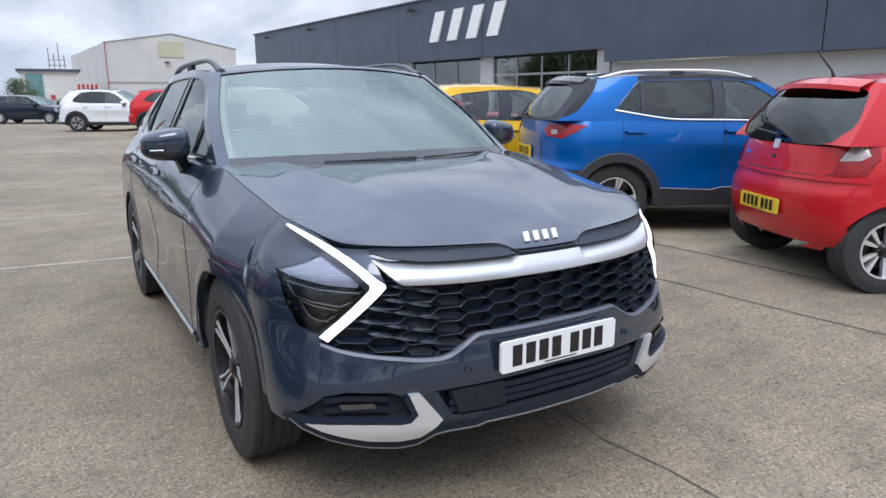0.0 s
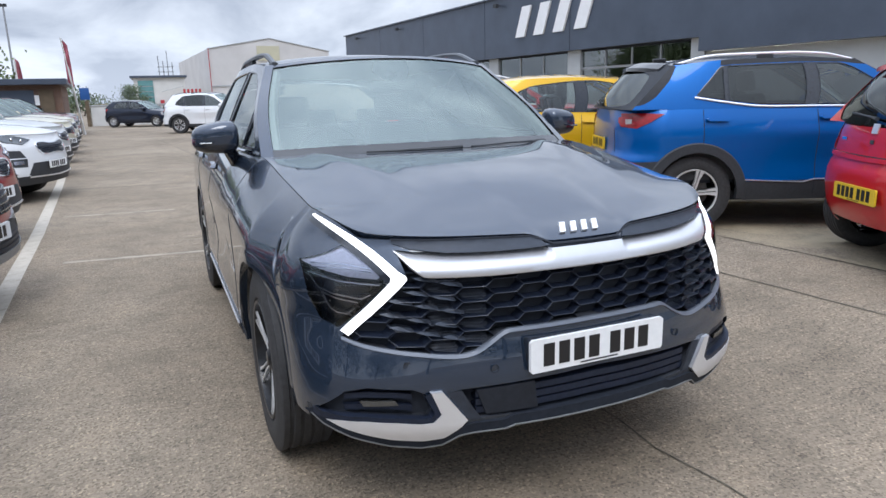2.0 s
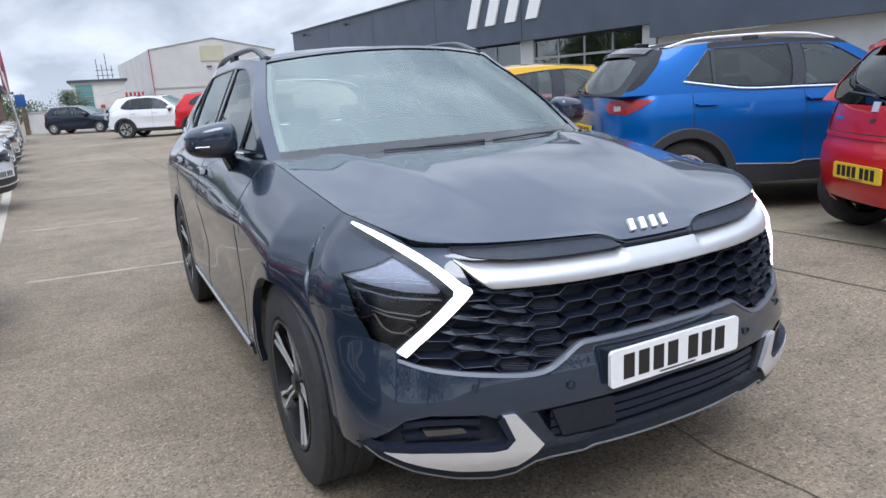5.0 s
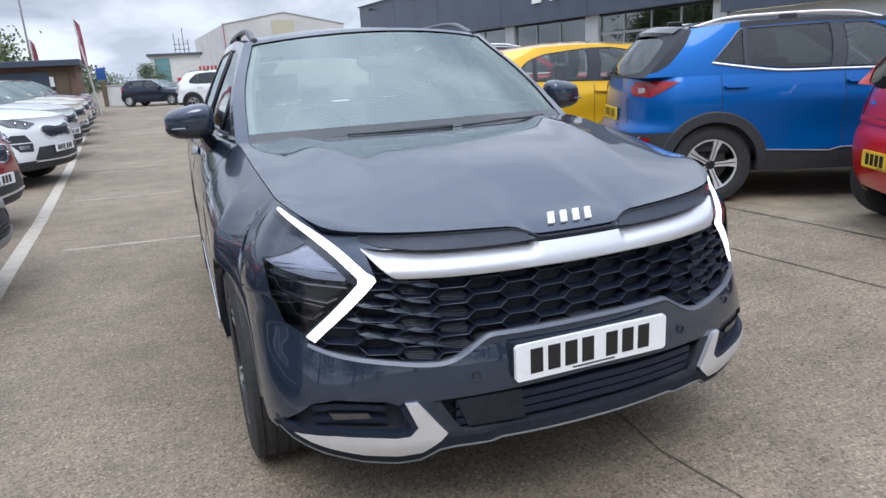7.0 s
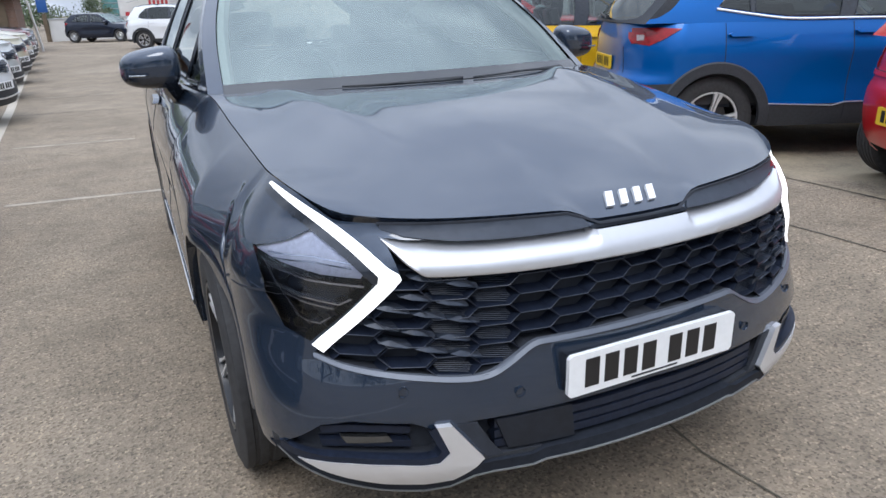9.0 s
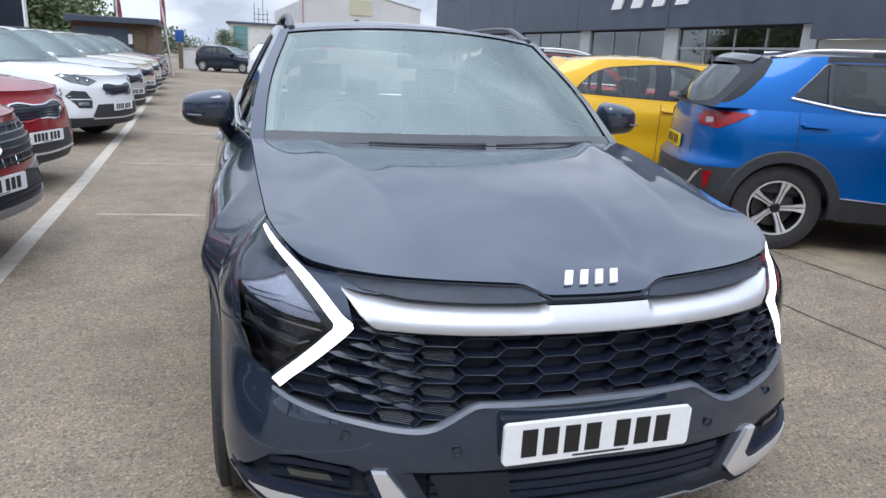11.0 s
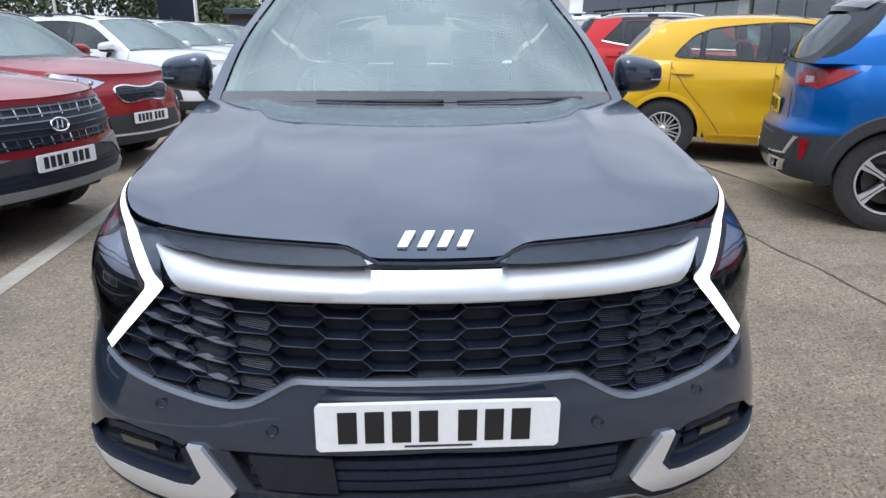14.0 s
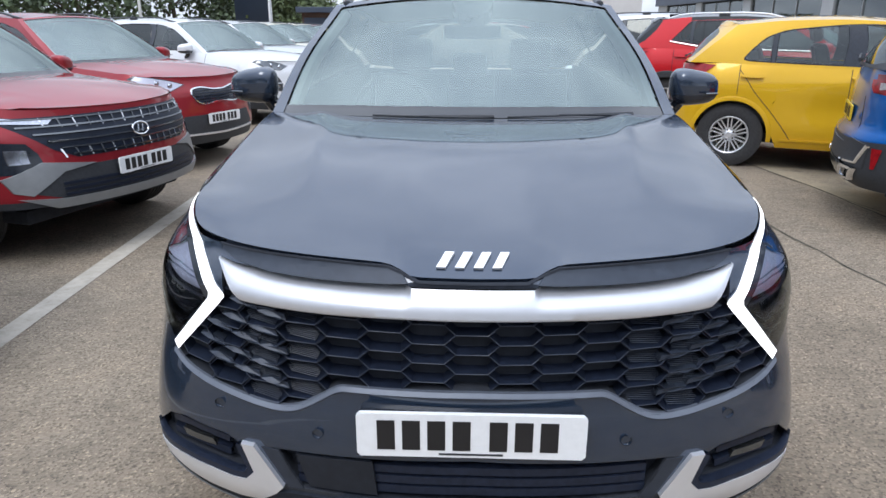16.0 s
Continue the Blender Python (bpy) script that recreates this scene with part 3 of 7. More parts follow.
def zoned(bm, zones, fn, mats, root, out=None):
    """Cuts a flat (u, t) sheet along the zones' outlines and lays each piece on fn. zones: (name, outline); mats: name -> (material, sink)
    or None for a hole. What lies in no zone is named by the first key."""
    for _, poly in zones:
        for (a1, b1), (a2, b2) in zip(poly, poly[1:] + poly[:1]):
            lo = (min(a1, a2) - 0.03, min(b1, b2) - 0.03)
            hi = (max(a1, a2) + 0.03, max(b1, b2) + 0.03)
            fs = [f for f in bm.faces if lo[0] < f.calc_center_median().x < hi[0] and lo[1] < f.calc_center_median().z < hi[1]]
            no = Vector((b2 - b1, 0, -(a2 - a1)))
            if not fs or no.length < 1e-6:
                continue
            geo = set(fs) | {e for f in fs for e in f.edges} | {v for f in fs for v in f.verts}
            bmesh.ops.bisect_plane(bm, geom=list(geo), plane_co=(a1, 0, b1), plane_no=no.normalized())
    pieces = {}
    for f in bm.faces:
        c = f.calc_center_median()
        name = next(iter(mats))
        for key, poly in zones:
            if inside(poly, c.x, c.z):
                name = key
        if mats[name]:
            pieces.setdefault(name, []).append([(v.co.x, v.co.z) for v in f.verts])
    bm.free()
    for name, faces in pieces.items():
        b2 = bmesh.new()
        for vs in faces:
            b2.faces.new([b2.verts.new(fn(u, t, -mats[name][1])) for u, t in vs])
        bmesh.ops.remove_doubles(b2, verts=b2.verts, dist=0.0006)
        part(name, b2, mats[name][0], root, out=out)


def auto_dlo(cab):
    """The window outline of an ordinary five-door car, in metres along and up."""
    A = lambda k: cab.a0 + (cab.a1 - cab.a0) * k
    lo = lambda y: cab.sh.ez(y) + 0.022
    hi = lambda y, k: cab.sh.ez(y) + (cab.rz(y) - cab.sh.ez(y)) * k
    e = cab.d0 - 0.52
    return rounded([(A(0.05) + 0.10, lo(A(0.1))), (2.4, lo(2.4)), (e - 0.35, lo(e - 0.35)), (e, lo(e) + 0.05), (e - 0.04, hi(e, 0.40)), (e - 0.32, hi(e - 0.32, 0.84)), (2.9, hi(2.9, 0.90)), (A(1.0) + 0.22, hi(A(1.0) + 0.22, 0.90)), (A(0.78) + 0.06, hi(A(0.78) + 0.06, 0.74))], 0.15)


def glasshouse(root, cab, skin, roof_skin, dlo, panes, scr=(0.032, 0.968, 0.064, 0.965), tail_win=None, tail_skin=None, zones=(), rear_glass=None, lean=0.0, roof_glass=None):
    """dlo: the dark window band, in metres along and up the side. panes: (from, to, glass). zones: (name, outline, material) on the side."""
    ut = lambda poly: [cab.unwrap(*q) for q in poly]
    for sign in (1, -1):
        fn = lambda u, t, off=0.0, s=sign: cab.side(s, off)(u, t)
        mats = {"side_frame": (skin, 0.0)}
        cuts = []
        for name, poly, mat in zones:
            cuts.append((name, ut(poly)))
            mats[name] = (mat, 0.0)
        cuts.append(("window_band", ut(dlo)))
        mats["window_band"] = (GLOSSB, 0.004)
        for k, (y0, y1, mat) in enumerate(panes):
            cuts.append(("opening%d" % k, ut(between(dlo, y0, y1, lean))))
            mats["opening%d" % k] = None
        zoned(flat_sheet(72, 30), cuts, fn, mats, root, (sign, 0, 0.2))
        for y0, y1, mat in panes:
            poly = ut(between(dlo, y0, y1, lean, 0.02))
            if len(poly) > 2:
                pane = part("side_window", patch(poly if sign < 0 else poly[::-1], lambda a, b, off, f=fn: f(a, b, off), -0.009, 0.003, 0.12), mat, root, out=(sign, 0, 0.2))
                edge = [fn(a, b, -0.004) for a, b in dense(poly + poly[:1], 0.05)]
                part("window_seal", tube(edge, 0.005, 5), GLOSSB, pane)
    us = lambda k, a, b: sorted(set(np.round(np.linspace(0, 1, k), 4)) | {a, b})
    fs = cab.screen()
    gu, gt = us(30, scr[0], scr[1]), us(12, scr[2], scr[3])
    part("windscreen_surround", grid(fs, 0, 0, gu, gt, lambda u, t: not (scr[0] < u < scr[1] and t < scr[3])), roof_skin if roof_skin is not None else skin, root)
    part("cowl_panel", grid(cab.screen(-0.002), 0, 0, gu, gt, lambda u, t: scr[0] < u < scr[1] and t < scr[2]), FRIT, root)
    part("windscreen", grid(cab.screen(-0.004), 0, 0, np.linspace(scr[0] - 0.004, scr[1] + 0.004, 30), np.linspace(scr[2] - 0.01, scr[3] + 0.01, 16)), SCREEN, root, "pale green tinted windscreen", out=(0, -1, 1))
    hat = lambda u, t, off=0.0: cab.hatch(off)(u, t)
    tail_win = tail_win or rounded([(0.10, 0.05), (0.90, 0.05), (0.93, 0.40), (0.89, 0.85), (0.11, 0.85), (0.07, 0.40)], 0.2)
    zoned(flat_sheet(40, 26), [("opening", tail_win)], hat, {"tailgate_frame": (tail_skin or skin, 0.0), "opening": None}, root, (0, 1, 0.3))
    part("rear_window", patch(tail_win[::-1], lambda a, b, off: hat(a, b, off), -0.004, 0.003, 0.08), rear_glass or (PRIV if panes[-1][2] is PRIV else TINT), root, out=(0, 1, 0.5))
    part("roof", grid(cab.roof(), 24, 30), roof_skin or skin, root)
    part("headlining", grid(cab.roof(-0.03), 12, 12), LINING, root)


def rails(root, cab, mat, lift=0.035, y0=0.03, y1=0.95):
    """Two roof rails that rise gently from the roof and lie close over it."""
    for sign in (1, -1):
        rows = []
        bm = bmesh.new()
        for t in np.linspace(y0, y1, 28):
            e = min((t - y0) / 0.16, (y1 - t) / 0.16, 1.0)
            p = cab.roof()(0.5 + sign * 0.46, float(t)) + Vector((0, 0, 0.004 + lift * math.sin(math.pi / 2 * max(e, 0)) ** 1.3))
            w, h = 0.4 * lift, 0.3 * lift
            rows.append([bm.verts.new(p + Vector((w * a, 0, h * b))) for a, b in ((-1, -1), (-1.05, 0.1), (-0.55, 0.9), (0.55, 0.9), (1.05, 0.1), (1, -1))])
        for A, B in zip(rows, rows[1:]):
            for k in range(6):
                bm.faces.new((A[k], A[(k + 1) % 6], B[(k + 1) % 6], B[k]))
        bm.faces.new(rows[0][::-1])
        bm.faces.new(rows[-1])
        rail = part("roof_rail", bm, mat, root)
        for t in (y0 + 0.02, (y0 + y1) / 2, y1 - 0.02):
            q = cab.roof()(0.5 + sign * 0.46, t)
            part("rail_foot", box((-0.014, -0.07, -0.02), (0.014, 0.07, 0.006 if abs(t - 0.5) > 0.3 else lift), Matrix.Translation(q), 0.004), MATTB, rail)


def cabin_fit(root, cab, right_hand=True):
    """Floor, dashboard, wheel and seats behind the glass."""
    sh = cab.sh
    part("cabin_floor", box((-sh.W + 0.12, cab.cowl_y, 0.42), (sh.W - 0.12, cab.d0 - 0.2, 0.46)), VOID, root)
    z0 = sh.ez(cab.a0)
    inn = cab.screen(-0.035)
    for sign in (1, -1):
        part("pillar_trim", tube([inn(0.5 + sign * 0.455, t) for t in np.linspace(0.06, 0.96, 8)], 0.028, 6), LINING, root)
        def trim(u, v):
            y = cab.a0 + 0.12 + (cab.d0 - cab.a0 - 0.3) * u
            return Vector((sign * (sh.ex(y) - 0.03), y, 0.45 + (sh.ez(y) + 0.018 - 0.45) * v))
        part("door_trim", grid(trim, 24, 4), DASHM, root)
    part("parcel_shelf", box((-0.62, cab.d0 - 0.75, z0 - 0.10), (0.62, cab.d0 - 0.12, z0 - 0.075), None, 0.01), DASHM, root)

    def dash(u, v):
        x = (2 * u - 1) * (sh.ex(cab.a0) - 0.05)
        return Vector((x, cab.cowl_y + 0.06 + 0.55 * v + 0.12 * (2 * u - 1) ** 2, z0 - 0.02 - 0.05 * v * v - (0.25 if v > 0.93 else 0) + 0.03 * math.exp(-((u - 0.25) / 0.12) ** 2) * v))
    part("dashboard", grid(dash, 20, 16), DASHM, root)
    sx = -0.37 if right_hand else 0.37
    ring = [Vector((sx + 0.18 * math.cos(a), cab.a0 + 0.52 - 0.09 * math.sin(a), z0 - 0.06 + 0.17 * math.sin(a))) for a in np.linspace(0, 2 * math.pi, 25)]
    st = part("steering_wheel", tube(ring, 0.016, 8), DASHM, root)
    part("steering_boss", box((sx - 0.06, cab.a0 + 0.50, z0 - 0.12), (sx + 0.06, cab.a0 + 0.56, z0), None, 0.02), DASHM, st)
    ym = (cab.a0 + cab.d0) / 2
    for x in (-0.37, 0.37):
        s = part("front_seat", box((x - 0.24, ym - 0.55, 0.45), (x + 0.24, ym - 0.05, 0.66), None, 0.05), SEATM, root)
        part("seat_back", box((-0.23, -0.06, 0), (0.23, 0.06, 0.62), pose(x, ym - 0.02, 0.6, -16), 0.05), SEATM, s)
        part("head_rest", box((-0.13, -0.045, 0), (0.13, 0.045, 0.19), pose(x, ym + 0.17, 1.22, -12), 0.04), SEATM, s)
    s = part("rear_seat", box((-0.62, cab.d0 - 1.15, 0.5), (0.62, cab.d0 - 0.7, 0.68), None, 0.05), SEATM, root)
    part("seat_back", box((-0.62, -0.06, 0), (0.62, 0.06, 0.55), pose(0, cab.d0 - 0.72, 0.62, -18), 0.05), SEATM, s)
    for x in (-0.42, 0.0, 0.42):
        part("head_rest", box((-0.12, -0.04, 0), (0.12, 0.04, 0.15), pose(x, cab.d0 - 0.56, 1.15, -15), 0.035), SEATM, s)


def under(root, sh, low=0.24):
    part("underbody", box((-sh.W + 0.2, 0.35, low), (sh.W - 0.2, sh.L - 0.35, low + 0.1), None, 0.03), VOID, root)
    part("engine_bay", box((-sh.W + 0.36, 0.42, low + 0.08), (sh.W - 0.36, sh.wheels[0] + 0.5, 0.86), None, 0.03), VOID, root)
    part("boot_lining", box((-sh.W + 0.3, sh.wheels[1] - 0.5, low + 0.08), (sh.W - 0.3, sh.L - 0.35, 0.75), None, 0.03), VOID, root)
    for yw in sh.wheels:
        for sign in (1, -1):
            prof = [(sh.ar + 0.004, sh.W - 0.11), (sh.ar + 0.004, sh.W - 0.34), (0.0, sh.W - 0.34)]
            bm = bmesh.new()
            n = 28
            rings = []
            for k in range(n + 1):
                a = 0.14 + (math.pi - 0.28) * k / n
                row = []
                for r, x in prof:
                    y, z = yw + r * math.cos(a), sh.wr + r * math.sin(a)
                    row.append(bm.verts.new((sign * min(x, sh.skin_x(y, max(z, 0.3)) - 0.05), y, z)))
                rings.append(row)
            for A, B in zip(rings, rings[1:]):
                for i in range(2):
                    bm.faces.new((A[i], A[i + 1], B[i + 1], B[i]))
            part("wheel_arch_liner", bm, VOID, root)


def arch_trim(root, sh, mat, width=0.06, proud=0.012):
    for yw in sh.wheels:
        for sign in (1, -1):
            bm = bmesh.new()
            n = 36
            rings = []
            for k in range(n + 1):
                a = -0.12 + (math.pi + (0.0 if yw < 2 else 0.24)) * k / n
                row = []
                for r, o in ((sh.ar - 0.012, -0.03), (sh.ar - 0.012, proud), (sh.ar + width * 0.85, proud), (sh.ar + width, 0.0)):
                    y, z = yw + r * math.cos(a), sh.wr + r * math.sin(a)
                    x = sh.skin_x(y, z)
                    row.append(bm.verts.new((sign * (x + o), y, z)))
                rings.append(row)
            for A, B in zip(rings, rings[1:]):
                for i in range(3):
                    bm.faces.new((A[i], A[i + 1], B[i + 1], B[i]))
            part("wheel_arch_trim", bm, mat, root)


def mirror(root, sh, y, z, skin, reach=0.19):
    """A door mirror on its arm: painted cap, black underside with a lamp strip."""
    for sign in (1, -1):
        c = Vector((sign * (sh.ex(y) + 0.02 + reach / 2), y, z))

        def shell(lo, hi, grow=1.0):
            bm = bmesh.new()

            def f(u, v):
                a, b = 2 * math.pi * u, -math.pi / 2 + math.pi * (lo + (hi - lo) * v)
                ex = lambda s, p: math.copysign(abs(s) ** p, s)
                X = ex(math.cos(b), 0.55) * ex(math.cos(a), 0.6) * (reach / 2)
                Y = ex(math.cos(b), 0.55) * ex(math.sin(a), 0.75) * 0.085
                Z = ex(math.sin(b), 0.7) * 0.088
                out = (X * sign / (reach / 2) + 1) / 2
                Z *= 1.0 - 0.30 * out
                return c + Vector((X, Y + 0.05 * out, Z - 0.012 * out)) * 1.0
            add_grid(bm, f, 37, 14)
            bmesh.ops.remove_doubles(bm, verts=bm.verts, dist=0.0008)
            return bm
        m = part("mirror_cap", shell(0.42, 1.0), skin, root)
        part("mirror_base", shell(0.0, 0.42), GLOSSB, m)
        st = [c + Vector((sign * reach * 0.1, -0.08, -0.026)), c + Vector((sign * reach * 0.36, -0.06, -0.026))]
        part("indicator_strip", tube(smooth_line(st, 4), 0.005, 6), DARKCH, m)
        arm = [Vector((sign * (sh.half(y + 0.12, z - 0.14) - 0.02), y + 0.10, z - 0.14)), Vector((sign * (sh.ex(y) + 0.05), y + 0.05, z - 0.10)), c + Vector((-sign * reach * 0.25, 0.01, -0.05))]
        part("mirror_arm", tube(smooth_line(arm, 5), 0.033, 8), GLOSSB, m)


def door_lines(root, sh, ys, zlo=None):
    for sign in (1, -1):
        for k, y in enumerate(ys):
            z0 = max(sh.low_z(y), sh.sill) + 0.05
            pts = [(y, z) for z in np.linspace(z0, sh.ez(y) - 0.004, 20)]
            part("door_gap", strip(pts, 0.006, sh.on_side(sign), 0.0015, 0.004), VOID, root)


def door_handles(root, sh, ys, z, mat):
    for sign in (1, -1):
        for y in ys:
            pts = [(y - 0.10, z - 0.008), (y - 0.07, z + 0.012), (y + 0.08, z + 0.016), (y + 0.105, z + 0.004), (y + 0.08, z - 0.014), (y - 0.07, z - 0.016)]
            if sign < 0:
                pts = pts[::-1]
            h = part("door_handle", patch(pts, sh.on_side(sign), 0.034, 0.026, 0.05), mat, root)
            part("handle_recess", patch([(y - 0.06, z - 0.022), (y + 0.06, z - 0.022), (y + 0.05, z + 0.026), (y - 0.05, z + 0.026)], sh.on_side(sign), 0.0025, 0.004, 0.05), mat, h)


def bonnet(root, sh, cab, skin, xh, zc, ze, ridge=0.006, flat=2.4):
    xf, ef = curve_fn(xh), curve_fn(ze)
    c0, c1 = zc
    # the skin's upper edge round the front corner
    E1 = np.linspace(xf(0), sh.ex(0.6), 40)
    E2 = np.array([sh.ft(x) for x in E1])
    E1 = np.array([x / sh.ex(0.6) * sh.half(0.6, z) for x, z in zip(E1, E2)])
    E0 = np.array([sh.front(x, z) for x, z in zip(E1, E2)])
    cf = lambda q: c0 + (c1 - c0) * (1 - (1 - q) ** 2.2)

    def f(u, q):
        p = 2 * u - 1
        yf = sh.front(p * xf(0), sh.ft(abs(p) * xf(0))) + 0.001
        yr = cab.cowl_y + (cab.a0 - cab.cowl_y) * p * p - 0.015
        y = yf + (yr - yf) * q
        ye = E0[0] * (1 - q) + (cab.a0 - 0.015) * q
        if ye < E0[-1]:
            xe, e = float(np.interp(ye, E0, E1)), float(np.interp(ye, E0, E2))
        else:
            xe, e = sh.ex(ye), sh.ez(ye)
        x = p * (xe - 0.003)
        e += 0.001
        y += (ye - (sh.front(xf(0), sh.ft(xf(0))) + 0.001) * (1 - q) - (cab.a0 - 0.015) * q) * abs(p) ** 6
        z = e + (cf(q) - e) * (1 - abs(p) ** flat)
        z += (sh.ft(abs(p) * xf(0)) + 0.008 - (ef(0) + (cf(0) - ef(0)) * (1 - abs(p) ** flat))) * max(0, 1 - q / 0.14) ** 3
        c = 0.50 + 0.22 * q
        z += ridge * max(0, 1 - abs(abs(p) - c) / 0.17) ** 1.8 * min(1, max(0, q - 0.1) / 0.5)
        return Vector((x, y, z))
    qs = np.concatenate([np.linspace(0, 0.12, 10), np.linspace(0.15, 1, 26)])
    bm = grid(f, 0, 0, np.linspace(0, 1, 61), qs)
    rim = [e for e in bm.edges if len(e.link_faces) == 1]
    ex = bmesh.ops.extrude_edge_only(bm, edges=rim)
    for v in ex["geom"]:
        if isinstance(v, bmesh.types.BMVert):
            v.co += Vector((-0.01 * (1 if v.co.x > 0 else -1), 0.01 if v.co.y < 0.6 else 0, -0.022))
    return part("bonnet", bm, skin, root), f

# ---- the large structure ----


def concrete():
    m, n, l, b = node_mat("worn brushed concrete")
    tc = n.new("ShaderNodeTexCoord")
    big = tex_noise(n, l, 0.35, 5.0, 0.6)
    mid = tex_noise(n, l, 2.6, 6.0, 0.65)
    fine = tex_noise(n, l, 95.0, 3.0, 0.7)
    base = ramp(n, l, big, [(0.3, (0.182, 0.148, 0.111)), (0.5, (0.240, 0.196, 0.149)), (0.72, (0.300, 0.252, 0.197))])
    stain = ramp(n, l, mid, [(0.28, (0.66, 0.655, 0.63)), (0.5, (0.98, 0.98, 0.97)), (0.74, (1.16, 1.13, 1.08))])
    vor = n.new("ShaderNodeTexVoronoi")
    vor.inputs["Scale"].default_value = 110.0
    l.new(tc.outputs["Object"], vor.inputs["Vector"])
    grit = ramp(n, l, vor.outputs["Color"], [(0.12, (0.46, 0.44, 0.42)), (0.4, (0.93, 0.92, 0.91)), (0.75, (1.1, 1.1, 1.07)), (0.95, (1.75, 1.7, 1.6))])
    m1 = n.new("ShaderNodeMixRGB")
    m1.blend_type = "MULTIPLY"
    m1.inputs[0].default_value = 0.85
    l.new(base, m1.inputs[1])
    l.new(stain, m1.inputs[2])
    m2 = n.new("ShaderNodeMixRGB")
    m2.blend_type = "MULTIPLY"
    m2.inputs[0].default_value = 0.9
    l.new(m1.outputs[0], m2.inputs[1])
    l.new(grit, m2.inputs[2])
    brush = ramp(n, l, tex_noise(n, l, 1.0, 3.0, 0.6, None, (5.0, 75.0, 1.0)), [(0.3, (0.84, 0.84, 0.83)), (0.55, (1, 1, 1)), (0.75, (1.13, 1.12, 1.1))])
    m3 = n.new("ShaderNodeMixRGB")
    m3.blend_type = "MULTIPLY"
    m3.inputs[0].default_value = 1.0
    l.new(m2.outputs[0], m3.inputs[1])
    l.new(brush, m3.inputs[2])
    # washed-out sand on the slabs past the long joint
    sep = n.new("ShaderNodeSeparateXYZ")
    l.new(tc.outputs["Object"], sep.inputs[0])
    edge = n.new("ShaderNodeMath")
    edge.operation = "MULTIPLY_ADD"
    edge.inputs[1].default_value = 0.085
    l.new(sep.outputs["Y"], edge.inputs[0])
    l.new(sep.outputs["X"], edge.inputs[2])
    band = n.new("ShaderNodeMapRange")
    band.inputs["From Min"].default_value = 3.36
    band.inputs["From Max"].default_value = 3.40
    l.new(edge.outputs[0], band.inputs["Value"])
    patchy = ramp(n, l, tex_noise(n, l, 1.3, 6.0, 0.65), [(0.36, (0.1, 0.1, 0.1)), (0.62, (0.8, 0.8, 0.8))])
    amount = n.new("ShaderNodeMath")
    amount.operation = "MULTIPLY"
    l.new(band.outputs[0], amount.inputs[0])
    l.new(patchy, amount.inputs[1])
    sand = n.new("ShaderNodeMixRGB")
    sand.inputs[2].default_value = (0.36, 0.30, 0.20, 1)
    l.new(amount.outputs[0], sand.inputs[0])
    l.new(m3.outputs[0], sand.inputs[1])
    l.new(sand.outputs[0], b.inputs["Base Color"])
    b.inputs["Roughness"].default_value = 0.88
    ad = n.new("ShaderNodeMath")
    ad.operation = "ADD"
    l.new(fine, ad.inputs[0])
    l.new(vor.outputs["Distance"], ad.inputs[1])
    bump(n, l, b, ad.outputs[0], 0.55, 0.006)
    return m


CONCRETE = concrete()
SEAL = simple("earthy joint filler", (0.075, 0.066, 0.048), 0.9, 0, 0.6, 11, 0.4)


def worn_paint():
    m, n, l, b = node_mat("worn white line paint")
    f = tex_noise(n, l, 9.0, 8.0, 0.75)
    l.new(ramp(n, l, f, [(0.28, (0.25, 0.222, 0.18)), (0.42, (0.39, 0.352, 0.295)), (0.7, (0.50, 0.458, 0.39))]), b.inputs["Base Color"])
    b.inputs["Roughness"].default_value = 0.8
    bump(n, l, b, tex_noise(n, l, 80.0), 0.4, 0.004)
    return m


LINEP = worn_paint()
FAINT = simple("almost gone line paint", (0.31, 0.272, 0.220), 0.88, 0, 0.35, 7, 0.3)


def gz(x):
    """The yard rises a little towards the showroom."""
    t = min(max((x - 1.1) / 1.6, 0), 1)
    return 0.13 * t * t * (3 - 2 * t)


bm = grid(lambda x, y: Vector((x, y, gz(x))), 0, 0, [-400, -60, -10, 1.1] + [1.1 + 0.1 * k for k in range(1, 17)] + [4, 20, 80, 400], [-400, -60, -10, 0, 10, 30, 100, 300, 800])
solid("ground", bm, CONCRETE, "grey-brown worn concrete yard with exposed grit", "ground", kind="structure")


def floor_band(name, pts, width, mat, label, category, wob=0.0, z=0.004, seed=1):
    rnd = random.Random(seed)
    bm = bmesh.new()
    P = []
    for (a, b), (c, d) in zip(pts, pts[1:]):
        n = max(1, int(math.hypot(c - a, d - b) / 0.25))
        P += [Vector((a + (c - a) * i / n, b + (d - b) * i / n)) for i in range(n)]
    P.append(Vector(pts[-1]))
    rows = []
    for i, p in enumerate(P):
        d = (P[min(i + 1, len(P) - 1)] - P[max(i - 1, 0)]).normalized()
        n = Vector((-d.y, d.x))
        c = p + n * rnd.uniform(-wob, wob)
        w = width * 0.5 * (1 + rnd.uniform(-1, 1) * (0.35 if wob else 0.03))
        rows.append([bm.verts.new((*(c + n * w), z + gz((c + n * w).x))), bm.verts.new((*(c - n * w), z + gz((c - n * w).x)))])
    for A, B in zip(rows, rows[1:]):
        bm.faces.new((A[0], B[0], B[1], A[1]))
    return solid(name, bm, mat, label, category, kind="structure")


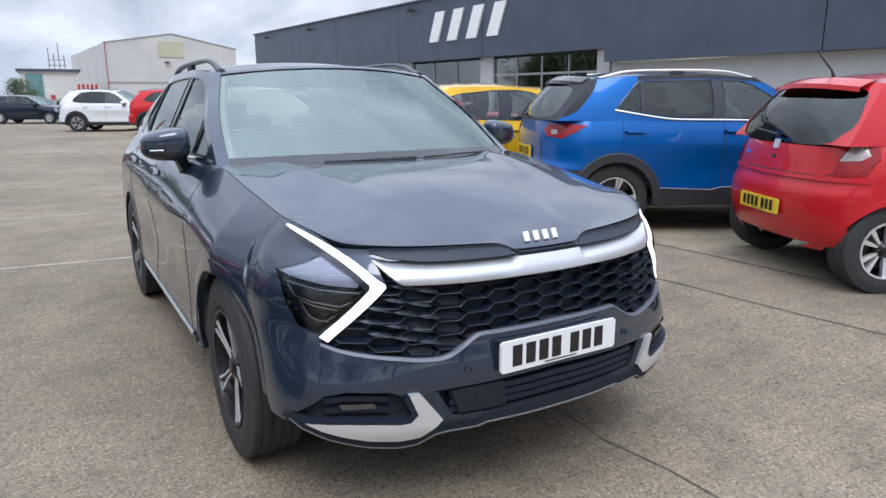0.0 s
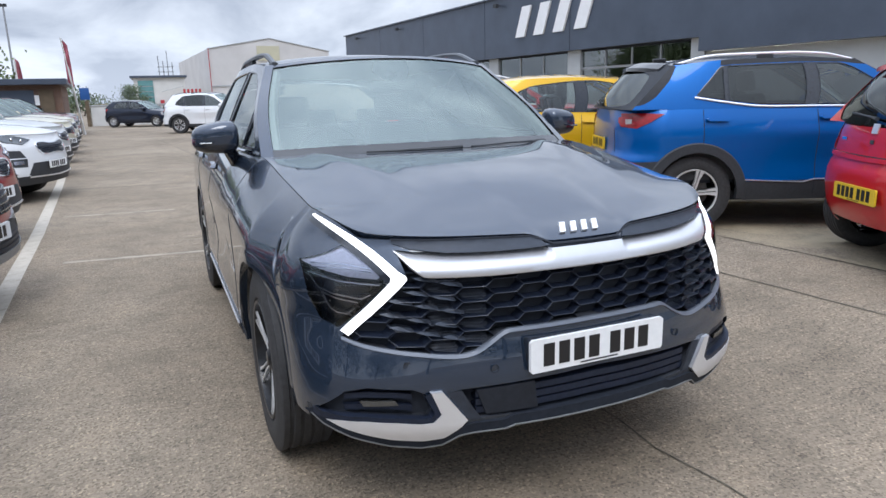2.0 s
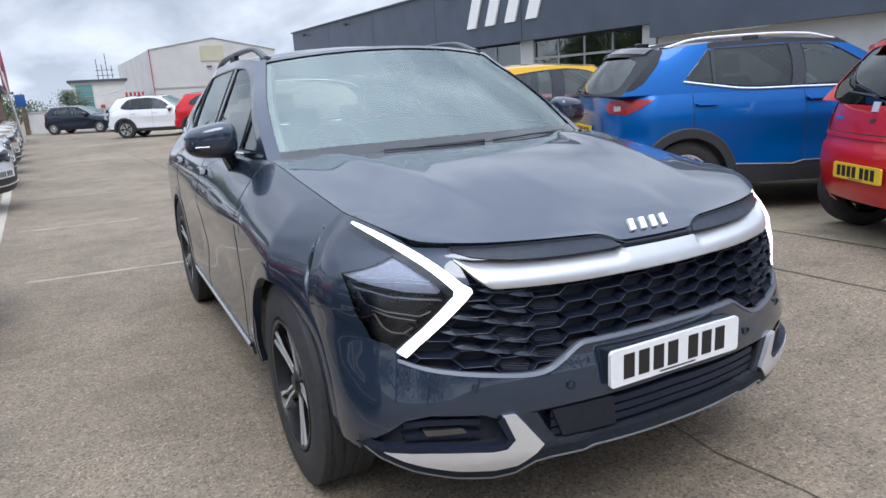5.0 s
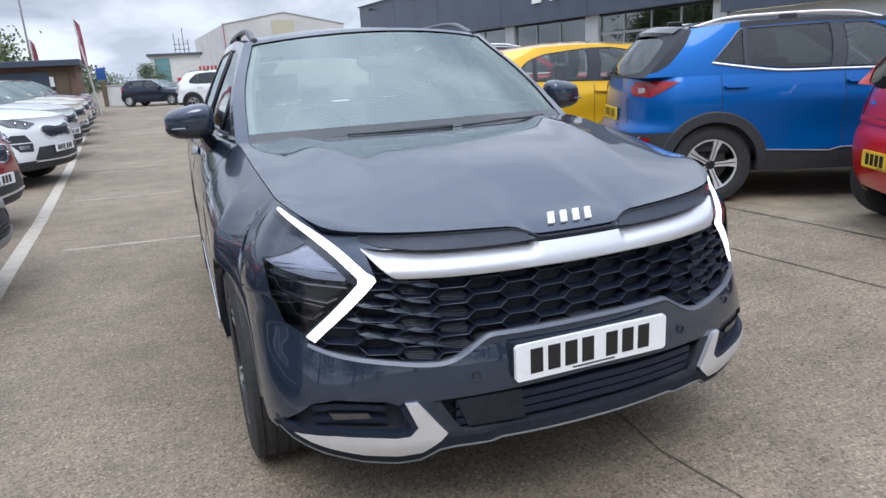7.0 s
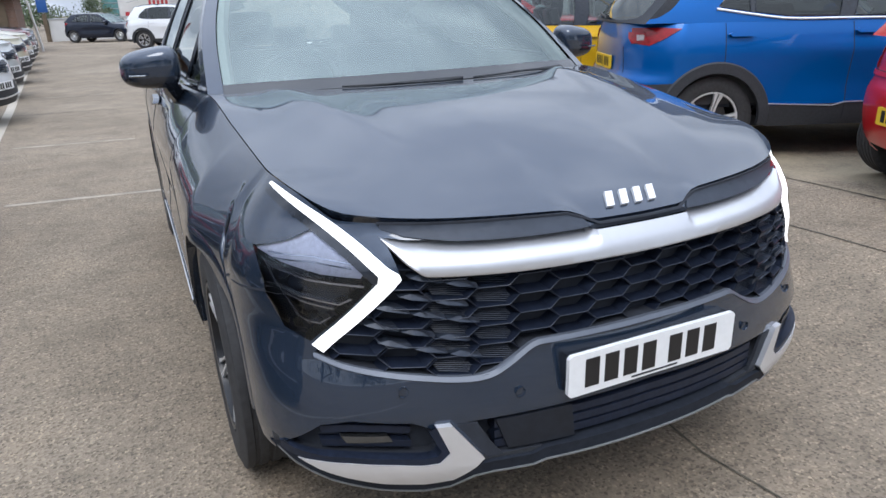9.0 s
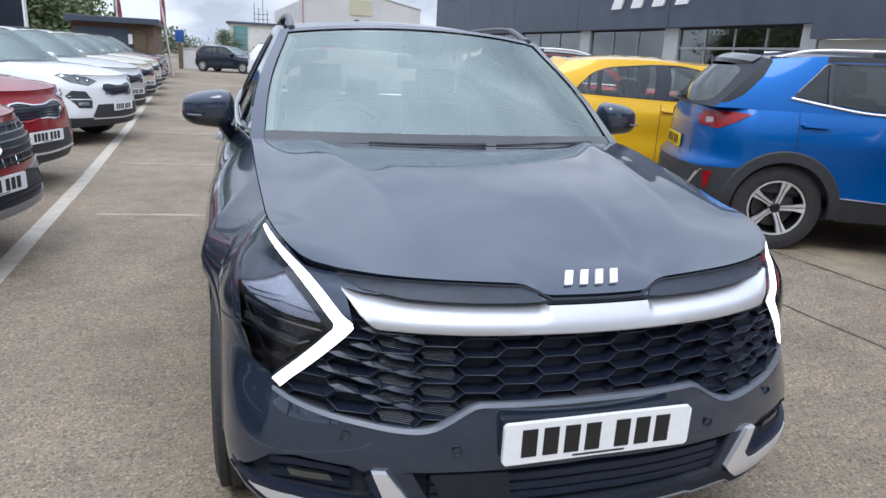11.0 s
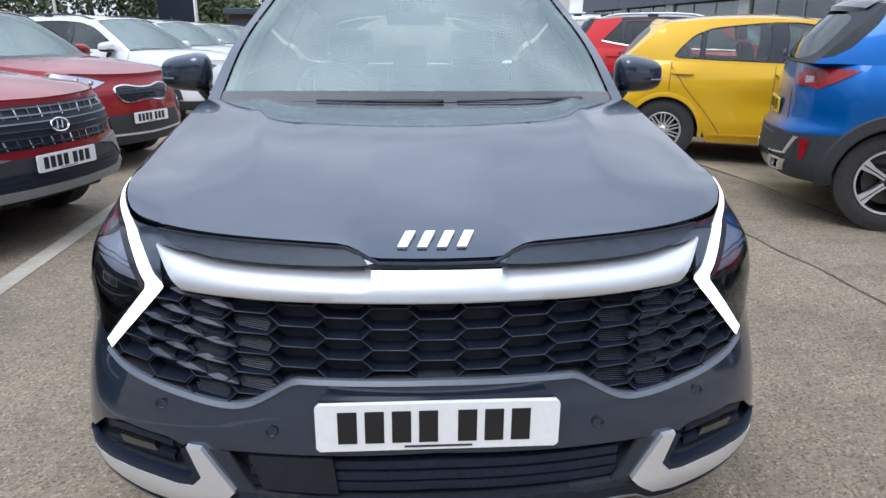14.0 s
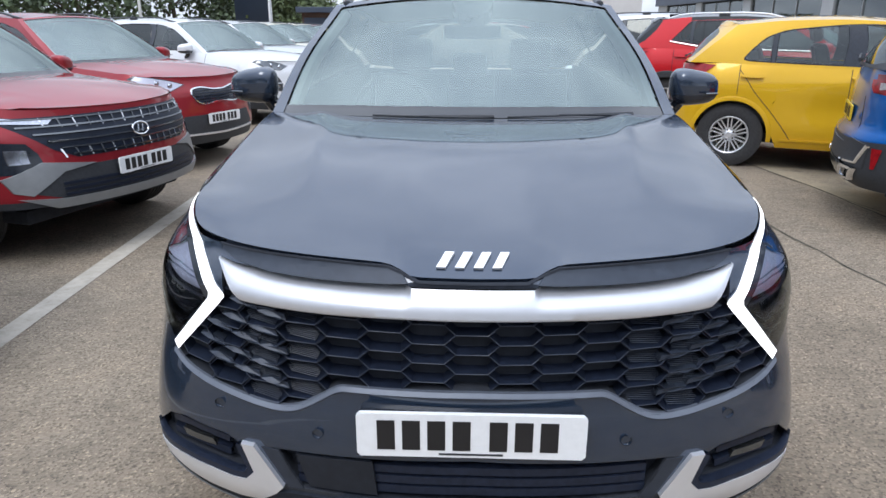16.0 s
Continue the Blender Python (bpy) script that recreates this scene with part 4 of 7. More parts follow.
floor_band("bay_line", [(-2.16, -3.0), (-2.27, 0.4), (-2.345, 1.7), (-2.425, 3.1), (-2.505, 4.4), (-2.63, 6.6), (-3.0, 11.6), (-4.55, 30.0)], 0.13, LINEP, "long worn white painted line on the concrete", "floor marking")

# ---- the grey car ----
SPEC_MAIN = dict(
    L=4.515, W=0.921,
    nose=[(0.2, 0.09), (0.3, 0.03), (0.38, 0.0), (0.5, 0.0), (0.58, 0.012), (0.66, 0.03), (0.75, 0.035), (0.86, 0.045), (0.925, 0.085), (0.95, 0.105), (1.2, 0.11)],
    tail=[(0.2, 0.1), (0.45, 0.0), (0.7, 0.02), (1.0, 0.1), (1.3, 0.2)],
    edge_z=[(0.3, 0.985), (0.62, 1.026), (1.0, 1.083), (1.45, 1.137), (2.5, 1.14), (3.5, 1.165), (4.3, 1.19)],
    edge_x=[(0.3, 0.775), (0.6, 0.787), (1.0, 0.806), (1.45, 0.82), (1.9, 0.87), (2.6, 0.885), (3.5, 0.87), (4.3, 0.80)],
    front_top=[(0.0, 0.925), (0.125, 0.926), (0.16, 0.94), (0.195, 0.951), (0.36, 0.956), (0.53, 0.958), (0.65, 0.961), (0.70, 0.985), (0.735, 1.004), (0.787, 1.026)],
    rear_z=1.15, wheels=(0.93, 3.61), wheel_r=0.37, arch_r=0.415, sill=0.27, flare=0.066)


def kite(a, b, w, h):
    """The outline of one honeycomb cell."""
    return [(a - w / 2, b), (a - w * 0.3, b + h / 2), (a + w * 0.3, b + h / 2), (a + w / 2, b), (a + w * 0.3, b - h / 2), (a - w * 0.3, b - h / 2)]


def main_car():
    root = thing("suv_car", "graphite grey family suv with lit boomerang lamps and honeycomb grille", "car", pose(-0.003, 0, 0, 0, 0, 0.75))
    sh = Shape(**SPEC_MAIN)
    fr = sh.on_front
    bm = sh.hull(nf=64, ns=150, nr=16, nz=44, low=0.285)
    front = lambda c: c.y < 0.57

    # outlines of the nose, in metres across and up
    grille_h = [(0.0, 0.673), (-0.322, 0.660), (-0.367, 0.632), (-0.413, 0.609), (-0.457, 0.601), (-0.512, 0.603), (-0.569, 0.610), (-0.653, 0.621), (-0.735, 0.636), (-0.790, 0.655), (-0.60, 0.855), (-0.615, 0.93), (-0.57, 0.925), (-0.4, 0.923), (-0.2, 0.925), (-0.15, 0.917), (0.0, 0.917)]
    grille = grille_h + [(-a, b) for a, b in grille_h[-2:0:-1]]
    lamp = [(-0.866, 0.880), (-0.80, 0.910), (-0.745, 0.940), (-0.70, 0.918), (-0.648, 0.856), (-0.644, 0.846), (-0.79, 0.683), (-0.835, 0.705), (-0.862, 0.78)]
    arm = smooth_line([(-0.7915, 1.0113), (-0.786, 1.006), (-0.766, 0.990), (-0.738, 0.968), (-0.708, 0.943), (-0.674, 0.910), (-0.633, 0.862)], 3)
    wid = np.interp(np.linspace(0, 1, len(arm)), [0, 0.3, 0.6, 1], [0.004, 0.008, 0.0115, 0.0145])
    upper, under_ = [], []
    for k, (p0, w0) in enumerate(zip(arm, wid)):
        d = Vector(arm[min(k + 1, len(arm) - 1)]) - Vector(arm[max(k - 1, 0)])
        d.normalize()
        upper.append((p0[0] - d.y * w0, p0[1] + d.x * w0))
        under_.append((p0[0] + d.y * w0, p0[1] - d.x * w0))
    drl = upper + [(-0.603, 0.858), (-0.600, 0.847), (-0.616, 0.828), (-0.770, 0.663), (-0.788, 0.676), (-0.646, 0.838)] + under_[::-1]
    surround = under_ + [(-0.648, 0.835)] + [(a - 0.014, b - 0.016) for a, b in under_[::-1]] + [(-0.796, 1.004)]
    fog = [(-0.885, 0.402), (-0.86, 0.432), (-0.80, 0.490), (-0.74, 0.508), (-0.61, 0.502), (-0.572, 0.485), (-0.54, 0.425), (-0.56, 0.404), (-0.66, 0.407), (-0.75, 0.410), (-0.82, 0.402)]
    skid = [(-0.855, 0.387), (-0.82, 0.394), (-0.75, 0.400), (-0.66, 0.397), (-0.595, 0.391), (-0.558, 0.394), (-0.534, 0.420), (-0.563, 0.495), (-0.528, 0.496), (-0.455, 0.396), (-0.475, 0.374), (-0.525, 0.333), (-0.585, 0.324), (-0.68, 0.334), (-0.76, 0.353), (-0.815, 0.369)]
    intake_h = [(0.0, 0.517), (-0.485, 0.494), (-0.45, 0.44), (-0.41, 0.394), (0.0, 0.398)]
    intake = intake_h + [(-a, b) for a, b in intake_h[-2:0:-1]]
    for poly in (grille, lamp, flip(lamp), fog, flip(fog), intake):
        cut_hole(bm, poly, front)
    bmesh.ops.bisect_plane(bm, geom=bm.verts[:] + bm.edges[:] + bm.faces[:], plane_co=(0, 0, 0.325), plane_no=(0, 0, 1))
    # split the skin into its panels; it ends at the splitter
    LIP_X = [0.0, 0.30, 0.33, 0.43, 0.475, 0.525, 0.585, 0.68, 0.79, 0.86, 0.89]
    LIP_Z = [0.366, 0.362, 0.350, 0.348, 0.340, 0.302, 0.293, 0.305, 0.335, 0.366, 0.390]
    panels, faced = {}, {}
    bmesh.ops.recalc_face_normals(bm, faces=bm.faces)
    bm.normal_update()
    for v in bm.verts:
        n = v.normal if v.normal.dot(Vector((v.co.x, v.co.y - 2.2, 0))) > 0 else -v.normal
        faced[tuple(round(c, 3) for c in v.co)] = n.copy()
    for f in bm.faces:
        c = f.calc_center_median()
        lip_z = float(np.interp(abs(c.x), LIP_X, LIP_Z))
        if c.y < 0.36 and c.z < lip_z or 0.36 <= c.y < 0.6 and c.z < 0.372 or 1.2 < c.y < 3.4 and c.z < 0.325:
            continue
        if c.y < 0.36 and c.z < max(0.395, lip_z + 0.03):
            k = "bumper_foot"
        elif c.y < 0.52 + 0.25 * max(0, 0.75 - c.z) and (c.z < 0.755 or c.y < 0.28 and abs(c.x) < 0.7 or abs(c.x) < 0.62):
            k = "front_bumper"
        elif c.y < 1.47:
            k = "front_wing"
        elif c.y < 2.52:
            k = "front_door"
        elif c.y < 3.45:
            k = "rear_door"
        else:
            k = "rear_quarter"
        if k not in ("front_bumper", "bumper_foot"):
            k += "|" + ("l" if c.x > 0 else "r") if k != "rear_quarter" else ""
        panels.setdefault(k, []).append([v.co.copy() for v in f.verts])
    bm.free()
    for k, faces in panels.items():
        b2 = bmesh.new()
        for vs in faces:
            b2.faces.new([b2.verts.new(v) for v in vs])
        bmesh.ops.remove_doubles(b2, verts=b2.verts, dist=0.0004)
        ob = part(k.split("|")[0], b2, MATTB if k == "bumper_foot" else GREY, root, angle=180, out=(0, -1, 0) if "bumper" in k else (0, 1, 0) if "rear_q" in k else (1 if k.endswith("l") else -1, 0, 0))
        ob.data.normals_split_custom_set_from_vertices([faced.get(tuple(round(c, 3) for c in v.co), v.normal) for v in ob.data.vertices])
    # grille: a dark floor, honeycomb cells, faceted blades at the ends
    g = part("grille", patch(grille, fr, -0.06, -0.058, 0.03), VOID, root)
    b2, b3 = bmesh.new(), bmesh.new()
    w, h = 0.125, 0.047
    for c in range(-7, 8):
        for r in range(-2, 8):
            a = c * w * 0.8
            b = 0.64 + (r + (0.5 if c % 2 else 0.0)) * h + 0.04 * a * a
            if not inside(grille, a, b) or b > 0.88:
                continue
            deep = -0.006 - 0.016 * max(0, 1 - (abs(a) / 0.5) ** 2)
            out, inn = kite(a, b, w, h), kite(a, b, w * 0.975, h * 0.95)
            A = [b2.verts.new(fr(p, q, deep)) for p, q in out]
            A2 = [b2.verts.new(fr(p, q, deep)) for p, q in inn]
            B = [b2.verts.new(fr(a + (p - a) * 0.92, b + 0.002 + (q - b) * 0.86, deep - 0.048)) for p, q in inn]
            for i in range(6):
                j = (i + 1) % 6
                b2.faces.new((A[i], A[j], A2[j], A2[i]))
                b2.faces.new((A2[i], A2[j], B[j], B[i]))
            # a paler thread along the cell's lower edge draws its highlight
            add_tube(b3, [fr(p, q, deep + 0.001) for p, q in (inn[0], inn[5], inn[4], inn[3])], [0.0004, 0.0012, 0.0012, 0.0004], 5)
            # fine mesh behind the cells next to the lamps
            if 0.38 < abs(a) < 0.55:
                for k in range(-4, 5):
                    if abs(k) < 4:
                        y = b + k * h * 0.10
                        add_tube(b3, [fr(a - w * 0.34 + abs(k) * 0.003, y + 0.004, deep - 0.012), fr(a + w * 0.34 - abs(k) * 0.003, y - 0.004, deep - 0.012)], 0.0008, 4)
    part("edge_glint_and_mesh", b3, CELLE, g)
    part("honeycomb", b2, GRILLE, g, smooth=False)
    for sgn in (-1, 1):
        for r in range(5):
            for c in range(3):
                a = -0.47 - c * 0.075 - 0.024 * (r % 2)
                b = 0.655 + r * 0.043 + 0.016 * c
                if a < -0.5 - 0.2 * (0.86 - b) / 0.2 - 0.05 or not inside(grille, a - 0.03, b):
                    continue
                pts = [(a - 0.038, b + 0.006), (a - 0.012, b + 0.009), (a + 0.030, b + 0.001), (a + 0.036, b - 0.012), (a + 0.020, b - 0.008), (a - 0.014, b - 0.002)]
                pts = pts if sgn < 0 else flip(pts)
                b2 = bmesh.new()
                vs = [b2.verts.new(fr(p, q, -0.006 + 0.006 * (1 if i in (0, 4, 5) else -0.6))) for i, (p, q) in enumerate(pts)]
                b2.faces.new(vs)
                ex = bmesh.ops.extrude_face_region(b2, geom=b2.faces[:])
                for v in ex["geom"]:
                    if isinstance(v, bmesh.types.BMVert):
                        v.co.y += 0.03
                part("grille_blade", b2, BLADE, g, smooth=False)
    lower = [(a, b + 0.0) for a, b in grille_h[1:10]]
    for sgn in (-1, 1):
        pts = dense([(0.0, 0.672)] + smooth_line([(-0.30, 0.668)] + lower, 3), 0.02)
        pts = pts if sgn < 0 else [(-a, b) for a, b in pts]
        bm3 = bmesh.new()
        rows = [[bm3.verts.new(fr(a, b + dz, off)) for dz, off in ((0.004, -0.012), (0.0035, -0.002), (-0.006, 0.005), (-0.0095, 0.000))] for a, b in pts]
        for A, B in zip(rows, rows[1:]):
            for k in range(3):
                bm3.faces.new((A[k], A[k + 1], B[k + 1], B[k]))
        part("grille_lip", bm3, LIPM, g)
    # satin bar above the grille
    foot = curve_fn([(0, 0.8485), (0.142, 0.8485), (0.338, 0.8465), (0.478, 0.848), (0.546, 0.850), (0.572, 0.866), (0.622, 0.928)])
    head = curve_fn([(0, 0.9135), (0.138, 0.9135), (0.152, 0.913), (0.30, 0.915), (0.40, 0.916), (0.48, 0.919), (0.575, 0.931), (0.622, 0.934)])
    ROLL = [(0.0, -0.02), (0.03, 0.007), (0.10, 0.010), (0.48, 0.010), (0.58, 0.006), (0.70, -0.005), (0.85, -0.020), (1.0, -0.032)]

    def bar_at(u, v):
        # a flat face whose upper edge rolls back under the brow, except in the raised middle
        x = -0.622 + 1.244 * u
        lo, hi = foot(abs(x)), head(abs(x))
        k = min(1.0, max(0.0, (abs(x) - 0.138) / 0.014))
        i = v * (len(ROLL) - 1)
        j = min(int(i), len(ROLL) - 2)
        c, o = [ROLL[j][n] + (ROLL[j + 1][n] - ROLL[j][n]) * (i - j) for n in (0, 1)]
        if c > 0.3:
            o = o * k + 0.010 * (1 - k)
        return fr(x, lo + (hi - lo) * c, o)
    part("grille_bar", grid(bar_at, 160, 15), BARM, g, "satin silver bar", out=(0, -1, 0))
    for sgn in (-1, 1):
        edge = [(-0.618, 0.948), (-0.575, 0.933), (-0.48, 0.921), (-0.40, 0.918), (-0.30, 0.917), (-0.186, 0.918), (-0.146, 0.9205),
                (-0.160, 0.9375), (-0.195, 0.9490), (-0.36, 0.9540), (-0.53, 0.9560), (-0.615, 0.9575)]
        edge = edge if sgn < 0 else flip(edge)
        part("brow_edge", patch(edge, fr, 0.0055, 0.046, 0.02), STRIPG, g)
        gap = [(0.0, 0.9235), (-0.122, 0.9245), (-0.158, 0.9395), (-0.195, 0.9515), (-0.36, 0.9565), (-0.53, 0.9585), (-0.622, 0.960)]
        gap = gap if sgn < 0 else [(-a, b) for a, b in gap]
        part("shut_line", strip(dense(gap, 0.02), 0.005, fr, 0.0072, 0.005), VOID, g)
    mid = [(-0.146, 0.9145), (-0.146, 0.9205), (-0.122, 0.924), (0.0, 0.923), (0.122, 0.924), (0.146, 0.9205), (0.146, 0.9145)]
    part("brow_gap", patch(mid[::-1], fr, 0.002, 0.012, 0.02), RECESS, g)
    # lamps
    for sgn in (-1, 1):
        q = (lambda p: p) if sgn < 0 else flip
        hl = part("headlamp", patch(q(lamp), fr, -0.05, -0.048, 0.03), GLOSSB, root)
        part("lamp_surround", patch(q(surround), fr, 0.003, 0.008, 0.02), GLOSSB, hl)
        part("daytime_lamp", patch(q(drl), fr, 0.0055, 0.010, 0.02), DRL, hl, "lit white boomerang lamp")
        part("lens", patch(q(lamp), fr, 0.001, 0.002, 0.02), LENS, hl, out=(0, -1, 0))
        bowl = [(-0.857, 0.874), (-0.80, 0.904), (-0.745, 0.932), (-0.706, 0.914), (-0.663, 0.858), (-0.675, 0.842), (-0.75, 0.846), (-0.82, 0.860)]
        part("reflector", patch(q(bowl), fr, -0.016, 0.02, 0.02), LAVEN, hl)
        rows = [[(-0.850, 0.848), (-0.78, 0.832), (-0.672, 0.826)],
                [(-0.846, 0.838), (-0.836, 0.806), (-0.80, 0.790), (-0.725, 0.780), (-0.700, 0.795)],
                [(-0.828, 0.792), (-0.79, 0.776), (-0.735, 0.768)],
                [(-0.822, 0.782), (-0.806, 0.742), (-0.790, 0.730), (-0.765, 0.728), (-0.742, 0.748)]]
        for row in rows:
            pts = row if sgn < 0 else [(-a, b) for a, b in row]
            part("lamp_fin", strip(dense(pts, 0.02), 0.0045, fr, -0.008, 0.03), REFL, hl)
        for z in (0.876, 0.887):
            pts = [(-0.84, z - 0.012), (-0.76, z - 0.004), (-0.69, z - 0.012)]
            pts = pts if sgn < 0 else [(-a, b) for a, b in pts]
            part("bowl_rib", strip(dense(pts, 0.02), 0.003, fr, -0.0135, 0.006), REFL, hl)
        # foot of the bumper
        fo = part("fog_recess", patch(q(fog), fr, -0.05, -0.05, 0.03), VOID, root)
        for z in (0.430, 0.468):
            pts = [(-0.80, z), (-0.74, z + 0.010), (-0.67, z + 0.010), (-0.61, z + 0.004)]
            pts = pts if sgn < 0 else [(-a, b) for a, b in pts]
            part("fog_slat", strip(dense(pts, 0.03), 0.018, fr, -0.020, 0.025), GRILLE, fo)
        lm = [(-0.76, 0.458), (-0.66, 0.461), (-0.65, 0.445), (-0.75, 0.440)]
        part("fog_lamp", patch(q(lm), fr, -0.014, 0.02, 0.03), DARKCH, fo)
        rim = [(-0.885, 0.402), (-0.82, 0.400), (-0.75, 0.405), (-0.66, 0.402), (-0.585, 0.397), (-0.556, 0.403), (-0.542, 0.425), (-0.570, 0.490)]
        rim = rim if sgn < 0 else [(-a, b) for a, b in rim]
        part("fog_rim", strip(dense(rim, 0.02), 0.022, fr, 0.013, 0.03), GRILLE, fo)
        part("bumper_guard", patch(q(skid), fr, 0.016, 0.035, 0.02), SATIN, root, "satin silver corner guard")
        inner = [(-0.512, 0.490), (-0.465, 0.490), (-0.435, 0.435), (-0.405, 0.392), (-0.440, 0.388), (-0.450, 0.398)]
        part("air_slot", patch(q(inner), fr, 0.002, 0.01, 0.03), VOID, root)
        for sx, sz in ((-0.623, 0.580), (-0.361, 0.555)):
            c = fr(sgn * abs(sx) * (1 if sgn > 0 else 1), sz, 0)
            part("parking_sensor", add_lathe(bmesh.new(), [(0, 0.0), (0.011, 0.001), (0.013, -0.004)], 16, Matrix.Translation(c + Vector((0, -0.003, 0))) @ Matrix.Rotation(radians(-90), 4, "Z") @ Matrix.Rotation(math.pi, 4, "Z")), GREY, root)
    it = part("lower_intake", patch(intake, fr, -0.05, -0.05, 0.03), VOID, root)
    for z in (0.415, 0.442, 0.470):
        part("intake_slat", strip(dense([(-0.42, z), (0, z + 0.012), (0.42, z)], 0.03), 0.020, fr, -0.01, 0.04), GRILLE, it)
    rad = [(-0.42, 0.488), (-0.23, 0.497), (-0.22, 0.406), (-0.39, 0.404)]
    part("radar_cover", patch(rad, fr, 0.0, 0.012, 0.03), BROW, it)
    for sgn in (-1, 1):
        lip = [(0.0, 0.376), (-0.30, 0.372), (-0.33, 0.360), (-0.43, 0.358), (-0.475, 0.350), (-0.525, 0.312), (-0.585, 0.303), (-0.68, 0.315), (-0.79, 0.345), (-0.86, 0.376), (-0.89, 0.400)]
        lip = dense(lip if sgn < 0 else [(-a, b) for a, b in lip], 0.03)
        part("lower_lip", strip([(a, b + 0.005) for a, b in lip], 0.038, fr, 0.012, 0.06), RECESS, root)
        part("splitter_edge", strip([(a, b - 0.011) for a, b in lip], 0.0045, fr, 0.016, 0.01), ASH, root)
    pm = lambda a, b, off: Vector((a, -0.002 - off, 0.588 + b))
    plate(root, pm, PLATEW)
    part("plate_plinth", box((-0.255, 0.0, 0.538), (0.255, 0.05, 0.64), None, 0.006), GLOSSB, root)
    return root, sh


car_root, sh_main = main_car()
cab = Cabin(sh_main, 1.22, 1.46, 2.13, 4.28, 3.80, 0.662, [(2.0, 1.562), (2.6, 1.60), (3.2, 1.59), (3.8, 1.53)], 0.045, 1.99, 4.40, 3.95, 1.16)
DLO_MAIN = rounded([(1.57, 1.160), (1.80, 1.164), (2.6, 1.172), (3.3, 1.20), (3.60, 1.255), (3.68, 1.33), (3.50, 1.515), (3.2, 1.548), (2.7, 1.562), (2.32, 1.55), (2.16, 1.51), (1.99, 1.425), (1.78, 1.30)], 0.18)
glasshouse(car_root, cab, GREY, None, DLO_MAIN, [(1.60, 1.83, CLEARG), (1.85, 2.52, CLEARG), (2.60, 3.34, CLEARG), (3.38, 3.66, TINT)], rear_glass=PRIV)
rails(car_root, cab, RAILM, 0.040, 0.02, 0.97)
cabin_fit(car_root, cab)
under(car_root, sh_main)
part("bonnet_lining", box((-0.76, 0.46, 0.80), (0.76, 1.10, 0.96), None, 0.01), VOID, car_root)
arch_trim(car_root, sh_main, GREY, 0.045, 0.003)
mirror(car_root, sh_main, 1.76, 1.225, GREY, 0.218)
door_lines(car_root, sh_main, (1.47, 2.52, 3.40))
door_handles(car_root, sh_main, (2.42, 3.30), 1.03, GREY)
bon, bon_f = bonnet(car_root, sh_main, cab, GREY, [(0, 0.668), (0.1, 0.74), (0.25, 0.797), (0.6, 0.808), (1, 0.80)], (0.95, 1.145), [(0, 0.957), (0.1, 0.985), (0.25, 1.035), (0.5, 1.075), (1, 1.135)], 0.015, 3.0)
for s in (1, -1):
    for y in sh_main.wheels:
        wheel(car_root, sh_main, y, s, "twin", 0.100 if y > 2 else 0.074)


def slant_mark(root, name, surf, w, h, mat, off=0.004, depth=0.006, lean=0.35):
    """A plain mark of slanted strokes in a row."""
    t, k = w * 0.12, h * lean * 1.2
    strokes = [[(c * w - t / 2 - k / 2, -h / 2), (c * w + t / 2 - k / 2, -h / 2), (c * w + t / 2 + k / 2, h / 2), (c * w - t / 2 + k / 2, h / 2)] for c in (-0.36, -0.12, 0.12, 0.36)]
    for p in strokes:
        part(name, patch(p, surf, off, depth, 0.4), mat, root, smooth=False)


EMBLEM = simple("bright silver emblem", (0.82, 0.82, 0.83), 0.25, 0.4, 0.03, 30)


def bonnet_surf(a, b, off):
    # the emblem lies on the rounded nose of the bonnet
    y = 0.131 + 0.3 * a * a + b * 0.85
    return Vector((a, y - off * 0.6, 0.956 + b * 0.53 - 0.3 * a * a * 0.0 + off * 0.8))


slant_mark(bon, "emblem", bonnet_surf, 0.176, 0.046, EMBLEM, 0.012, 0.012)

# wipers, rain sensor, sill strips and trim of the grey car
scr = cab.screen(0.004)
for u0, t0, u1, t1 in ((0.27, -0.006, 0.55, -0.012), (0.58, -0.008, 0.88, 0.008)):
    w_pts = [scr(u0 + (u1 - u0) * k / 10, t0 + (t1 - t0) * k / 10) + Vector((0, -0.004, 0.004)) for k in range(11)]
    wp = part("wiper_blade", tube(w_pts, 0.004, 6), MATTB, car_root)
    arm = [scr(u0 * 0.6 + u1 * 0.4, (t0 + t1) / 2) + Vector((0, -0.006, 0.006)), scr(u1, 0.0) + Vector((0, -0.012, 0.002))]
    part("wiper_arm", tube(arm, [0.004, 0.007], 6), MATTB, wp)
cam_poly = [(0.43, 0.955), (0.45, 0.83), (0.475, 0.80), (0.525, 0.80), (0.55, 0.83), (0.57, 0.955)]
inn_s = cab.screen(-0.012)
part("rain_sensor", patch(cam_poly, lambda a, b, off: inn_s(a, b) + Vector((0, -off, off)), 0.0, 0.05, 0.05), GLOSSB, car_root)
part("rear_view_mirror", box((-0.13, 1.93, 1.42), (0.13, 1.955, 1.48), None, 0.012), GLOSSB, car_root)
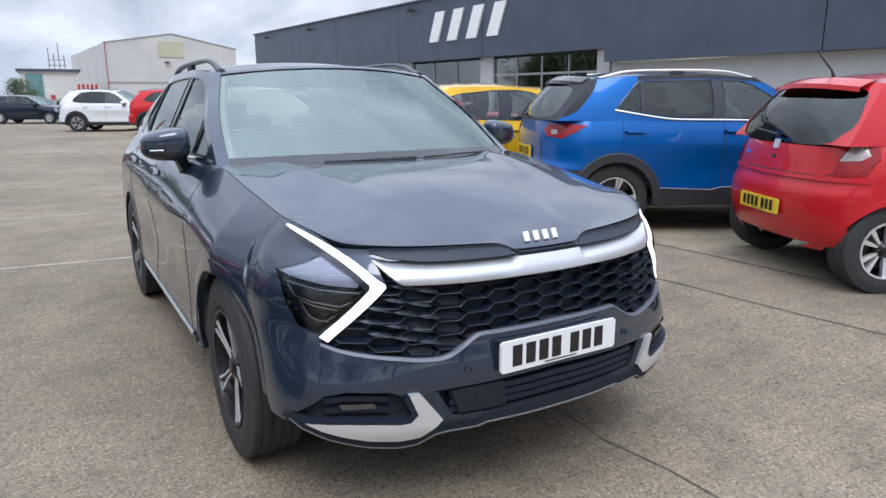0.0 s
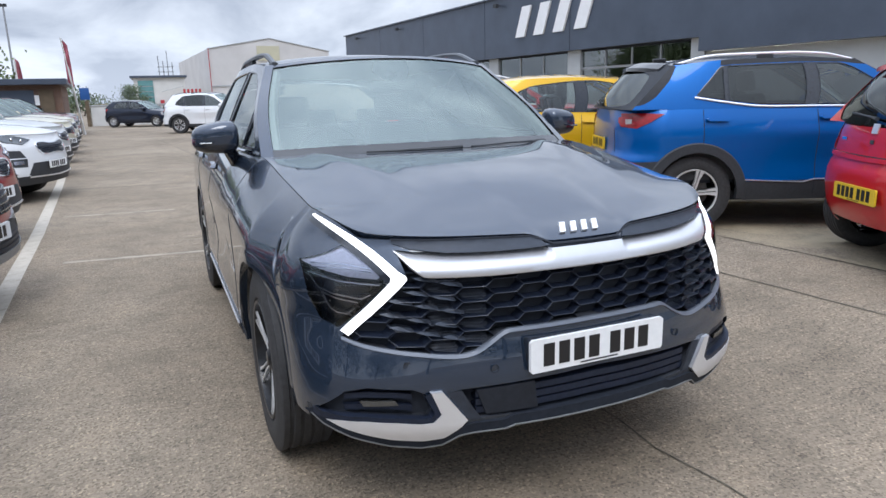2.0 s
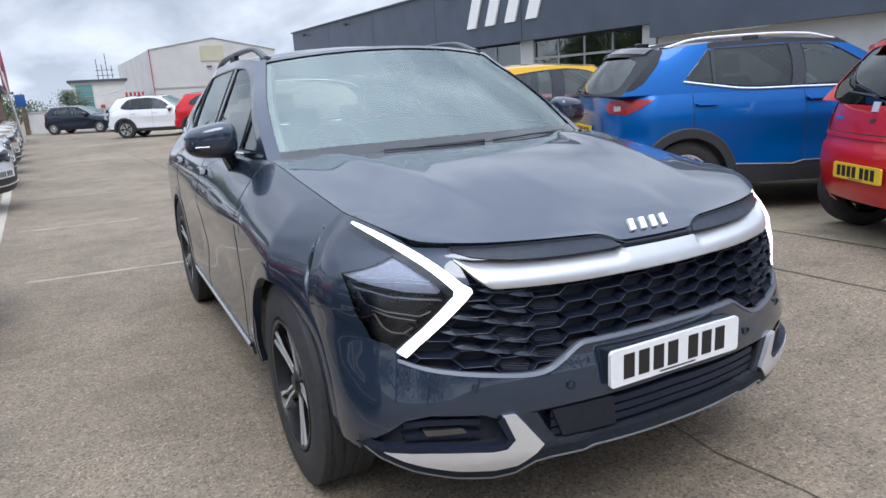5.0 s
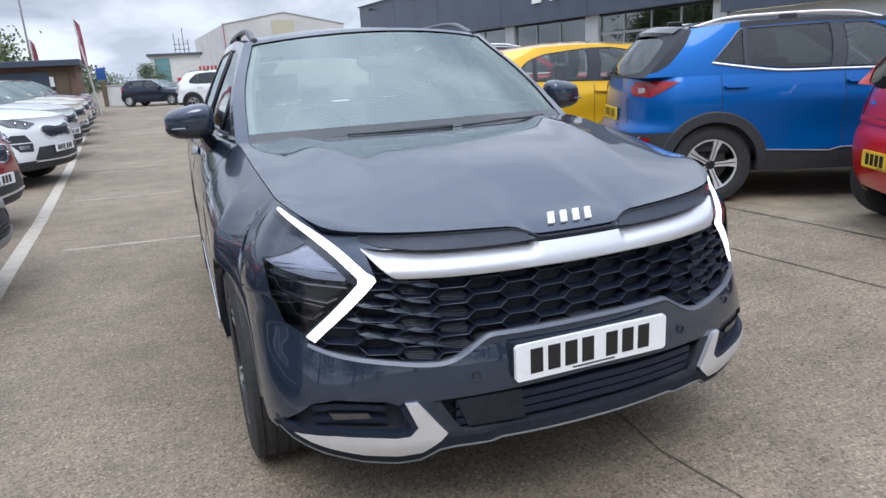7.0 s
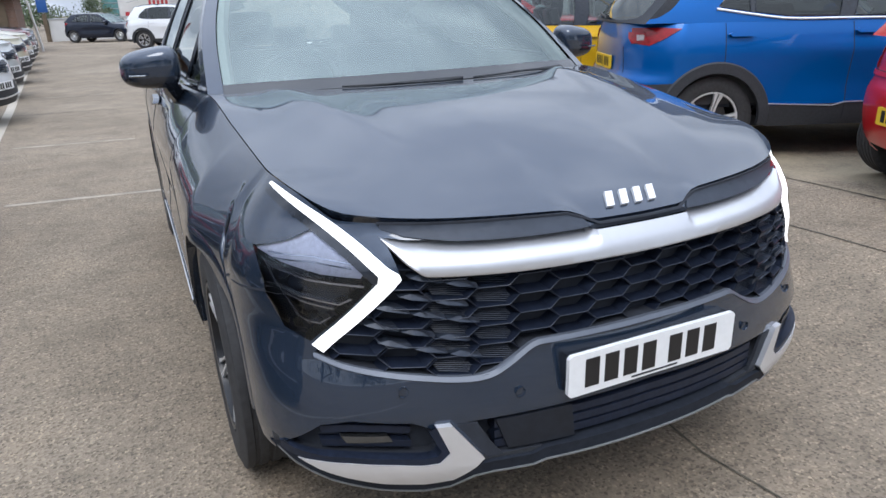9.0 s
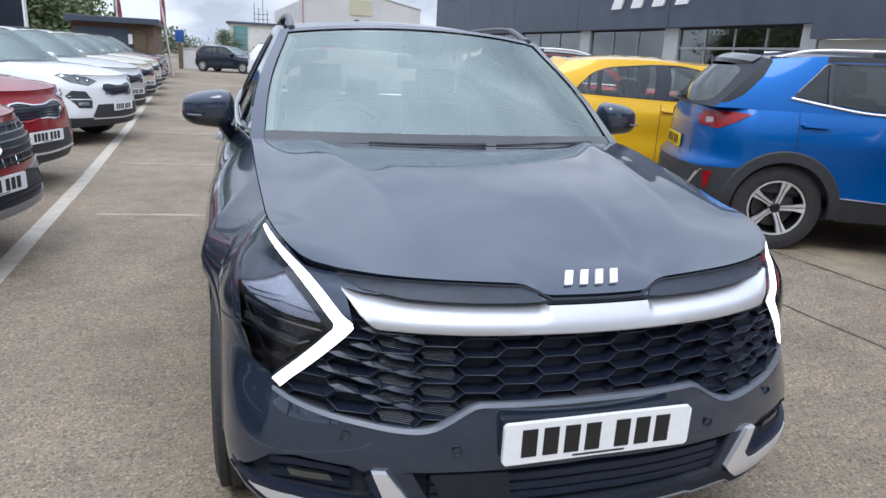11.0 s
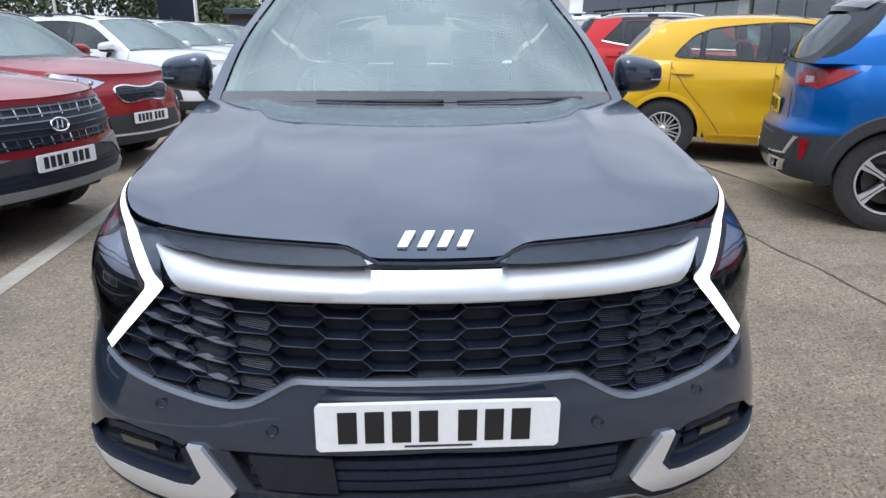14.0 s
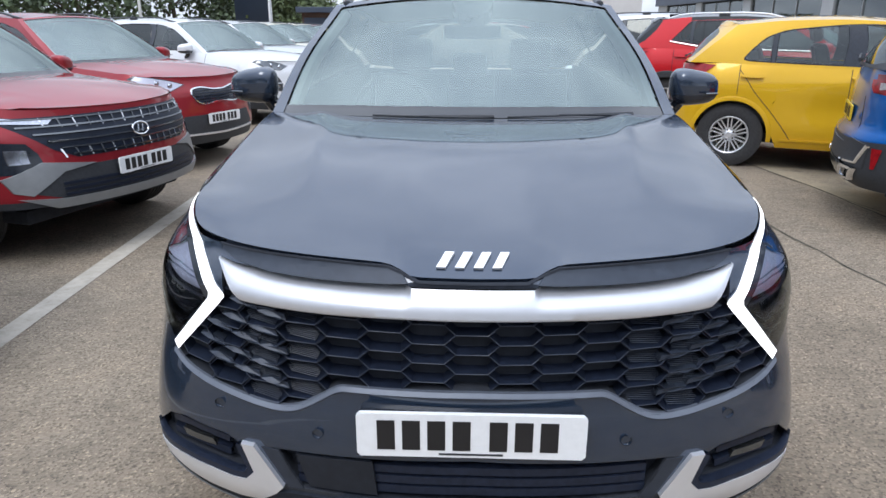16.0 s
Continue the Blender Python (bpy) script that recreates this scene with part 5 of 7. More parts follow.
for s in (1, -1):
    sd = sh_main.on_side(s)
    part("sill_strip", strip(dense([(1.46, 0.352), (3.10, 0.352)], 0.05), 0.022, sd, 0.012, 0.016), SATIN, car_root)
    part("door_cladding", patch([(1.44, 0.318), (3.11, 0.318), (3.11, 0.375), (1.44, 0.375)], sd, 0.007, 0.02, 0.08), GLOSSB, car_root)
    bl = [cab.side(s, 0.008)(u, 0.035) for u in np.linspace(0.03, 0.9, 30)]
    part("belt_strip", tube(bl, 0.008, 6), CHROME, car_root)
    fx = lambda a, b, off, s=s: Vector((s * a, sh_main.front(a, b) - off, b))
    part("bumper_gap", strip(dense([(0.862, 0.786), (0.90, 0.772), (0.928, 0.757)], 0.004), 0.005, fx, 0.0015, 0.004), VOID, car_root)

# ---- other cars ----


def spec(L, hw, wheels, r, hood, belt, tail_z, arch=None, sill=0.27, nose_x=0.09):
    """Shape tables of an ordinary car: hood and belt are the heights of the bonnet's front edge and of the window line."""
    return dict(
        L=L, W=hw,
        nose=[(0.2, 0.10), (0.32, 0.03), (0.45, 0.0), (0.6, 0.005), (hood - 0.18, 0.03), (hood - 0.03, nose_x), (hood + 0.3, nose_x + 0.02)],
        tail=[(0.2, 0.12), (0.42, 0.0), (0.62, 0.0), (0.7, 0.05), (0.95, 0.07), (1.25, 0.15)],
        edge_z=[(0.3, hood), (0.65, hood + 0.05), (1.1, hood + 0.09), (1.45, belt - 0.02), (L * 0.6, belt), (L - 0.4, tail_z)],
        edge_x=[(0.3, hw * 0.86), (0.65, hw * 0.88), (1.45, hw * 0.90), (2.2, hw * 0.945), (L * 0.75, hw * 0.94), (L - 0.3, hw * 0.89)],
        front_top=[(0.0, hood - 0.01), (0.5, hood), (0.7, hood + 0.01), (hw * 0.88, hood + 0.05)],
        rear_z=tail_z - 0.02, wheels=wheels, wheel_r=r, arch_r=arch or r + 0.045, sill=sill)


def hull_parts(root, sh, skin, clad=None, clad_mat=None, holes=(), tail_clad=None, low=0.22):
    bm = sh.hull(nf=26, ns=96, nr=40, nz=22, low=low)
    for poly, near in holes:
        cut_hole(bm, poly, near)
    if clad:
        cuts = [((0, 0, clad), (0, 0, 1))]
        if tail_clad:
            cuts += [((0, 0, tail_clad[1]), (0, 0.06, 1)), ((0, tail_clad[0], 0), (0, 1, 0))]
        for co, no in cuts:
            bmesh.ops.bisect_plane(bm, geom=bm.verts[:] + bm.edges[:] + bm.faces[:], plane_co=co, plane_no=no)
    low, up = [], []
    for f in bm.faces:
        c = f.calc_center_median()
        foot = clad and (c.z < clad or tail_clad and c.y > tail_clad[0] and c.z < tail_clad[1] - 0.06 * c.y)
        (low if foot else up).append([v.co.copy() for v in f.verts])
    bm.free()
    for nm, fs, mt in (("body_shell", up, skin), ("lower_cladding", low, clad_mat)):
        if fs:
            b2 = bmesh.new()
            for vs in fs:
                b2.faces.new([b2.verts.new(v) for v in vs])
            bmesh.ops.remove_doubles(b2, verts=b2.verts, dist=0.0004)
            part(nm, b2, mt, root, angle=50)


def std_cabin(sh, roof_h, cowl=1.05, a=(1.30, 2.0), d=None, rx=None, tail=None, crown=0.04):
    L = sh.L
    d = d or (L - 0.25, L - 0.62)
    rx = rx or sh.W * 0.70
    tail = tail or (L - 0.14, L - 0.50, sh.rear_z + 0.005)
    rz = [(a[1], roof_h - 0.075), (a[1] + 0.6, roof_h - 0.04), (d[1] - 0.5, roof_h - 0.045), (d[1], roof_h - 0.085)]
    return Cabin(sh, cowl, a[0], a[1], d[0], d[1], rx, rz, crown, a[1] - 0.13, *tail)


def car_body(root, sh, cb, skin, wheels_style, roof_skin=None, dlo=None, panes=None, clad=None, clad_mat=MATTB, arch=None, rail=None, hood_c=0.05, tail_skin=None, tail_win=None, holes=(), doors=(1.35, 2.4, 3.3), handle_mat=None, tail_clad=None, zones=(), handle_z=None, rear_glass=None, low=0.22):
    hull_parts(root, sh, skin, clad, clad_mat, holes, tail_clad, low)
    dlo = dlo or auto_dlo(cb)
    panes = panes or [(1.0, 2.42, CLEARG), (2.50, 3.28, PRIV), (3.33, 4.2, PRIV)]
    glasshouse(root, cb, skin, roof_skin, dlo, panes, tail_win=tail_win, tail_skin=tail_skin, zones=zones, rear_glass=rear_glass)
    if rail:
        rails(root, cb, rail, 0.034)
    cabin_fit(root, cb)
    under(root, sh)
    if arch:
        arch_trim(root, sh, arch, 0.03 if arch is skin else 0.075, 0.002 if arch is skin else 0.014)
    mirror(root, sh, cb.a0 + 0.22, sh.ez(cb.a0) + 0.07, skin, 0.2)
    door_lines(root, sh, doors)
    door_handles(root, sh, (doors[1] - 0.11, doors[2] - 0.12), handle_z or sh.ez(2.4) - 0.10, handle_mat or skin)
    h = sh.ft(0)
    e = sh.ez(cb.a0)
    b, _ = bonnet(root, sh, cb, skin, [(0, sh.ex(0.5) * 0.82), (0.12, sh.ex(0.5) * 0.92), (0.3, sh.ex(0.6) * 0.97), (1, sh.ex(1.0) * 0.985)], (h + 0.01, e + 0.012 + hood_c * 0.3), [(0, h + 0.012), (0.12, h + 0.035), (0.3, h + 0.065), (0.6, h + 0.105), (1, e)], 0.006)
    for s in (1, -1):
        for y in sh.wheels:
            wheel(root, sh, y, s, wheels_style)
    return b


def place(phi, local, world_xy):
    m = pose(0, 0, 0, 0, 0, phi)
    p = m @ Vector((*local, 0))
    return Matrix.Translation((world_xy[0] - p.x, world_xy[1] - p.y, gz(world_xy[0]))) @ m


def both(root, name, poly, surf, off, depth, mat, step=0.05):
    for p in (poly, flip(poly)):
        part(name, patch(p, surf, off, depth, step), mat, root)


def front_cross_bars(root, sh, fr):
    """A broad jewel-like grille that runs into the lamps, above a silver-edged bumper."""
    top = [(-0.84, 0.955), (-0.74, 0.935), (-0.5, 0.935), (0.5, 0.935), (0.74, 0.935), (0.84, 0.955), (0.80, 0.90), (0.62, 0.735), (0.50, 0.675), (-0.50, 0.675), (-0.62, 0.735), (-0.80, 0.90)][::-1]
    g = part("grille", patch(top, fr, 0.004, 0.02, 0.06), GRILLE, root)
    for k in range(6):
        z = 0.70 + 0.045 * k
        w = 0.53 + 0.28 * (k / 5)
        part("grille_slat", strip(dense([(-w, z), (0, z - 0.004), (w, z)], 0.06), 0.010, fr, 0.016, 0.014), DARKCH, g)
    for k in range(-7, 8):
        a = k * 0.088
        part("grille_rib", strip([(a * 0.92, 0.68), (a * 1.03, 0.93)], 0.010, fr, 0.014, 0.014), CHROME if k % 2 else DARKCH, g)
    both(g, "lamp_jewel", [(-0.83, 0.95), (-0.74, 0.93), (-0.56, 0.925), (-0.60, 0.89), (-0.79, 0.905)], fr, 0.012, 0.01, REFL)
    low = [(-0.76, 0.47), (-0.60, 0.62), (0.60, 0.62), (0.76, 0.47), (0.6, 0.42), (-0.6, 0.42)]
    part("lower_intake", patch(low, fr, 0.003, 0.01, 0.06), MATTB, root)
    for z in (0.45, 0.485, 0.52):
        part("intake_slat", strip(dense([(-0.62, z), (0.62, z)], 0.08), 0.018, fr, 0.01, 0.012), GRILLE, root)
    both(root, "headlamp", [(-0.872, 0.60), (-0.76, 0.60), (-0.69, 0.67), (-0.70, 0.72), (-0.74, 0.785), (-0.868, 0.80)], fr, 0.004, 0.01, GLOSSB)
    both(root, "lamp_unit", [(-0.83, 0.66), (-0.75, 0.665), (-0.75, 0.745), (-0.83, 0.75)], fr, 0.012, 0.01, REFL)
    both(root, "bumper_wing", [(-0.875, 0.575), (-0.70, 0.665), (-0.40, 0.625), (-0.60, 0.595), (-0.78, 0.465), (-0.85, 0.49)], fr, 0.012, 0.02, ASH)
    part("skid_plate", patch([(-0.66, 0.365), (0.66, 0.365), (0.84, 0.45), (0.62, 0.425), (-0.62, 0.425), (-0.84, 0.45)], fr, 0.014, 0.02, 0.06), ASH, root)
    plate(root, lambda a, b, off: Vector((a, sh.front(0, 0.58) - 0.012 - off, 0.575 + b)), PLATEW)
    ring = [fr(0.075 * math.cos(t), 0.80 + 0.042 * math.sin(t), 0.024) for t in np.linspace(0, 2 * math.pi, 25)]
    part("badge_ring", tube(ring, 0.006, 6), CHROME, root)
    part("badge_stroke", strip([(-0.03, 0.775), (-0.012, 0.825)], 0.012, fr, 0.024, 0.008), CHROME, root)
    part("badge_stroke", strip([(0.012, 0.775), (0.03, 0.825)], 0.012, fr, 0.024, 0.008), CHROME, root)


def front_waisted(root, sh, fr, bowl=DARKCH):
    """A waisted grille in a chrome frame, lamps set high on the wings, dark bumper foot."""
    h = [(-0.40, 0.80), (-0.37, 0.855), (-0.25, 0.87), (-0.1, 0.845), (0, 0.842), (0.1, 0.845), (0.25, 0.87), (0.37, 0.855), (0.40, 0.80), (0.33, 0.715), (0.22, 0.695), (0.08, 0.712), (-0.08, 0.712), (-0.22, 0.695), (-0.33, 0.715)]
    g = part("grille", patch(h, fr, 0.004, 0.02, 0.05), GLOSSB, root)
    lp = smooth_line(h + [h[0]], 3)
    part("grille_frame", strip(lp, 0.011, fr, 0.012, 0.012), CHROME, g)
    for k in range(5):
        z = 0.725 + 0.028 * k
        part("grille_slat", strip(dense([(-0.36, z), (0.36, z)], 0.05), 0.008, fr, 0.010, 0.01), GRILLE, g)
    lamp = [(-0.43, 0.905), (-0.58, 0.958), (-0.79, 1.005), (-0.83, 0.968), (-0.77, 0.885), (-0.60, 0.842)][::-1]
    both(root, "headlamp", lamp, fr, 0.006, 0.02, GLOSSB)
    both(root, "lamp_unit", [(-0.45, 0.905), (-0.585, 0.950), (-0.785, 0.996), (-0.815, 0.965), (-0.76, 0.892), (-0.60, 0.850)][::-1], fr, 0.012, 0.012, bowl)
    for s in (1, -1):
        for x, z in ((0.58, 0.898), (0.68, 0.925)):
            c = fr(s * x, z, 0.014)
            nv = fr(s * x, z, 0.114) - c
            m = Matrix.Translation(c) @ nv.to_track_quat("X", "Z").to_matrix().to_4x4()
            part("lamp_projector", add_lathe(bmesh.new(), [(0.0, 0.010), (0.016, 0.008), (0.022, 0.002), (0.028, 0.006), (0.031, -0.006)], 20, m), REFL, root)
    both(root, "fog_surround", [(-0.86, 0.70), (-0.80, 0.775), (-0.66, 0.765), (-0.60, 0.65), (-0.62, 0.53), (-0.78, 0.54)][::-1], fr, 0.004, 0.012, MATTB)
    for s in (1, -1):
        part("fog_bar", strip(dense([(s * 0.60, 0.655), (s * 0.84, 0.66)], 0.05), 0.014, fr, 0.014, 0.012), SATIN, root)
        part("fog_lamp", strip(dense([(s * 0.66, 0.60), (s * 0.78, 0.60)], 0.05), 0.05, fr, 0.010, 0.012), REFL, root)
    low = [(-0.52, 0.58), (0.52, 0.58), (0.62, 0.42), (0.5, 0.36), (-0.5, 0.36), (-0.62, 0.42)][::-1]
    part("lower_intake", patch(low, fr, 0.004, 0.012, 0.06), MATTB, root)
    part("skid_strip", strip(dense([(-0.62, 0.385), (0, 0.37), (0.62, 0.385)], 0.06), 0.02, fr, 0.02, 0.02), SATIN, root)
    plate(root, lambda a, b, off: Vector((a, sh.front(0, 0.54) - 0.012 - off, 0.535 + b)), PLATEW)
    part("badge", patch([(-0.05, 0.925), (0.05, 0.925), (0.05, 0.95), (-0.05, 0.95)], lambda a, b, off: fr(a, 0.91, off + 0.004) + Vector((0, (b - 0.91) * 0.8, (b - 0.91) * 0.5)), 0.0, 0.006, 0.1), CHROME, root)


def rear_common(root, sh, cb, spoiler_mat, wiper=True, reach=0.13):
    bk = cb.hatch(0.012)
    if wiper:
        p = [bk(0.50 + 0.24 * k / 6, 0.04 + 0.07 * k / 6) + Vector((0, 0.012, 0.01)) for k in range(7)]
        part("rear_wiper", tube(p, [0.016] + [0.009] * 6, 6), MATTB, root)
    # a spoiler over the rear window
    rf = cb.roof(0.004)
    bm = bmesh.new()

    def sp(u, v):
        q = rf(0.06 + 0.88 * u, 0.96 + 0.04 * min(v * 2, 1))
        e = max(0, v - 0.5) * 2
        a = 1 if v < 0.98 else 0
        return q + Vector((0, reach * e * (1 - 0.25 * (2 * u - 1) ** 4), 0.006 - 0.045 * e - (0.03 if not a else 0)))
    add_grid(bm, sp, 21, 0, None, [0.0, 0.25, 0.5, 0.65, 0.8, 0.93, 0.97, 1.0])
    part("spoiler", bm, spoiler_mat, root)
    

def crossover(name, label, skin, m, roof_skin=BLACKP):
    """A small two-tone crossover seen from its tail."""
    root = thing(name, label, "car", m, "cars parked along the showroom")
    sp = spec(4.14, 0.88, (0.83, 3.41), 0.335, 0.92, 1.05, 1.05)
    sp["edge_x"] = [(0.3, 0.757), (0.65, 0.774), (1.45, 0.779), (2.2, 0.82), (3.1, 0.825), (3.84, 0.80)]
    sp["rear_z"] = 1.08
    sp["edge_z"] = [(0.3, 0.92), (0.65, 0.97), (1.1, 1.01), (1.45, 1.045), (2.5, 1.065), (3.84, 1.085)]
    sh = Shape(**sp)
    cb = std_cabin(sh, 1.545, 1.02, (1.28, 1.98), (3.98, 3.60), 0.69, (4.06, 3.74, 1.085))
    dlo = rounded([(1.50, 1.078), (2.36, 1.095), (2.85, 1.105), (3.15, 1.145), (3.42, 1.19), (3.36, 1.255), (3.19, 1.445), (3.10, 1.452), (2.45, 1.462), (2.12, 1.452), (2.0, 1.40), (1.72, 1.235)], 0.12, 1)
    tail = rounded([(3.56, 1.46), (3.634, 1.33), (3.77, 1.185), (3.88, 1.125), (4.2, 1.09), (3.9, 1.6)], 0.1, 1)
    cant = [(1.0, 1.60), (1.9, 1.43), (2.12, 1.455), (2.45, 1.465), (3.10, 1.455), (3.19, 1.448), (3.16, 1.62)]
    car_body(root, sh, cb, skin, "broad", roof_skin, dlo, [(1.3, 2.36, CLEARG), (2.46, 3.13, PRIV), (3.16, 3.6, PRIV)], 0.44, MATTB, MATTB, SATIN, doors=(1.30, 2.36, 3.36), tail_skin=BROW, tail_clad=(3.74, 0.86), zones=[("tailgate_side", tail, BROW), ("cant_rail", cant, roof_skin)], handle_z=0.99)
    bk = sh.on_back
    for s in (1, -1):
        sd = sh.on_side(s)
        lm = part("tail_lamp", patch([(3.70, 1.045), (3.86, 1.055), (4.0, 1.05), (4.01, 0.93), (3.92, 0.92), (3.82, 0.975)] if s > 0 else [(3.70, 1.045), (3.82, 0.975), (3.92, 0.92), (4.01, 0.93), (4.0, 1.05), (3.86, 1.055)], sd, 0.008, 0.02, 0.04), REDLENS, root)
        rp = [(0.50, 1.015), (0.68, 1.02), (0.74, 0.945), (0.58, 0.93), (0.52, 0.97)]
        part("lamp_wrap", patch(rp if s > 0 else flip(rp), bk, 0.010, 0.02, 0.04), REDLENS, lm)
        cp = [(0.62, 1.0), (0.69, 1.0), (0.70, 0.96), (0.64, 0.955)]
        part("reversing_lamp", patch(cp if s > 0 else flip(cp), bk, 0.014, 0.01, 0.06), CLEARLENS, lm)
        rf = [(3.93, 0.585), (3.985, 0.585), (3.975, 0.45), (3.955, 0.45)]
        part("reflector", patch(rf if s < 0 else rf[::-1], sd, 0.008, 0.012, 0.03), REDLENS, root)
        bl = [cb.side(s, 0.006)(*cb.unwrap(y, z)) for y, z in smooth_line([(1.46, 1.066), (2.36, 1.085), (2.85, 1.094), (3.15, 1.133), (3.43, 1.18)], 6)]
        part("belt_strip", tube(bl, 0.010, 6), SATIN, root)
        part("cladding_edge", strip(dense([(3.0, 0.455), (2.46, 0.425), (2.36, 0.45), (1.2, 0.45)], 0.06), 0.008, sd, 0.010, 0.010), SATIN, root)
    part("rear_bumper", patch([(-0.72, 0.44), (0.72, 0.44), (0.74, 0.60), (0.55, 0.625), (0.4, 0.58), (-0.4, 0.58), (-0.55, 0.625), (-0.74, 0.60)], bk, 0.010, 0.03, 0.06), MATTB, root)
    part("skid_plate", patch([(-0.46, 0.31), (0.46, 0.31), (0.56, 0.40), (0.46, 0.435), (-0.46, 0.435), (-0.56, 0.40)], bk, 0.02, 0.03, 0.06), DARKCH, root)
    for s in (1, -1):
        loop = [(s * 0.42, 0.335), (s * 0.60, 0.345), (s * 0.66, 0.425), (s * 0.48, 0.425), (s * 0.42, 0.335)]
        part("exhaust_trim", strip(dense(loop, 0.03), 0.018, bk, 0.034, 0.03), CHROME, root)
        part("bumper_edge", strip(dense([(s * 0.40, 0.455), (s * 0.66, 0.47), (s * 0.74, 0.60)], 0.03), 0.014, bk, 0.022, 0.02), CHROME, root)
    plate(root, lambda a, b, off: Vector((-a, sh.back(0, 0.78) + 0.01 + off, 0.76 + b)), PLATEY)
    part("tailgate_gap", strip(dense([(-0.44, 0.90), (-0.5, 0.68), (0.5, 0.68), (0.44, 0.90)], 0.04), 0.007, bk, 0.002, 0.004), VOID, root)
    rear_common(root, sh, cb, BLACKP, reach=0.09)
    part("roof_fin", box((-0.02, 3.45, 1.505), (0.02, 3.58, 1.55), None, 0.012), BLACKP, root)
    return root


def hatchback(name, label, skin, m):
    """A five-door hatchback seen from its side and tail."""
    root = thing(name, label, "car", m, "cars parked along the showroom")
    sh = Shape(**spec(4.065, 0.8625, (0.83, 3.41), 0.315, 0.82, 0.985, 1.02, sill=0.22))
    cb = std_cabin(sh, 1.465, 0.98, (1.25, 1.98), (3.86, 3.46), 0.69, (3.98, 3.62, 1.02))
    dlo = rounded([(1.46, 0.985), (2.34, 1.005), (2.95, 1.022), (3.38, 1.040), (3.31, 1.14), (3.19, 1.265), (3.02, 1.335), (2.55, 1.382), (2.25, 1.385), (2.03, 1.35), (1.80, 1.225)], 0.16)
    car_body(root, sh, cb, skin, "ten", None, dlo, [(1.3, 2.37, CLEARG), (2.50, 3.08, CLEARG), (3.11, 3.5, CLEARG)], doors=(1.27, 2.42, 3.38), arch=skin, handle_z=0.905, rear_glass=TINT)
    bk = sh.on_back
    for s in (1, -1):
        sd = sh.on_side(s)
        a = [(3.61, 1.00), (3.80, 1.015), (3.93, 1.00), (3.93, 0.865), (3.82, 0.855), (3.70, 0.925)]
        lm = part("tail_lamp", patch(a[::-1] if s > 0 else a, sd, 0.008, 0.02, 0.04), REDLENS, root)
        rp = [(0.46, 0.995), (0.72, 1.005), (0.74, 0.86), (0.56, 0.87)]
        part("lamp_wrap", patch(rp if s > 0 else flip(rp), bk, 0.010, 0.02, 0.04), REDLENS, lm)
        cp = [(0.56, 0.925), (0.70, 0.93), (0.71, 0.875), (0.60, 0.88)]
        part("reversing_lamp", patch(cp if s > 0 else flip(cp), bk, 0.014, 0.01, 0.06), CLEARLENS, lm)
    for s in (1, -1):
        # the rear door's edge sweeps round the wheel arch
        ar = [(3.38, 0.96), (3.30, 0.86), (3.22, 0.75), (3.05, 0.56), (2.92, 0.40), (2.85, 0.30)]
        part("door_gap", strip(smooth_line(ar, 4), 0.006, sh.on_side(s), 0.002, 0.004), VOID, root)
        part("sill_step", strip(dense([(1.30, 0.30), (2.94, 0.30)], 0.06), 0.02, sh.on_side(s), 0.010, 0.014), skin, root)
    part("bumper_insert", patch([(-0.62, 0.33), (0.62, 0.33), (0.55, 0.48), (-0.55, 0.48)], bk, 0.01, 0.02, 0.06), MATTB, root)
    plate(root, lambda a, b, off: Vector((-a, sh.back(0, 0.72) + 0.01 + off, 0.70 + b)), PLATEY)
    rear_common(root, sh, cb, skin, True, 0.06)
    return root


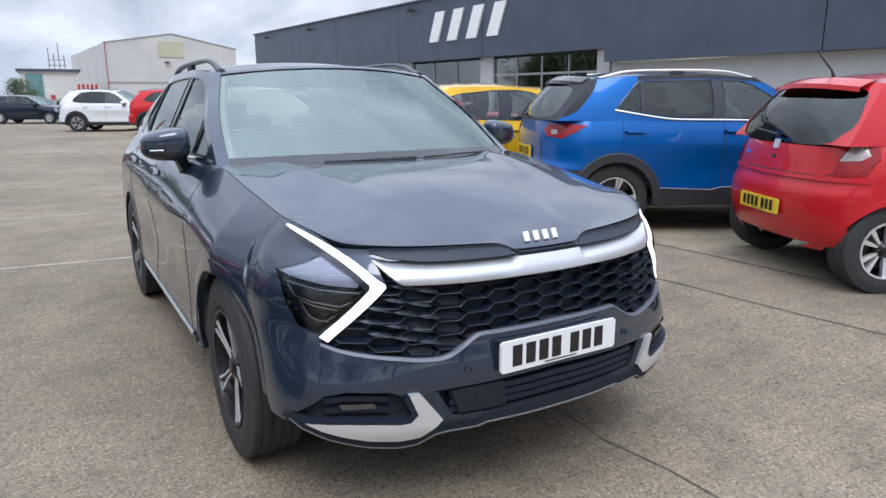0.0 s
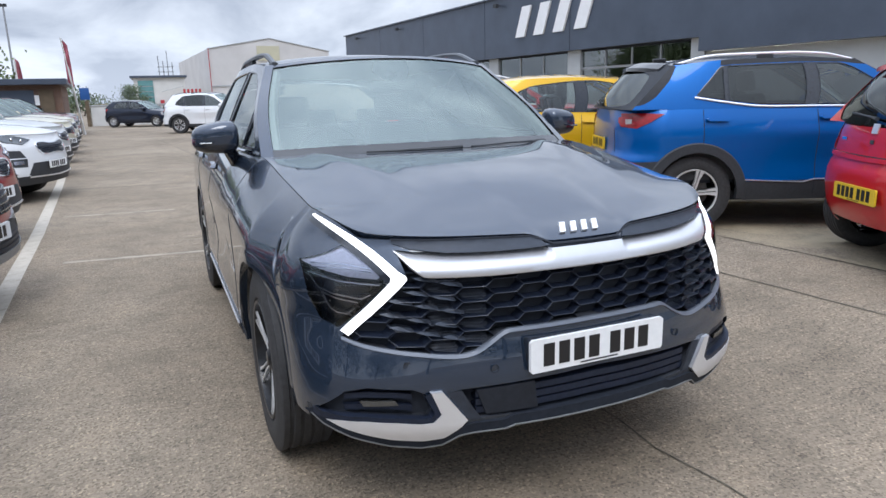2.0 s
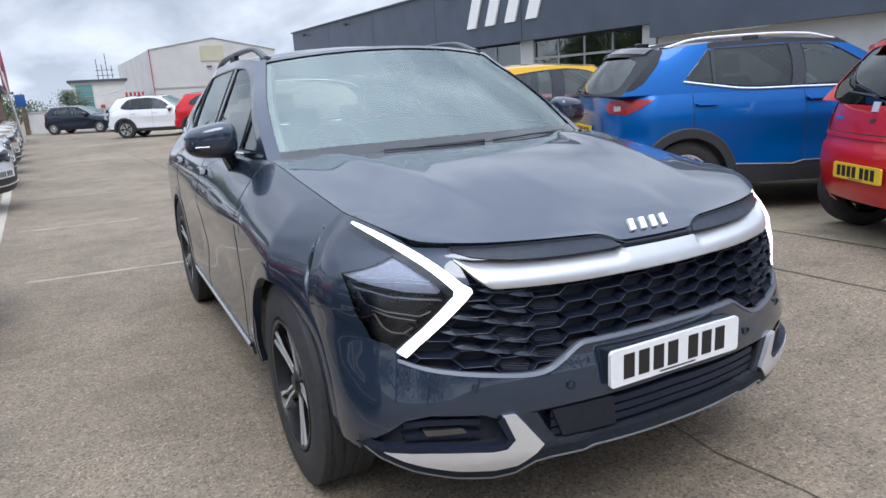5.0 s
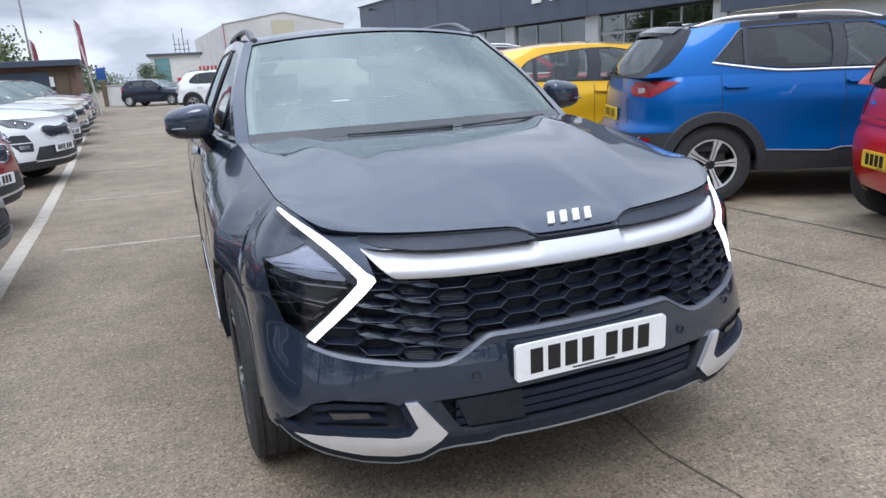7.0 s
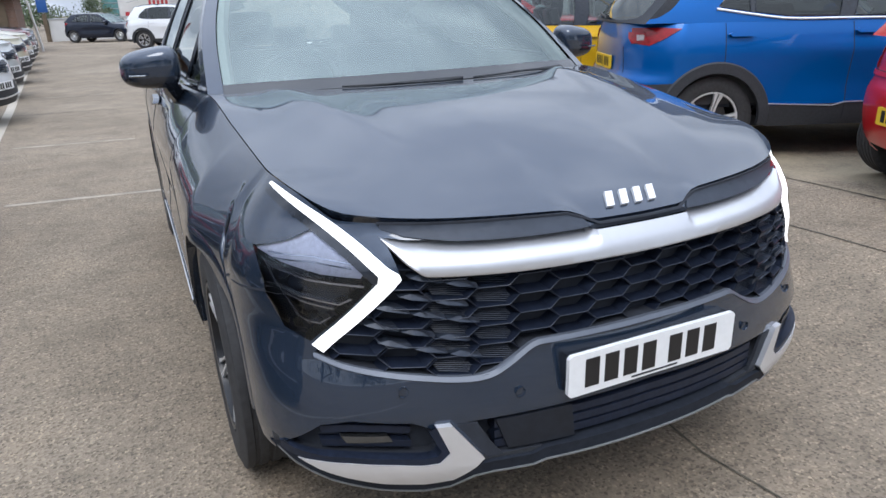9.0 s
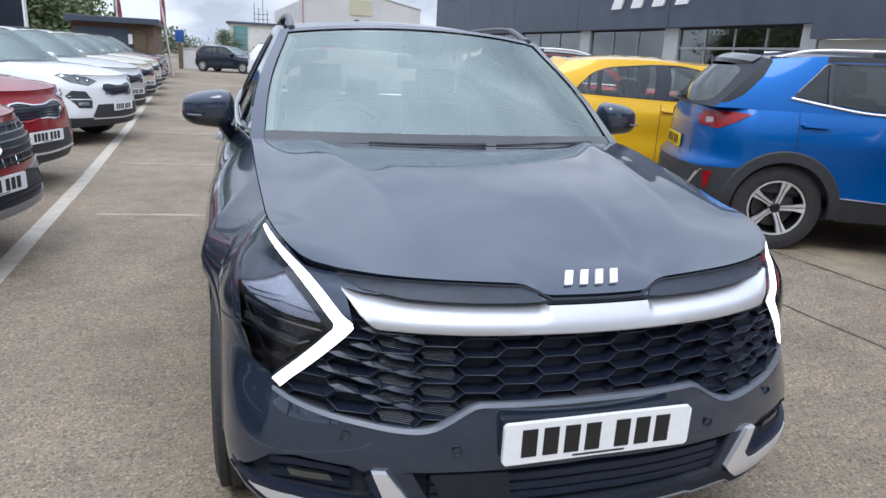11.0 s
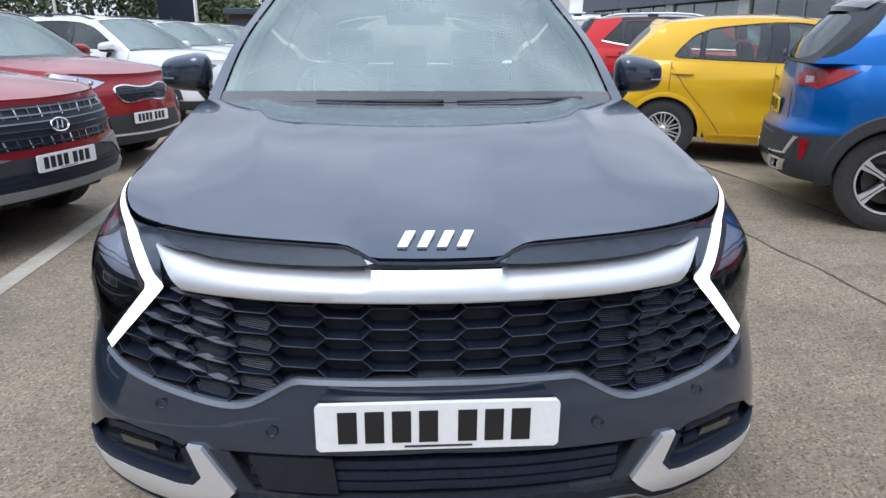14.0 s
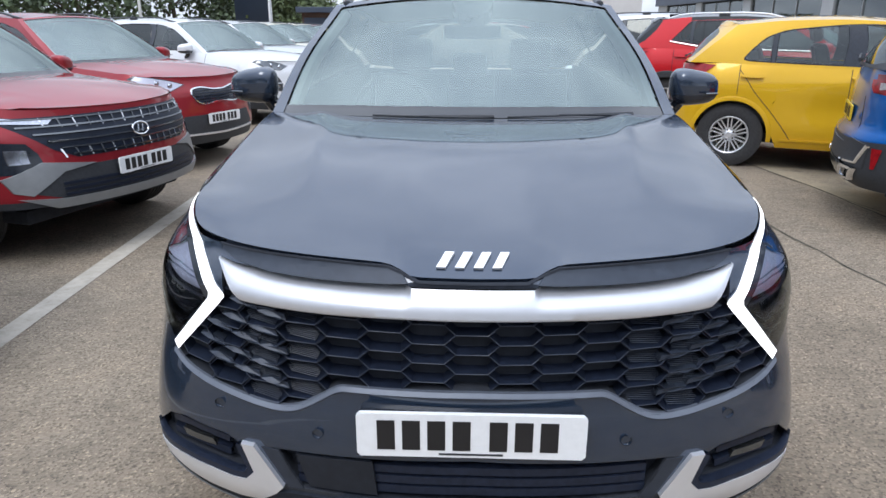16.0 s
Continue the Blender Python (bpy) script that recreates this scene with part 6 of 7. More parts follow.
def city_car(name, label, skin, m):
    """A tiny upright hatchback seen from its tail."""
    root = thing(name, label, "car", m, "cars parked along the showroom")
    sp = spec(3.557, 0.82, (0.66, 3.08), 0.30, 0.85, 0.98, 0.99, arch=0.335, sill=0.23)
    sp["tail"] = [(0.2, 0.12), (0.40, 0.02), (0.55, 0.0), (0.66, 0.01), (0.72, 0.04), (0.95, 0.09), (1.25, 0.18)]
    sh = Shape(**sp)
    cb = std_cabin(sh, 1.478, 0.86, (1.10, 1.72), (3.42, 3.12), 0.61, (3.45, 3.20, 0.99))
    tail = rounded([(0.13, -0.02), (0.87, -0.02), (0.985, 0.32), (0.95, 0.93), (0.05, 0.93), (0.015, 0.32)], 0.14)
    car_body(root, sh, cb, skin, "five", None, None, [(1.0, 2.30, CLEARG), (2.40, 3.2, PRIV)], doors=(1.08, 2.35, 2.36), tail_win=tail, tail_skin=skin, arch=skin)
    bk = sh.on_back
    for s in (1, -1):
        a = [(0.605, 0.785), (0.70, 0.79), (0.758, 0.80), (0.765, 0.90), (0.725, 1.01), (0.665, 1.04), (0.615, 0.92)]
        lm = part("tail_lamp", patch(a if s > 0 else flip(a), bk, 0.010, 0.02, 0.04), REDLENS, root)
        c = [(0.625, 0.885), (0.715, 0.895), (0.735, 0.925), (0.705, 0.985), (0.665, 1.02), (0.645, 0.97)]
        part("reversing_lamp", patch(c if s > 0 else flip(c), bk, 0.014, 0.01, 0.06), CLEARLENS, lm)
        am = [(0.62, 0.80), (0.74, 0.81), (0.750, 0.86), (0.628, 0.855)]
        part("indicator", patch(am if s > 0 else flip(am), bk, 0.014, 0.01, 0.06), REDLENS, lm)
    part("tailgate_gap", strip(dense([(-0.62, 0.90), (-0.60, 0.80), (-0.55, 0.775), (0.55, 0.775), (0.60, 0.80), (0.62, 0.90)], 0.03), 0.007, bk, 0.002, 0.004), VOID, root)
    part("bumper_step", strip(dense([(-0.78, 0.765), (0, 0.755), (0.78, 0.765)], 0.05), 0.03, bk, 0.016, 0.02), skin, root)
    plate(root, lambda a, b, off: Vector((-a, sh.back(0, 0.52) + 0.012 + off, 0.52 + b)), PLATEY)
    part("badge", patch([(-0.035, 0.93), (0.03, 0.93), (0.035, 0.995), (-0.03, 0.995)], bk, 0.012, 0.01, 0.1), SATIN, root)
    part("key_cap", patch([(-0.02, 0.86), (0.02, 0.86), (0.02, 0.885), (-0.02, 0.885)], bk, 0.008, 0.006, 0.1), MATTB, root)
    part("model_mark", patch([(0.36, 0.865), (0.46, 0.865), (0.46, 0.885), (0.36, 0.885)], bk, 0.006, 0.004, 0.1), CHROME, root)
    rear_common(root, sh, cb, skin)
    foot = cb.roof(0.004)(0.5, 0.93)
    part("aerial", tube([foot, foot + Vector((0, 0.02, 0.05)), foot + Vector((0, 0.16, 0.2))], [0.014, 0.008, 0.004], 6), MATTB, root)
    return root


def suv(name, label, skin, m, front=front_waisted, roof=1.635, wheels="five", hood=0.975, dark_foot=0.40, group="cars parked in the angled row", rail=GLOSSB, low=0.27):
    """A five-door sport utility seen from its nose."""
    root = thing(name, label, "car", m, group)
    sh = Shape(**spec(4.48, 0.928, (0.91, 3.58), 0.36, hood, 1.12, 1.13))
    cb = std_cabin(sh, roof, 1.14, (1.40, 2.10), None, 0.65)
    car_body(root, sh, cb, skin, wheels, None, None, None, dark_foot, MATTB, MATTB, rail, low=low)
    if front:
        front(root, sh, sh.on_front)
    rear_common(root, sh, cb, skin)
    bk = sh.on_back
    for s in (1, -1):
        a = [(4.16, 1.05), (4.44, 1.06), (4.44, 0.93), (4.25, 0.93)]
        lm = part("tail_lamp", patch(a[::-1] if s > 0 else a, sh.on_side(s), 0.008, 0.02, 0.05), REDLENS, root)
        rp = [(0.50, 1.03), (0.74, 1.04), (0.76, 0.93), (0.56, 0.93)]
        part("lamp_wrap", patch(rp if s > 0 else flip(rp), bk, 0.010, 0.02, 0.05), REDLENS, lm)
    return root


# the row along the showroom
BLUE_M = place(67, (-0.845, 3.41), (3.11, 2.94))
crossover("crossover_car", "bright blue crossover with black roof and dark cladding", BLUE, BLUE_M)
hatchback("hatchback_car", "yellow five-door hatchback with silver multi-spoke wheels", YELLOW, place(67, (-0.83, 3.34), (2.62, 5.62)))
city_car("city_car", "red tiny hatchback with dark rear window and aerial", RED, place(64.5, (-0.785, 3.08), (3.262, 0.54)))
crossover("crossover_car", "red crossover with black roof parked behind the yellow hatchback", RED, place(67, (-0.845, 3.41), (2.66, 8.5)))
suv("suv_car", "white suv parked beyond the red crossover", WHITE, place(67, (-0.9, 3.58), (2.3, 11.4)), None, group="cars parked along the showroom")
suv("suv_car", "large white suv with dark windows parked far off", WHITE, place(64, (-0.9, 3.58), (-0.50, 29.8)), None, 1.70, group="cars parked along the showroom")
suv("suv_car", "red suv parked beside the large white one", RED, place(64, (-0.9, 3.58), (1.75, 26.0)), None, group="cars parked along the showroom")
suv("suv_car", "black suv parked beside the red one far off", BLACKP, place(64, (-0.9, 3.58), (2.3, 23.4)), None, group="cars parked along the showroom")
hatchback("hatchback_car", "dark blue hatchback parked across the end of the yard", NAVY, place(60, (-0.83, 3.41), (-3.7, 40.7)))

# the angled row on the other side of the line
suv("suv_car", "black suv at the near end of the angled row", BLACKP, place(75, (0, 0), (-2.30, 0.80)))
suv("suv_car", "deep red suv with a jewelled dark grille and silver bumper edge", CRIMSON, place(75, (0, 0), (-2.36, 3.33)), front_cross_bars, 1.65, dark_foot=0.43, low=0.385)
row = [(-2.82, 6.13, CRIMSON, "deep red suv with chrome-framed grille"), (-2.75, 9.9, WHITE, "white suv with chrome-framed grille"), (-3.05, 13.3, SILVERW, "pale silver suv in the angled row"), (-3.25, 16.5, CREAM, "cream suv in the angled row"), (-3.5, 19.7, CREAM, "cream suv further down the angled row"), (-3.75, 22.9, MAROON, "maroon suv near the brick hut"), (-4.1, 26.6, BLACKP, "black suv at the end of the angled row")]
for x, y, skin, label in row:
    suv("suv_car", label, skin, place(72, (0, 0), (x, y)), (lambda r, h, f: front_waisted(r, h, f, LAVEN)) if skin is CRIMSON else front_waisted)

# ---- showroom ----
FASCIA = simple("dark blue-grey cladding panel", (0.074, 0.093, 0.130), 0.42, 0.3, 0.12, 0.8, 0.05)
PALEWALL = simple("pale grey cladding", (0.42, 0.44, 0.46), 0.5, 0.1, 0.06, 1.2, 0.05)
SIGNW = simple("white sign face", (0.80, 0.81, 0.83), 0.4, 0, 0.03, 6)
FRAMEM = simple("grey window frame", (0.30, 0.31, 0.33), 0.4, 0.3, 0.06, 8)
SHOPGLASS = glass_mat("showroom glass", (0.62, 0.68, 0.69), 2.5, (0.95, 1.0, 1.0))
FLOORT = simple("showroom floor tiles", (0.35, 0.35, 0.34), 0.25, 0, 0.08, 1.5)
INWALL = simple("showroom back wall", (0.58, 0.58, 0.57), 0.7, 0, 0.06, 1.0)
STRIPL = glow("ceiling strip lamp", (1.0, 1.0, 0.97), 60.0)
GREYSH = simple("weathered pale cladding", (0.52, 0.51, 0.51), 0.6, 0.0, 0.10, 0.25, 0.04)
GREYSD = simple("weathered roof sheet", (0.33, 0.35, 0.37), 0.6, 0.1, 0.10, 0.3)
YELSH = simple("yellowed panel", (0.46, 0.44, 0.33), 0.7, 0, 0.06, 0.5)
REDPAN = simple("red painted panel", (0.38, 0.03, 0.04), 0.6, 0, 0.12, 2)
TEAL = simple("teal glazing", (0.10, 0.26, 0.27), 0.12, 0.1, 0.2, 0.6, coat=1.0)
WHITEW = simple("white rendered wall", (0.60, 0.60, 0.59), 0.85, 0, 0.08, 0.8, 0.1)
WOODP = simple("weathered timber", (0.12, 0.09, 0.06), 0.85, 0, 0.25, 3, 0.3)
POLEW = simple("white coated pole", (0.62, 0.62, 0.60), 0.45, 0.1, 0.08, 3)
FLAGR = simple("faded maroon flag cloth", (0.32, 0.09, 0.12), 0.9, 0, 0.45, 2.2)
SIGNB = simple("blue sign face", (0.02, 0.09, 0.30), 0.4, 0, 0.08, 3)
TOTEM = simple("midnight blue totem face", (0.012, 0.02, 0.035), 0.3, 0.1, 0.1, 2)

# local axes: x away from the yard, y along the front towards the viewer
SHOW = Matrix.Translation((17.52, 34.68, 0)) @ Matrix(((0.9958, 0.0919, 0, 0), (0.0919, -0.9958, 0, 0), (0, 0, 1, 0), (0, 0, 0, 1)))
shop = thing("showroom", "long low car showroom with dark fascia over glazed front", "building", SHOW)


def shop_part(name, lo, hi, mat, parent=None, label="", bevel=0.0):
    return part(name, box(lo, hi, None, bevel), mat, parent or shop, label, smooth=False)


def slab(s0, s1, x0, x1, z0, z1):
    return (x0, s0, z0), (x1, s1, z1)


# s runs from -25 (far end) to 48 (near)
edges = [-24.9, -17.0, -9.2, -1.0, 7.0, 15.1]
for a, b in zip(edges, edges[1:]):
    shop_part("fascia_panel", *slab(a + 0.02, b - 0.02, -0.35, 0.0, 3.3, 6.55), FASCIA)
for a, b in zip([15.1, 23.8, 32.0, 40.0], [23.8, 32.0, 40.0, 48.0]):
    shop_part("fascia_panel", *slab(a + 0.02, b - 0.02, -0.45, 0.0, 2.75, 6.55), FASCIA)
shop_part("fascia_soffit", *slab(-24.9, 48.0, 0.0, 0.3, 3.2, 6.5), VOID)
shop_part("roof_edge", *slab(-25.0, 48.1, -0.5, 0.4, 6.55, 6.63), FASCIA)
shop_part("pale_wall", *slab(15.15, 48.0, 0.0, 0.3, 0.0, 2.74), PALEWALL)
shop_part("roof", *slab(-25.0, 48.0, 0.4, 22.0, 6.3, 6.5), GREYSD)
shop_part("end_wall", *slab(-25.0, -24.9, 0.0, 22.0, 0.0, 6.3), PALEWALL)
shop_part("back_wall", *slab(-24.9, 48.0, 9.0, 9.2, 0.0, 6.3), INWALL)
shop_part("showroom_floor", *slab(-24.9, 15.1, 0.3, 9.0, 0.0, 0.03), FLOORT)
shop_part("showroom_ceiling", *slab(-24.9, 15.1, 0.3, 9.0, 3.5, 3.6), LINING)
for k in range(9):
    for x in (2.0, 4.5, 7.0):
        shop_part("strip_lamp", *slab(-22 + k * 4.2, -20.6 + k * 4.2, x, x + 0.3, 3.42, 3.49), STRIPL)
bays = [(-23.0, -17.0), (-16.0, -9.6), (-8.6, -1.0), (0.0, 6.5)]
piers = [(-24.9, -23.0), (-17.0, -16.0), (-9.6, -8.6), (-1.0, 0.0), (6.5, 7.5), (14.4, 15.1)]
for a, b in piers:
    shop_part("pier", *slab(a, b, -0.06, 0.3, 0.0, 3.3), PALEWALL, None, "", 0.01)
for a, b in bays + [(7.5, 14.4)]:
    w = shop_part("shop_window", *slab(a, b, 0.06, 0.14, 0.0, 0.12), FRAMEM)
    door = (a, b) == (7.5, 14.4)
    n = 4 if door else 3
    shop_part("window_head", *slab(a, b, 0.04, 0.14, 3.2, 3.3), FRAMEM, w)
    if door:
        shop_part("transom", *slab(a, b, 0.03, 0.15, 2.36, 2.46), FRAMEM, w)
    for k in range(n + 1):
        y = a + (b - a) * k / n
        shop_part("mullion", *slab(max(a, y - 0.035), min(b, y + 0.035), 0.03, 0.15, 0.12, 3.2), FRAMEM, w)
    for k in range(n):
        y0, y1 = a + (b - a) * k / n + 0.035, a + (b - a) * (k + 1) / n - 0.035
        shop_part("pane", *slab(y0, y1, 0.08, 0.10, 0.12, 3.2), SHOPGLASS, w)
for y in (-21.4, -13.0, 0.7, 20.0, 30.0):
    f = shop_part("flood_lamp", (-0.75, y - 0.16, 6.02), (-0.55, y + 0.16, 6.22), MATTB, None, "", 0.02)
    shop_part("lamp_arm", (-0.58, y - 0.03, 6.10), (-0.34, y + 0.03, 6.16), MATTB, f)
POSTER = simple("teal and cream poster", (0.25, 0.45, 0.42), 0.6, 0, 0.5, 1.3)
TANW = simple("tan display wall", (0.40, 0.33, 0.20), 0.7, 0, 0.3, 0.8)
for a, b, z0, z1, m_ in ((-3.2, -1.2, 2.2, 3.1, POSTER), (-16.0, -15.2, 0.4, 3.1, REDPAN), (-12.0, -11.3, 0.6, 3.0, REDPAN), (-21.0, -19.6, 0.5, 2.9, POSTER), (2.0, 4.6, 0.1, 2.9, TANW), (-8.0, -4.4, 0.1, 2.9, TANW), (-14.8, -12.6, 0.1, 2.6, TANW), (9.0, 11.0, 0.2, 2.4, TANW)):
    shop_part("display_board", *slab(a, b, 0.9, 0.96, z0, z1), m_)
slant_mark(shop, "sign_stroke", lambda a, b, off: Vector((-0.36 - off, 5.62 + a, 5.05 + b)), 7.0, 1.55, SIGNW, 0.08, 0.1)

# ---- far buildings, wall, hut ----
ware = thing("warehouse", "large pale metal-clad warehouse with a low gable", "building")


def prism(x0, x1, xm, y0, y1, shear, ze, zr):
    bm = bmesh.new()
    P = [(x0, 0), (x1, 0), (x1, ze * 0.95), (xm, zr), (x0, ze)]
    A = [bm.verts.new((x, y0, z)) for x, z in P]
    B = [bm.verts.new((x + shear, y1, z)) for x, z in P]
    bm.faces.new(A)
    bm.faces.new(B[::-1])
    for i in range(5):
        j = (i + 1) % 5
        bm.faces.new((A[i], B[i], B[j], A[j]))
    return bm


part("gable_wall", prism(6.45, 24.8, 15.6, 108, 150, -2.9, 8.8, 10.3), GREYSH, ware, smooth=False)
for k in range(24):
    x = 6.9 + k * 0.76
    part("cladding_rib", box((x - 0.02, 107.97, 3.4), (x + 0.02, 108.0, 8.6)), GREYSH, ware, smooth=False)
part("cladding_band", box((6.45, 107.88, 3.25), (24.8, 107.99, 3.42)), GREYSD, ware, smooth=False)
part("down_pipe", tube([(6.5, 107.8, 8.8), (6.5, 107.8, 0.2)], 0.055, 8), REDPAN, ware)
part("rooflight_panel", box((13.6, 107.86, 7.0), (17.0, 107.98, 9.2)), YELSH, ware, smooth=False)
part("ridge_cap", tube([(6.35, 107.95, 8.82), (15.6, 107.95, 10.34), (24.9, 107.95, 8.4)], 0.10, 6), GREYSD, ware)
part("wall_lamp", box((14.3, 107.6, 6.1), (15.0, 107.9, 6.3), None, 0.03), MATTB, ware)
yard_wall = thing("striped_panels", "row of red painted panels before the warehouse", "panels")
for k in range(5):
    x = 1.15 + k * 0.36
    part("panel", box((x, 70, 0.0), (x + 0.22, 70.1, 2.45), None, 0.01), REDPAN, yard_wall, smooth=False)
    part("post", box((x + 0.23, 70.02, 0.0), (x + 0.34, 70.1, 2.3)), POLEW, yard_wall, smooth=False)
tower = thing("office_block", "white two-storey office block with teal corner glazing and roof masts", "building")
part("wall", box((-4.0, 100, 0), (2.4, 112, 4.45)), WHITEW, tower, smooth=False)
part("roof", box((-4.4, 99.6, 4.45), (2.8, 112.4, 4.75), None, 0.03), FASCIA, tower, smooth=False)
wn_ = part("corner_window", box((-3.5, 99.9, 0.6), (-1.6, 100.02, 4.1)), TEAL, tower, smooth=False)
for z in (1.2, 1.9, 2.6, 3.3):
    part("glazing_bar", box((-3.55, 99.84, z), (-1.55, 99.92, z + 0.08)), FRAMEM, wn_, smooth=False)
part("ramp_rail", tube([(-0.6, 99.5, 2.6), (2.3, 99.5, 3.3)], 0.05, 6), FRAMEM, tower)
for x, h in ((-0.6, 7.6), (0.0, 6.9), (0.6, 8.3), (1.2, 6.7)):
    part("mast", tube([(x, 105, 4.7), (x, 105, h)], 0.05, 6), MATTB, tower)
for z in (5.4, 6.1):
    part("mast_rail", tube([(-0.8, 105, z), (1.4, 105, z)], 0.04, 6), MATTB, tower)
part("red_box", box((-0.9, 99.6, 0.9), (-0.4, 99.95, 1.5)), REDPAN, tower, smooth=False)

bw = thing("boundary_wall", "low white boundary wall with a dark mark", "wall", kind="structure")
part("wall_face", box((-5.0, 44.0, 0), (14.0, 44.2, 1.18), None, 0.01), WHITEW, bw, smooth=False)
part("wall_cap", box((-5.05, 43.96, 1.18), (14.0, 44.24, 1.24), None, 0.01), PALEWALL, bw, smooth=False)
slant_mark(bw, "mark_stroke", lambda a, b, off: Vector((-0.75 + a, 43.99 - off, 0.98 + b)), 1.5, 0.26, MATTB, 0.01, 0.02)
part("timber_post", box((-5.25, 43.8, 0), (-5.05, 44.3, 1.5), None, 0.02), WOODP, bw, smooth=False)


def bricks():
    m, n, l, b = node_mat("brown brickwork")
    tc = n.new("ShaderNodeTexCoord")
    bt = n.new("ShaderNodeTexBrick")
    bt.inputs["Scale"].default_value = 4.4
    bt.inputs["Color1"].default_value = (0.13, 0.075, 0.055, 1)
    bt.inputs["Color2"].default_value = (0.18, 0.10, 0.07, 1)
    bt.inputs["Mortar"].default_value = (0.26, 0.24, 0.21, 1)
    bt.inputs["Mortar Size"].default_value = 0.012
    mp = n.new("ShaderNodeMapping")
    mp.inputs["Rotation"].default_value = (radians(90), 0, 0)
    l.new(tc.outputs["Object"], mp.inputs["Vector"])
    l.new(mp.outputs["Vector"], bt.inputs["Vector"])
    l.new(bt.outputs["Color"], b.inputs["Base Color"])
    b.inputs["Roughness"].default_value = 0.9
    return m


BRICK = bricks()
hut = thing("brick_hut", "low brick hut with flat dark roof and grey panelled front", "hut", pose(0, 0, 0, 0, 0, 4))
part("wall", box((-5.85, 31.0, 0), (-2.75, 37.0, 2.16)), BRICK, hut, smooth=False)
part("roof", box((-6.05, 30.6, 2.16), (-2.5, 37.4, 2.40), None, 0.02), FASCIA, hut, smooth=False)
part("front_panel", box((-5.75, 30.94, 0.1), (-3.75, 31.0, 1.95)), FASCIA, hut, smooth=False)
d_ = part("door", box((-3.55, 30.92, 0), (-3.05, 30.99, 1.95)), WOODP, hut, smooth=False)
part("notice", box((-3.74, 30.9, 1.35), (-3.58, 30.95, 1.75)), SIGNW, hut, smooth=False)


def flagpole(x, y, h, flag_h, mat, label, lean=0.0):
    r = thing("flagpole", label, "flagpole", pose(x, y, 0), "flagpoles by the entrance")
    part("pole", tube([(0, 0, 0), (lean * 0.5, 0, h * 0.5), (lean, 0, h)], [0.05, 0.045, 0.03], 8), POLEW, r)

    def cloth(u, v):
        return Vector((lean + 0.04 + 0.19 * u + 0.05 * v * u, 0.10 * math.sin(5 * u + 6 * v) * u, h - 0.05 - flag_h * v - 0.25 * u))
    part("flag", grid(cloth, 10, 24), mat, r)
    return r


flagpole(-4.42, 32.5, 4.15, 1.8, FLAGR, "white leaning pole with a long red banner flag", -0.42)
flagpole(-8.2, 42.0, 3.9, 1.4, FLAGR, "white pole with a red banner behind the hut")
lp = thing("street_lamp", "slim grey lamp post with twin heads", "lamp post", pose(-8.8, 45, 0))
part("pole", tube([(0, 0, 0), (0, 0, 6.9)], [0.07, 0.045], 8), FRAMEM, lp)
for s in (1, -1):
    part("lamp_head", box((-0.1 if s < 0 else 0.02, -0.12, 6.85), (0.18 * s if s > 0 else -0.02, 0.12, 7.0)) if s > 0 else box((-0.2, -0.12, 6.85), (-0.02, 0.12, 7.0)), MATTB, lp, smooth=False)
lp2 = thing("street_lamp", "slim pale lamp post beyond the angled row", "lamp post", pose(-20.1, 40, 0))
part("pole", tube([(0, 0, 0), (0, 0, 8.0)], [0.10, 0.07], 8), POLEW, lp2)
part("lamp_head", box((-0.15, -0.6, 7.9), (0.15, 0.1, 8.05), None, 0.03), MATTB, lp2)
tt = thing("totem_sign", "tall midnight blue totem sign beyond the angled row", "sign", pose(-13.3, 40, 0))
part("panel", box((-1.0, -0.2, 0), (1.0, 0.2, 5.6), None, 0.03), TOTEM, tt)
part("side_strip", box((1.01, -0.22, 0), (1.10, 0.22, 5.62), None, 0.01), SIGNW, tt)
bs = thing("road_sign", "small blue road sign on a post", "sign", pose(-5.9, 52, 0))
part("post", tube([(0, 0, 0), (0, 0, 2.3)], 0.04, 6), FRAMEM, bs)
part("sign_face", box((-0.3, -0.06, 1.6), (0.3, -0.02, 2.4), None, 0.02), SIGNB, bs)

# ---- trees ----


def leaf_mat(name, c):
    m, n, l, b = node_mat(name)
    oi = n.new("ShaderNodeNewGeometry")
    l.new(ramp(n, l, oi.outputs["Random Per Island"], [(0.0, tuple(k * 0.55 for k in c)), (0.6, c), (1.0, tuple(k * 1.5 for k in c))]), b.inputs["Base Color"])
    b.inputs["Roughness"].default_value = 0.6
    return m


LEAF = leaf_mat("mid green leaves", (0.085, 0.115, 0.042))
LEAFD = leaf_mat("dark green leaves", (0.070, 0.100, 0.045))
BARK = simple("grey brown bark", (0.10, 0.08, 0.06), 0.9, 0, 0.3, 12, 0.5)


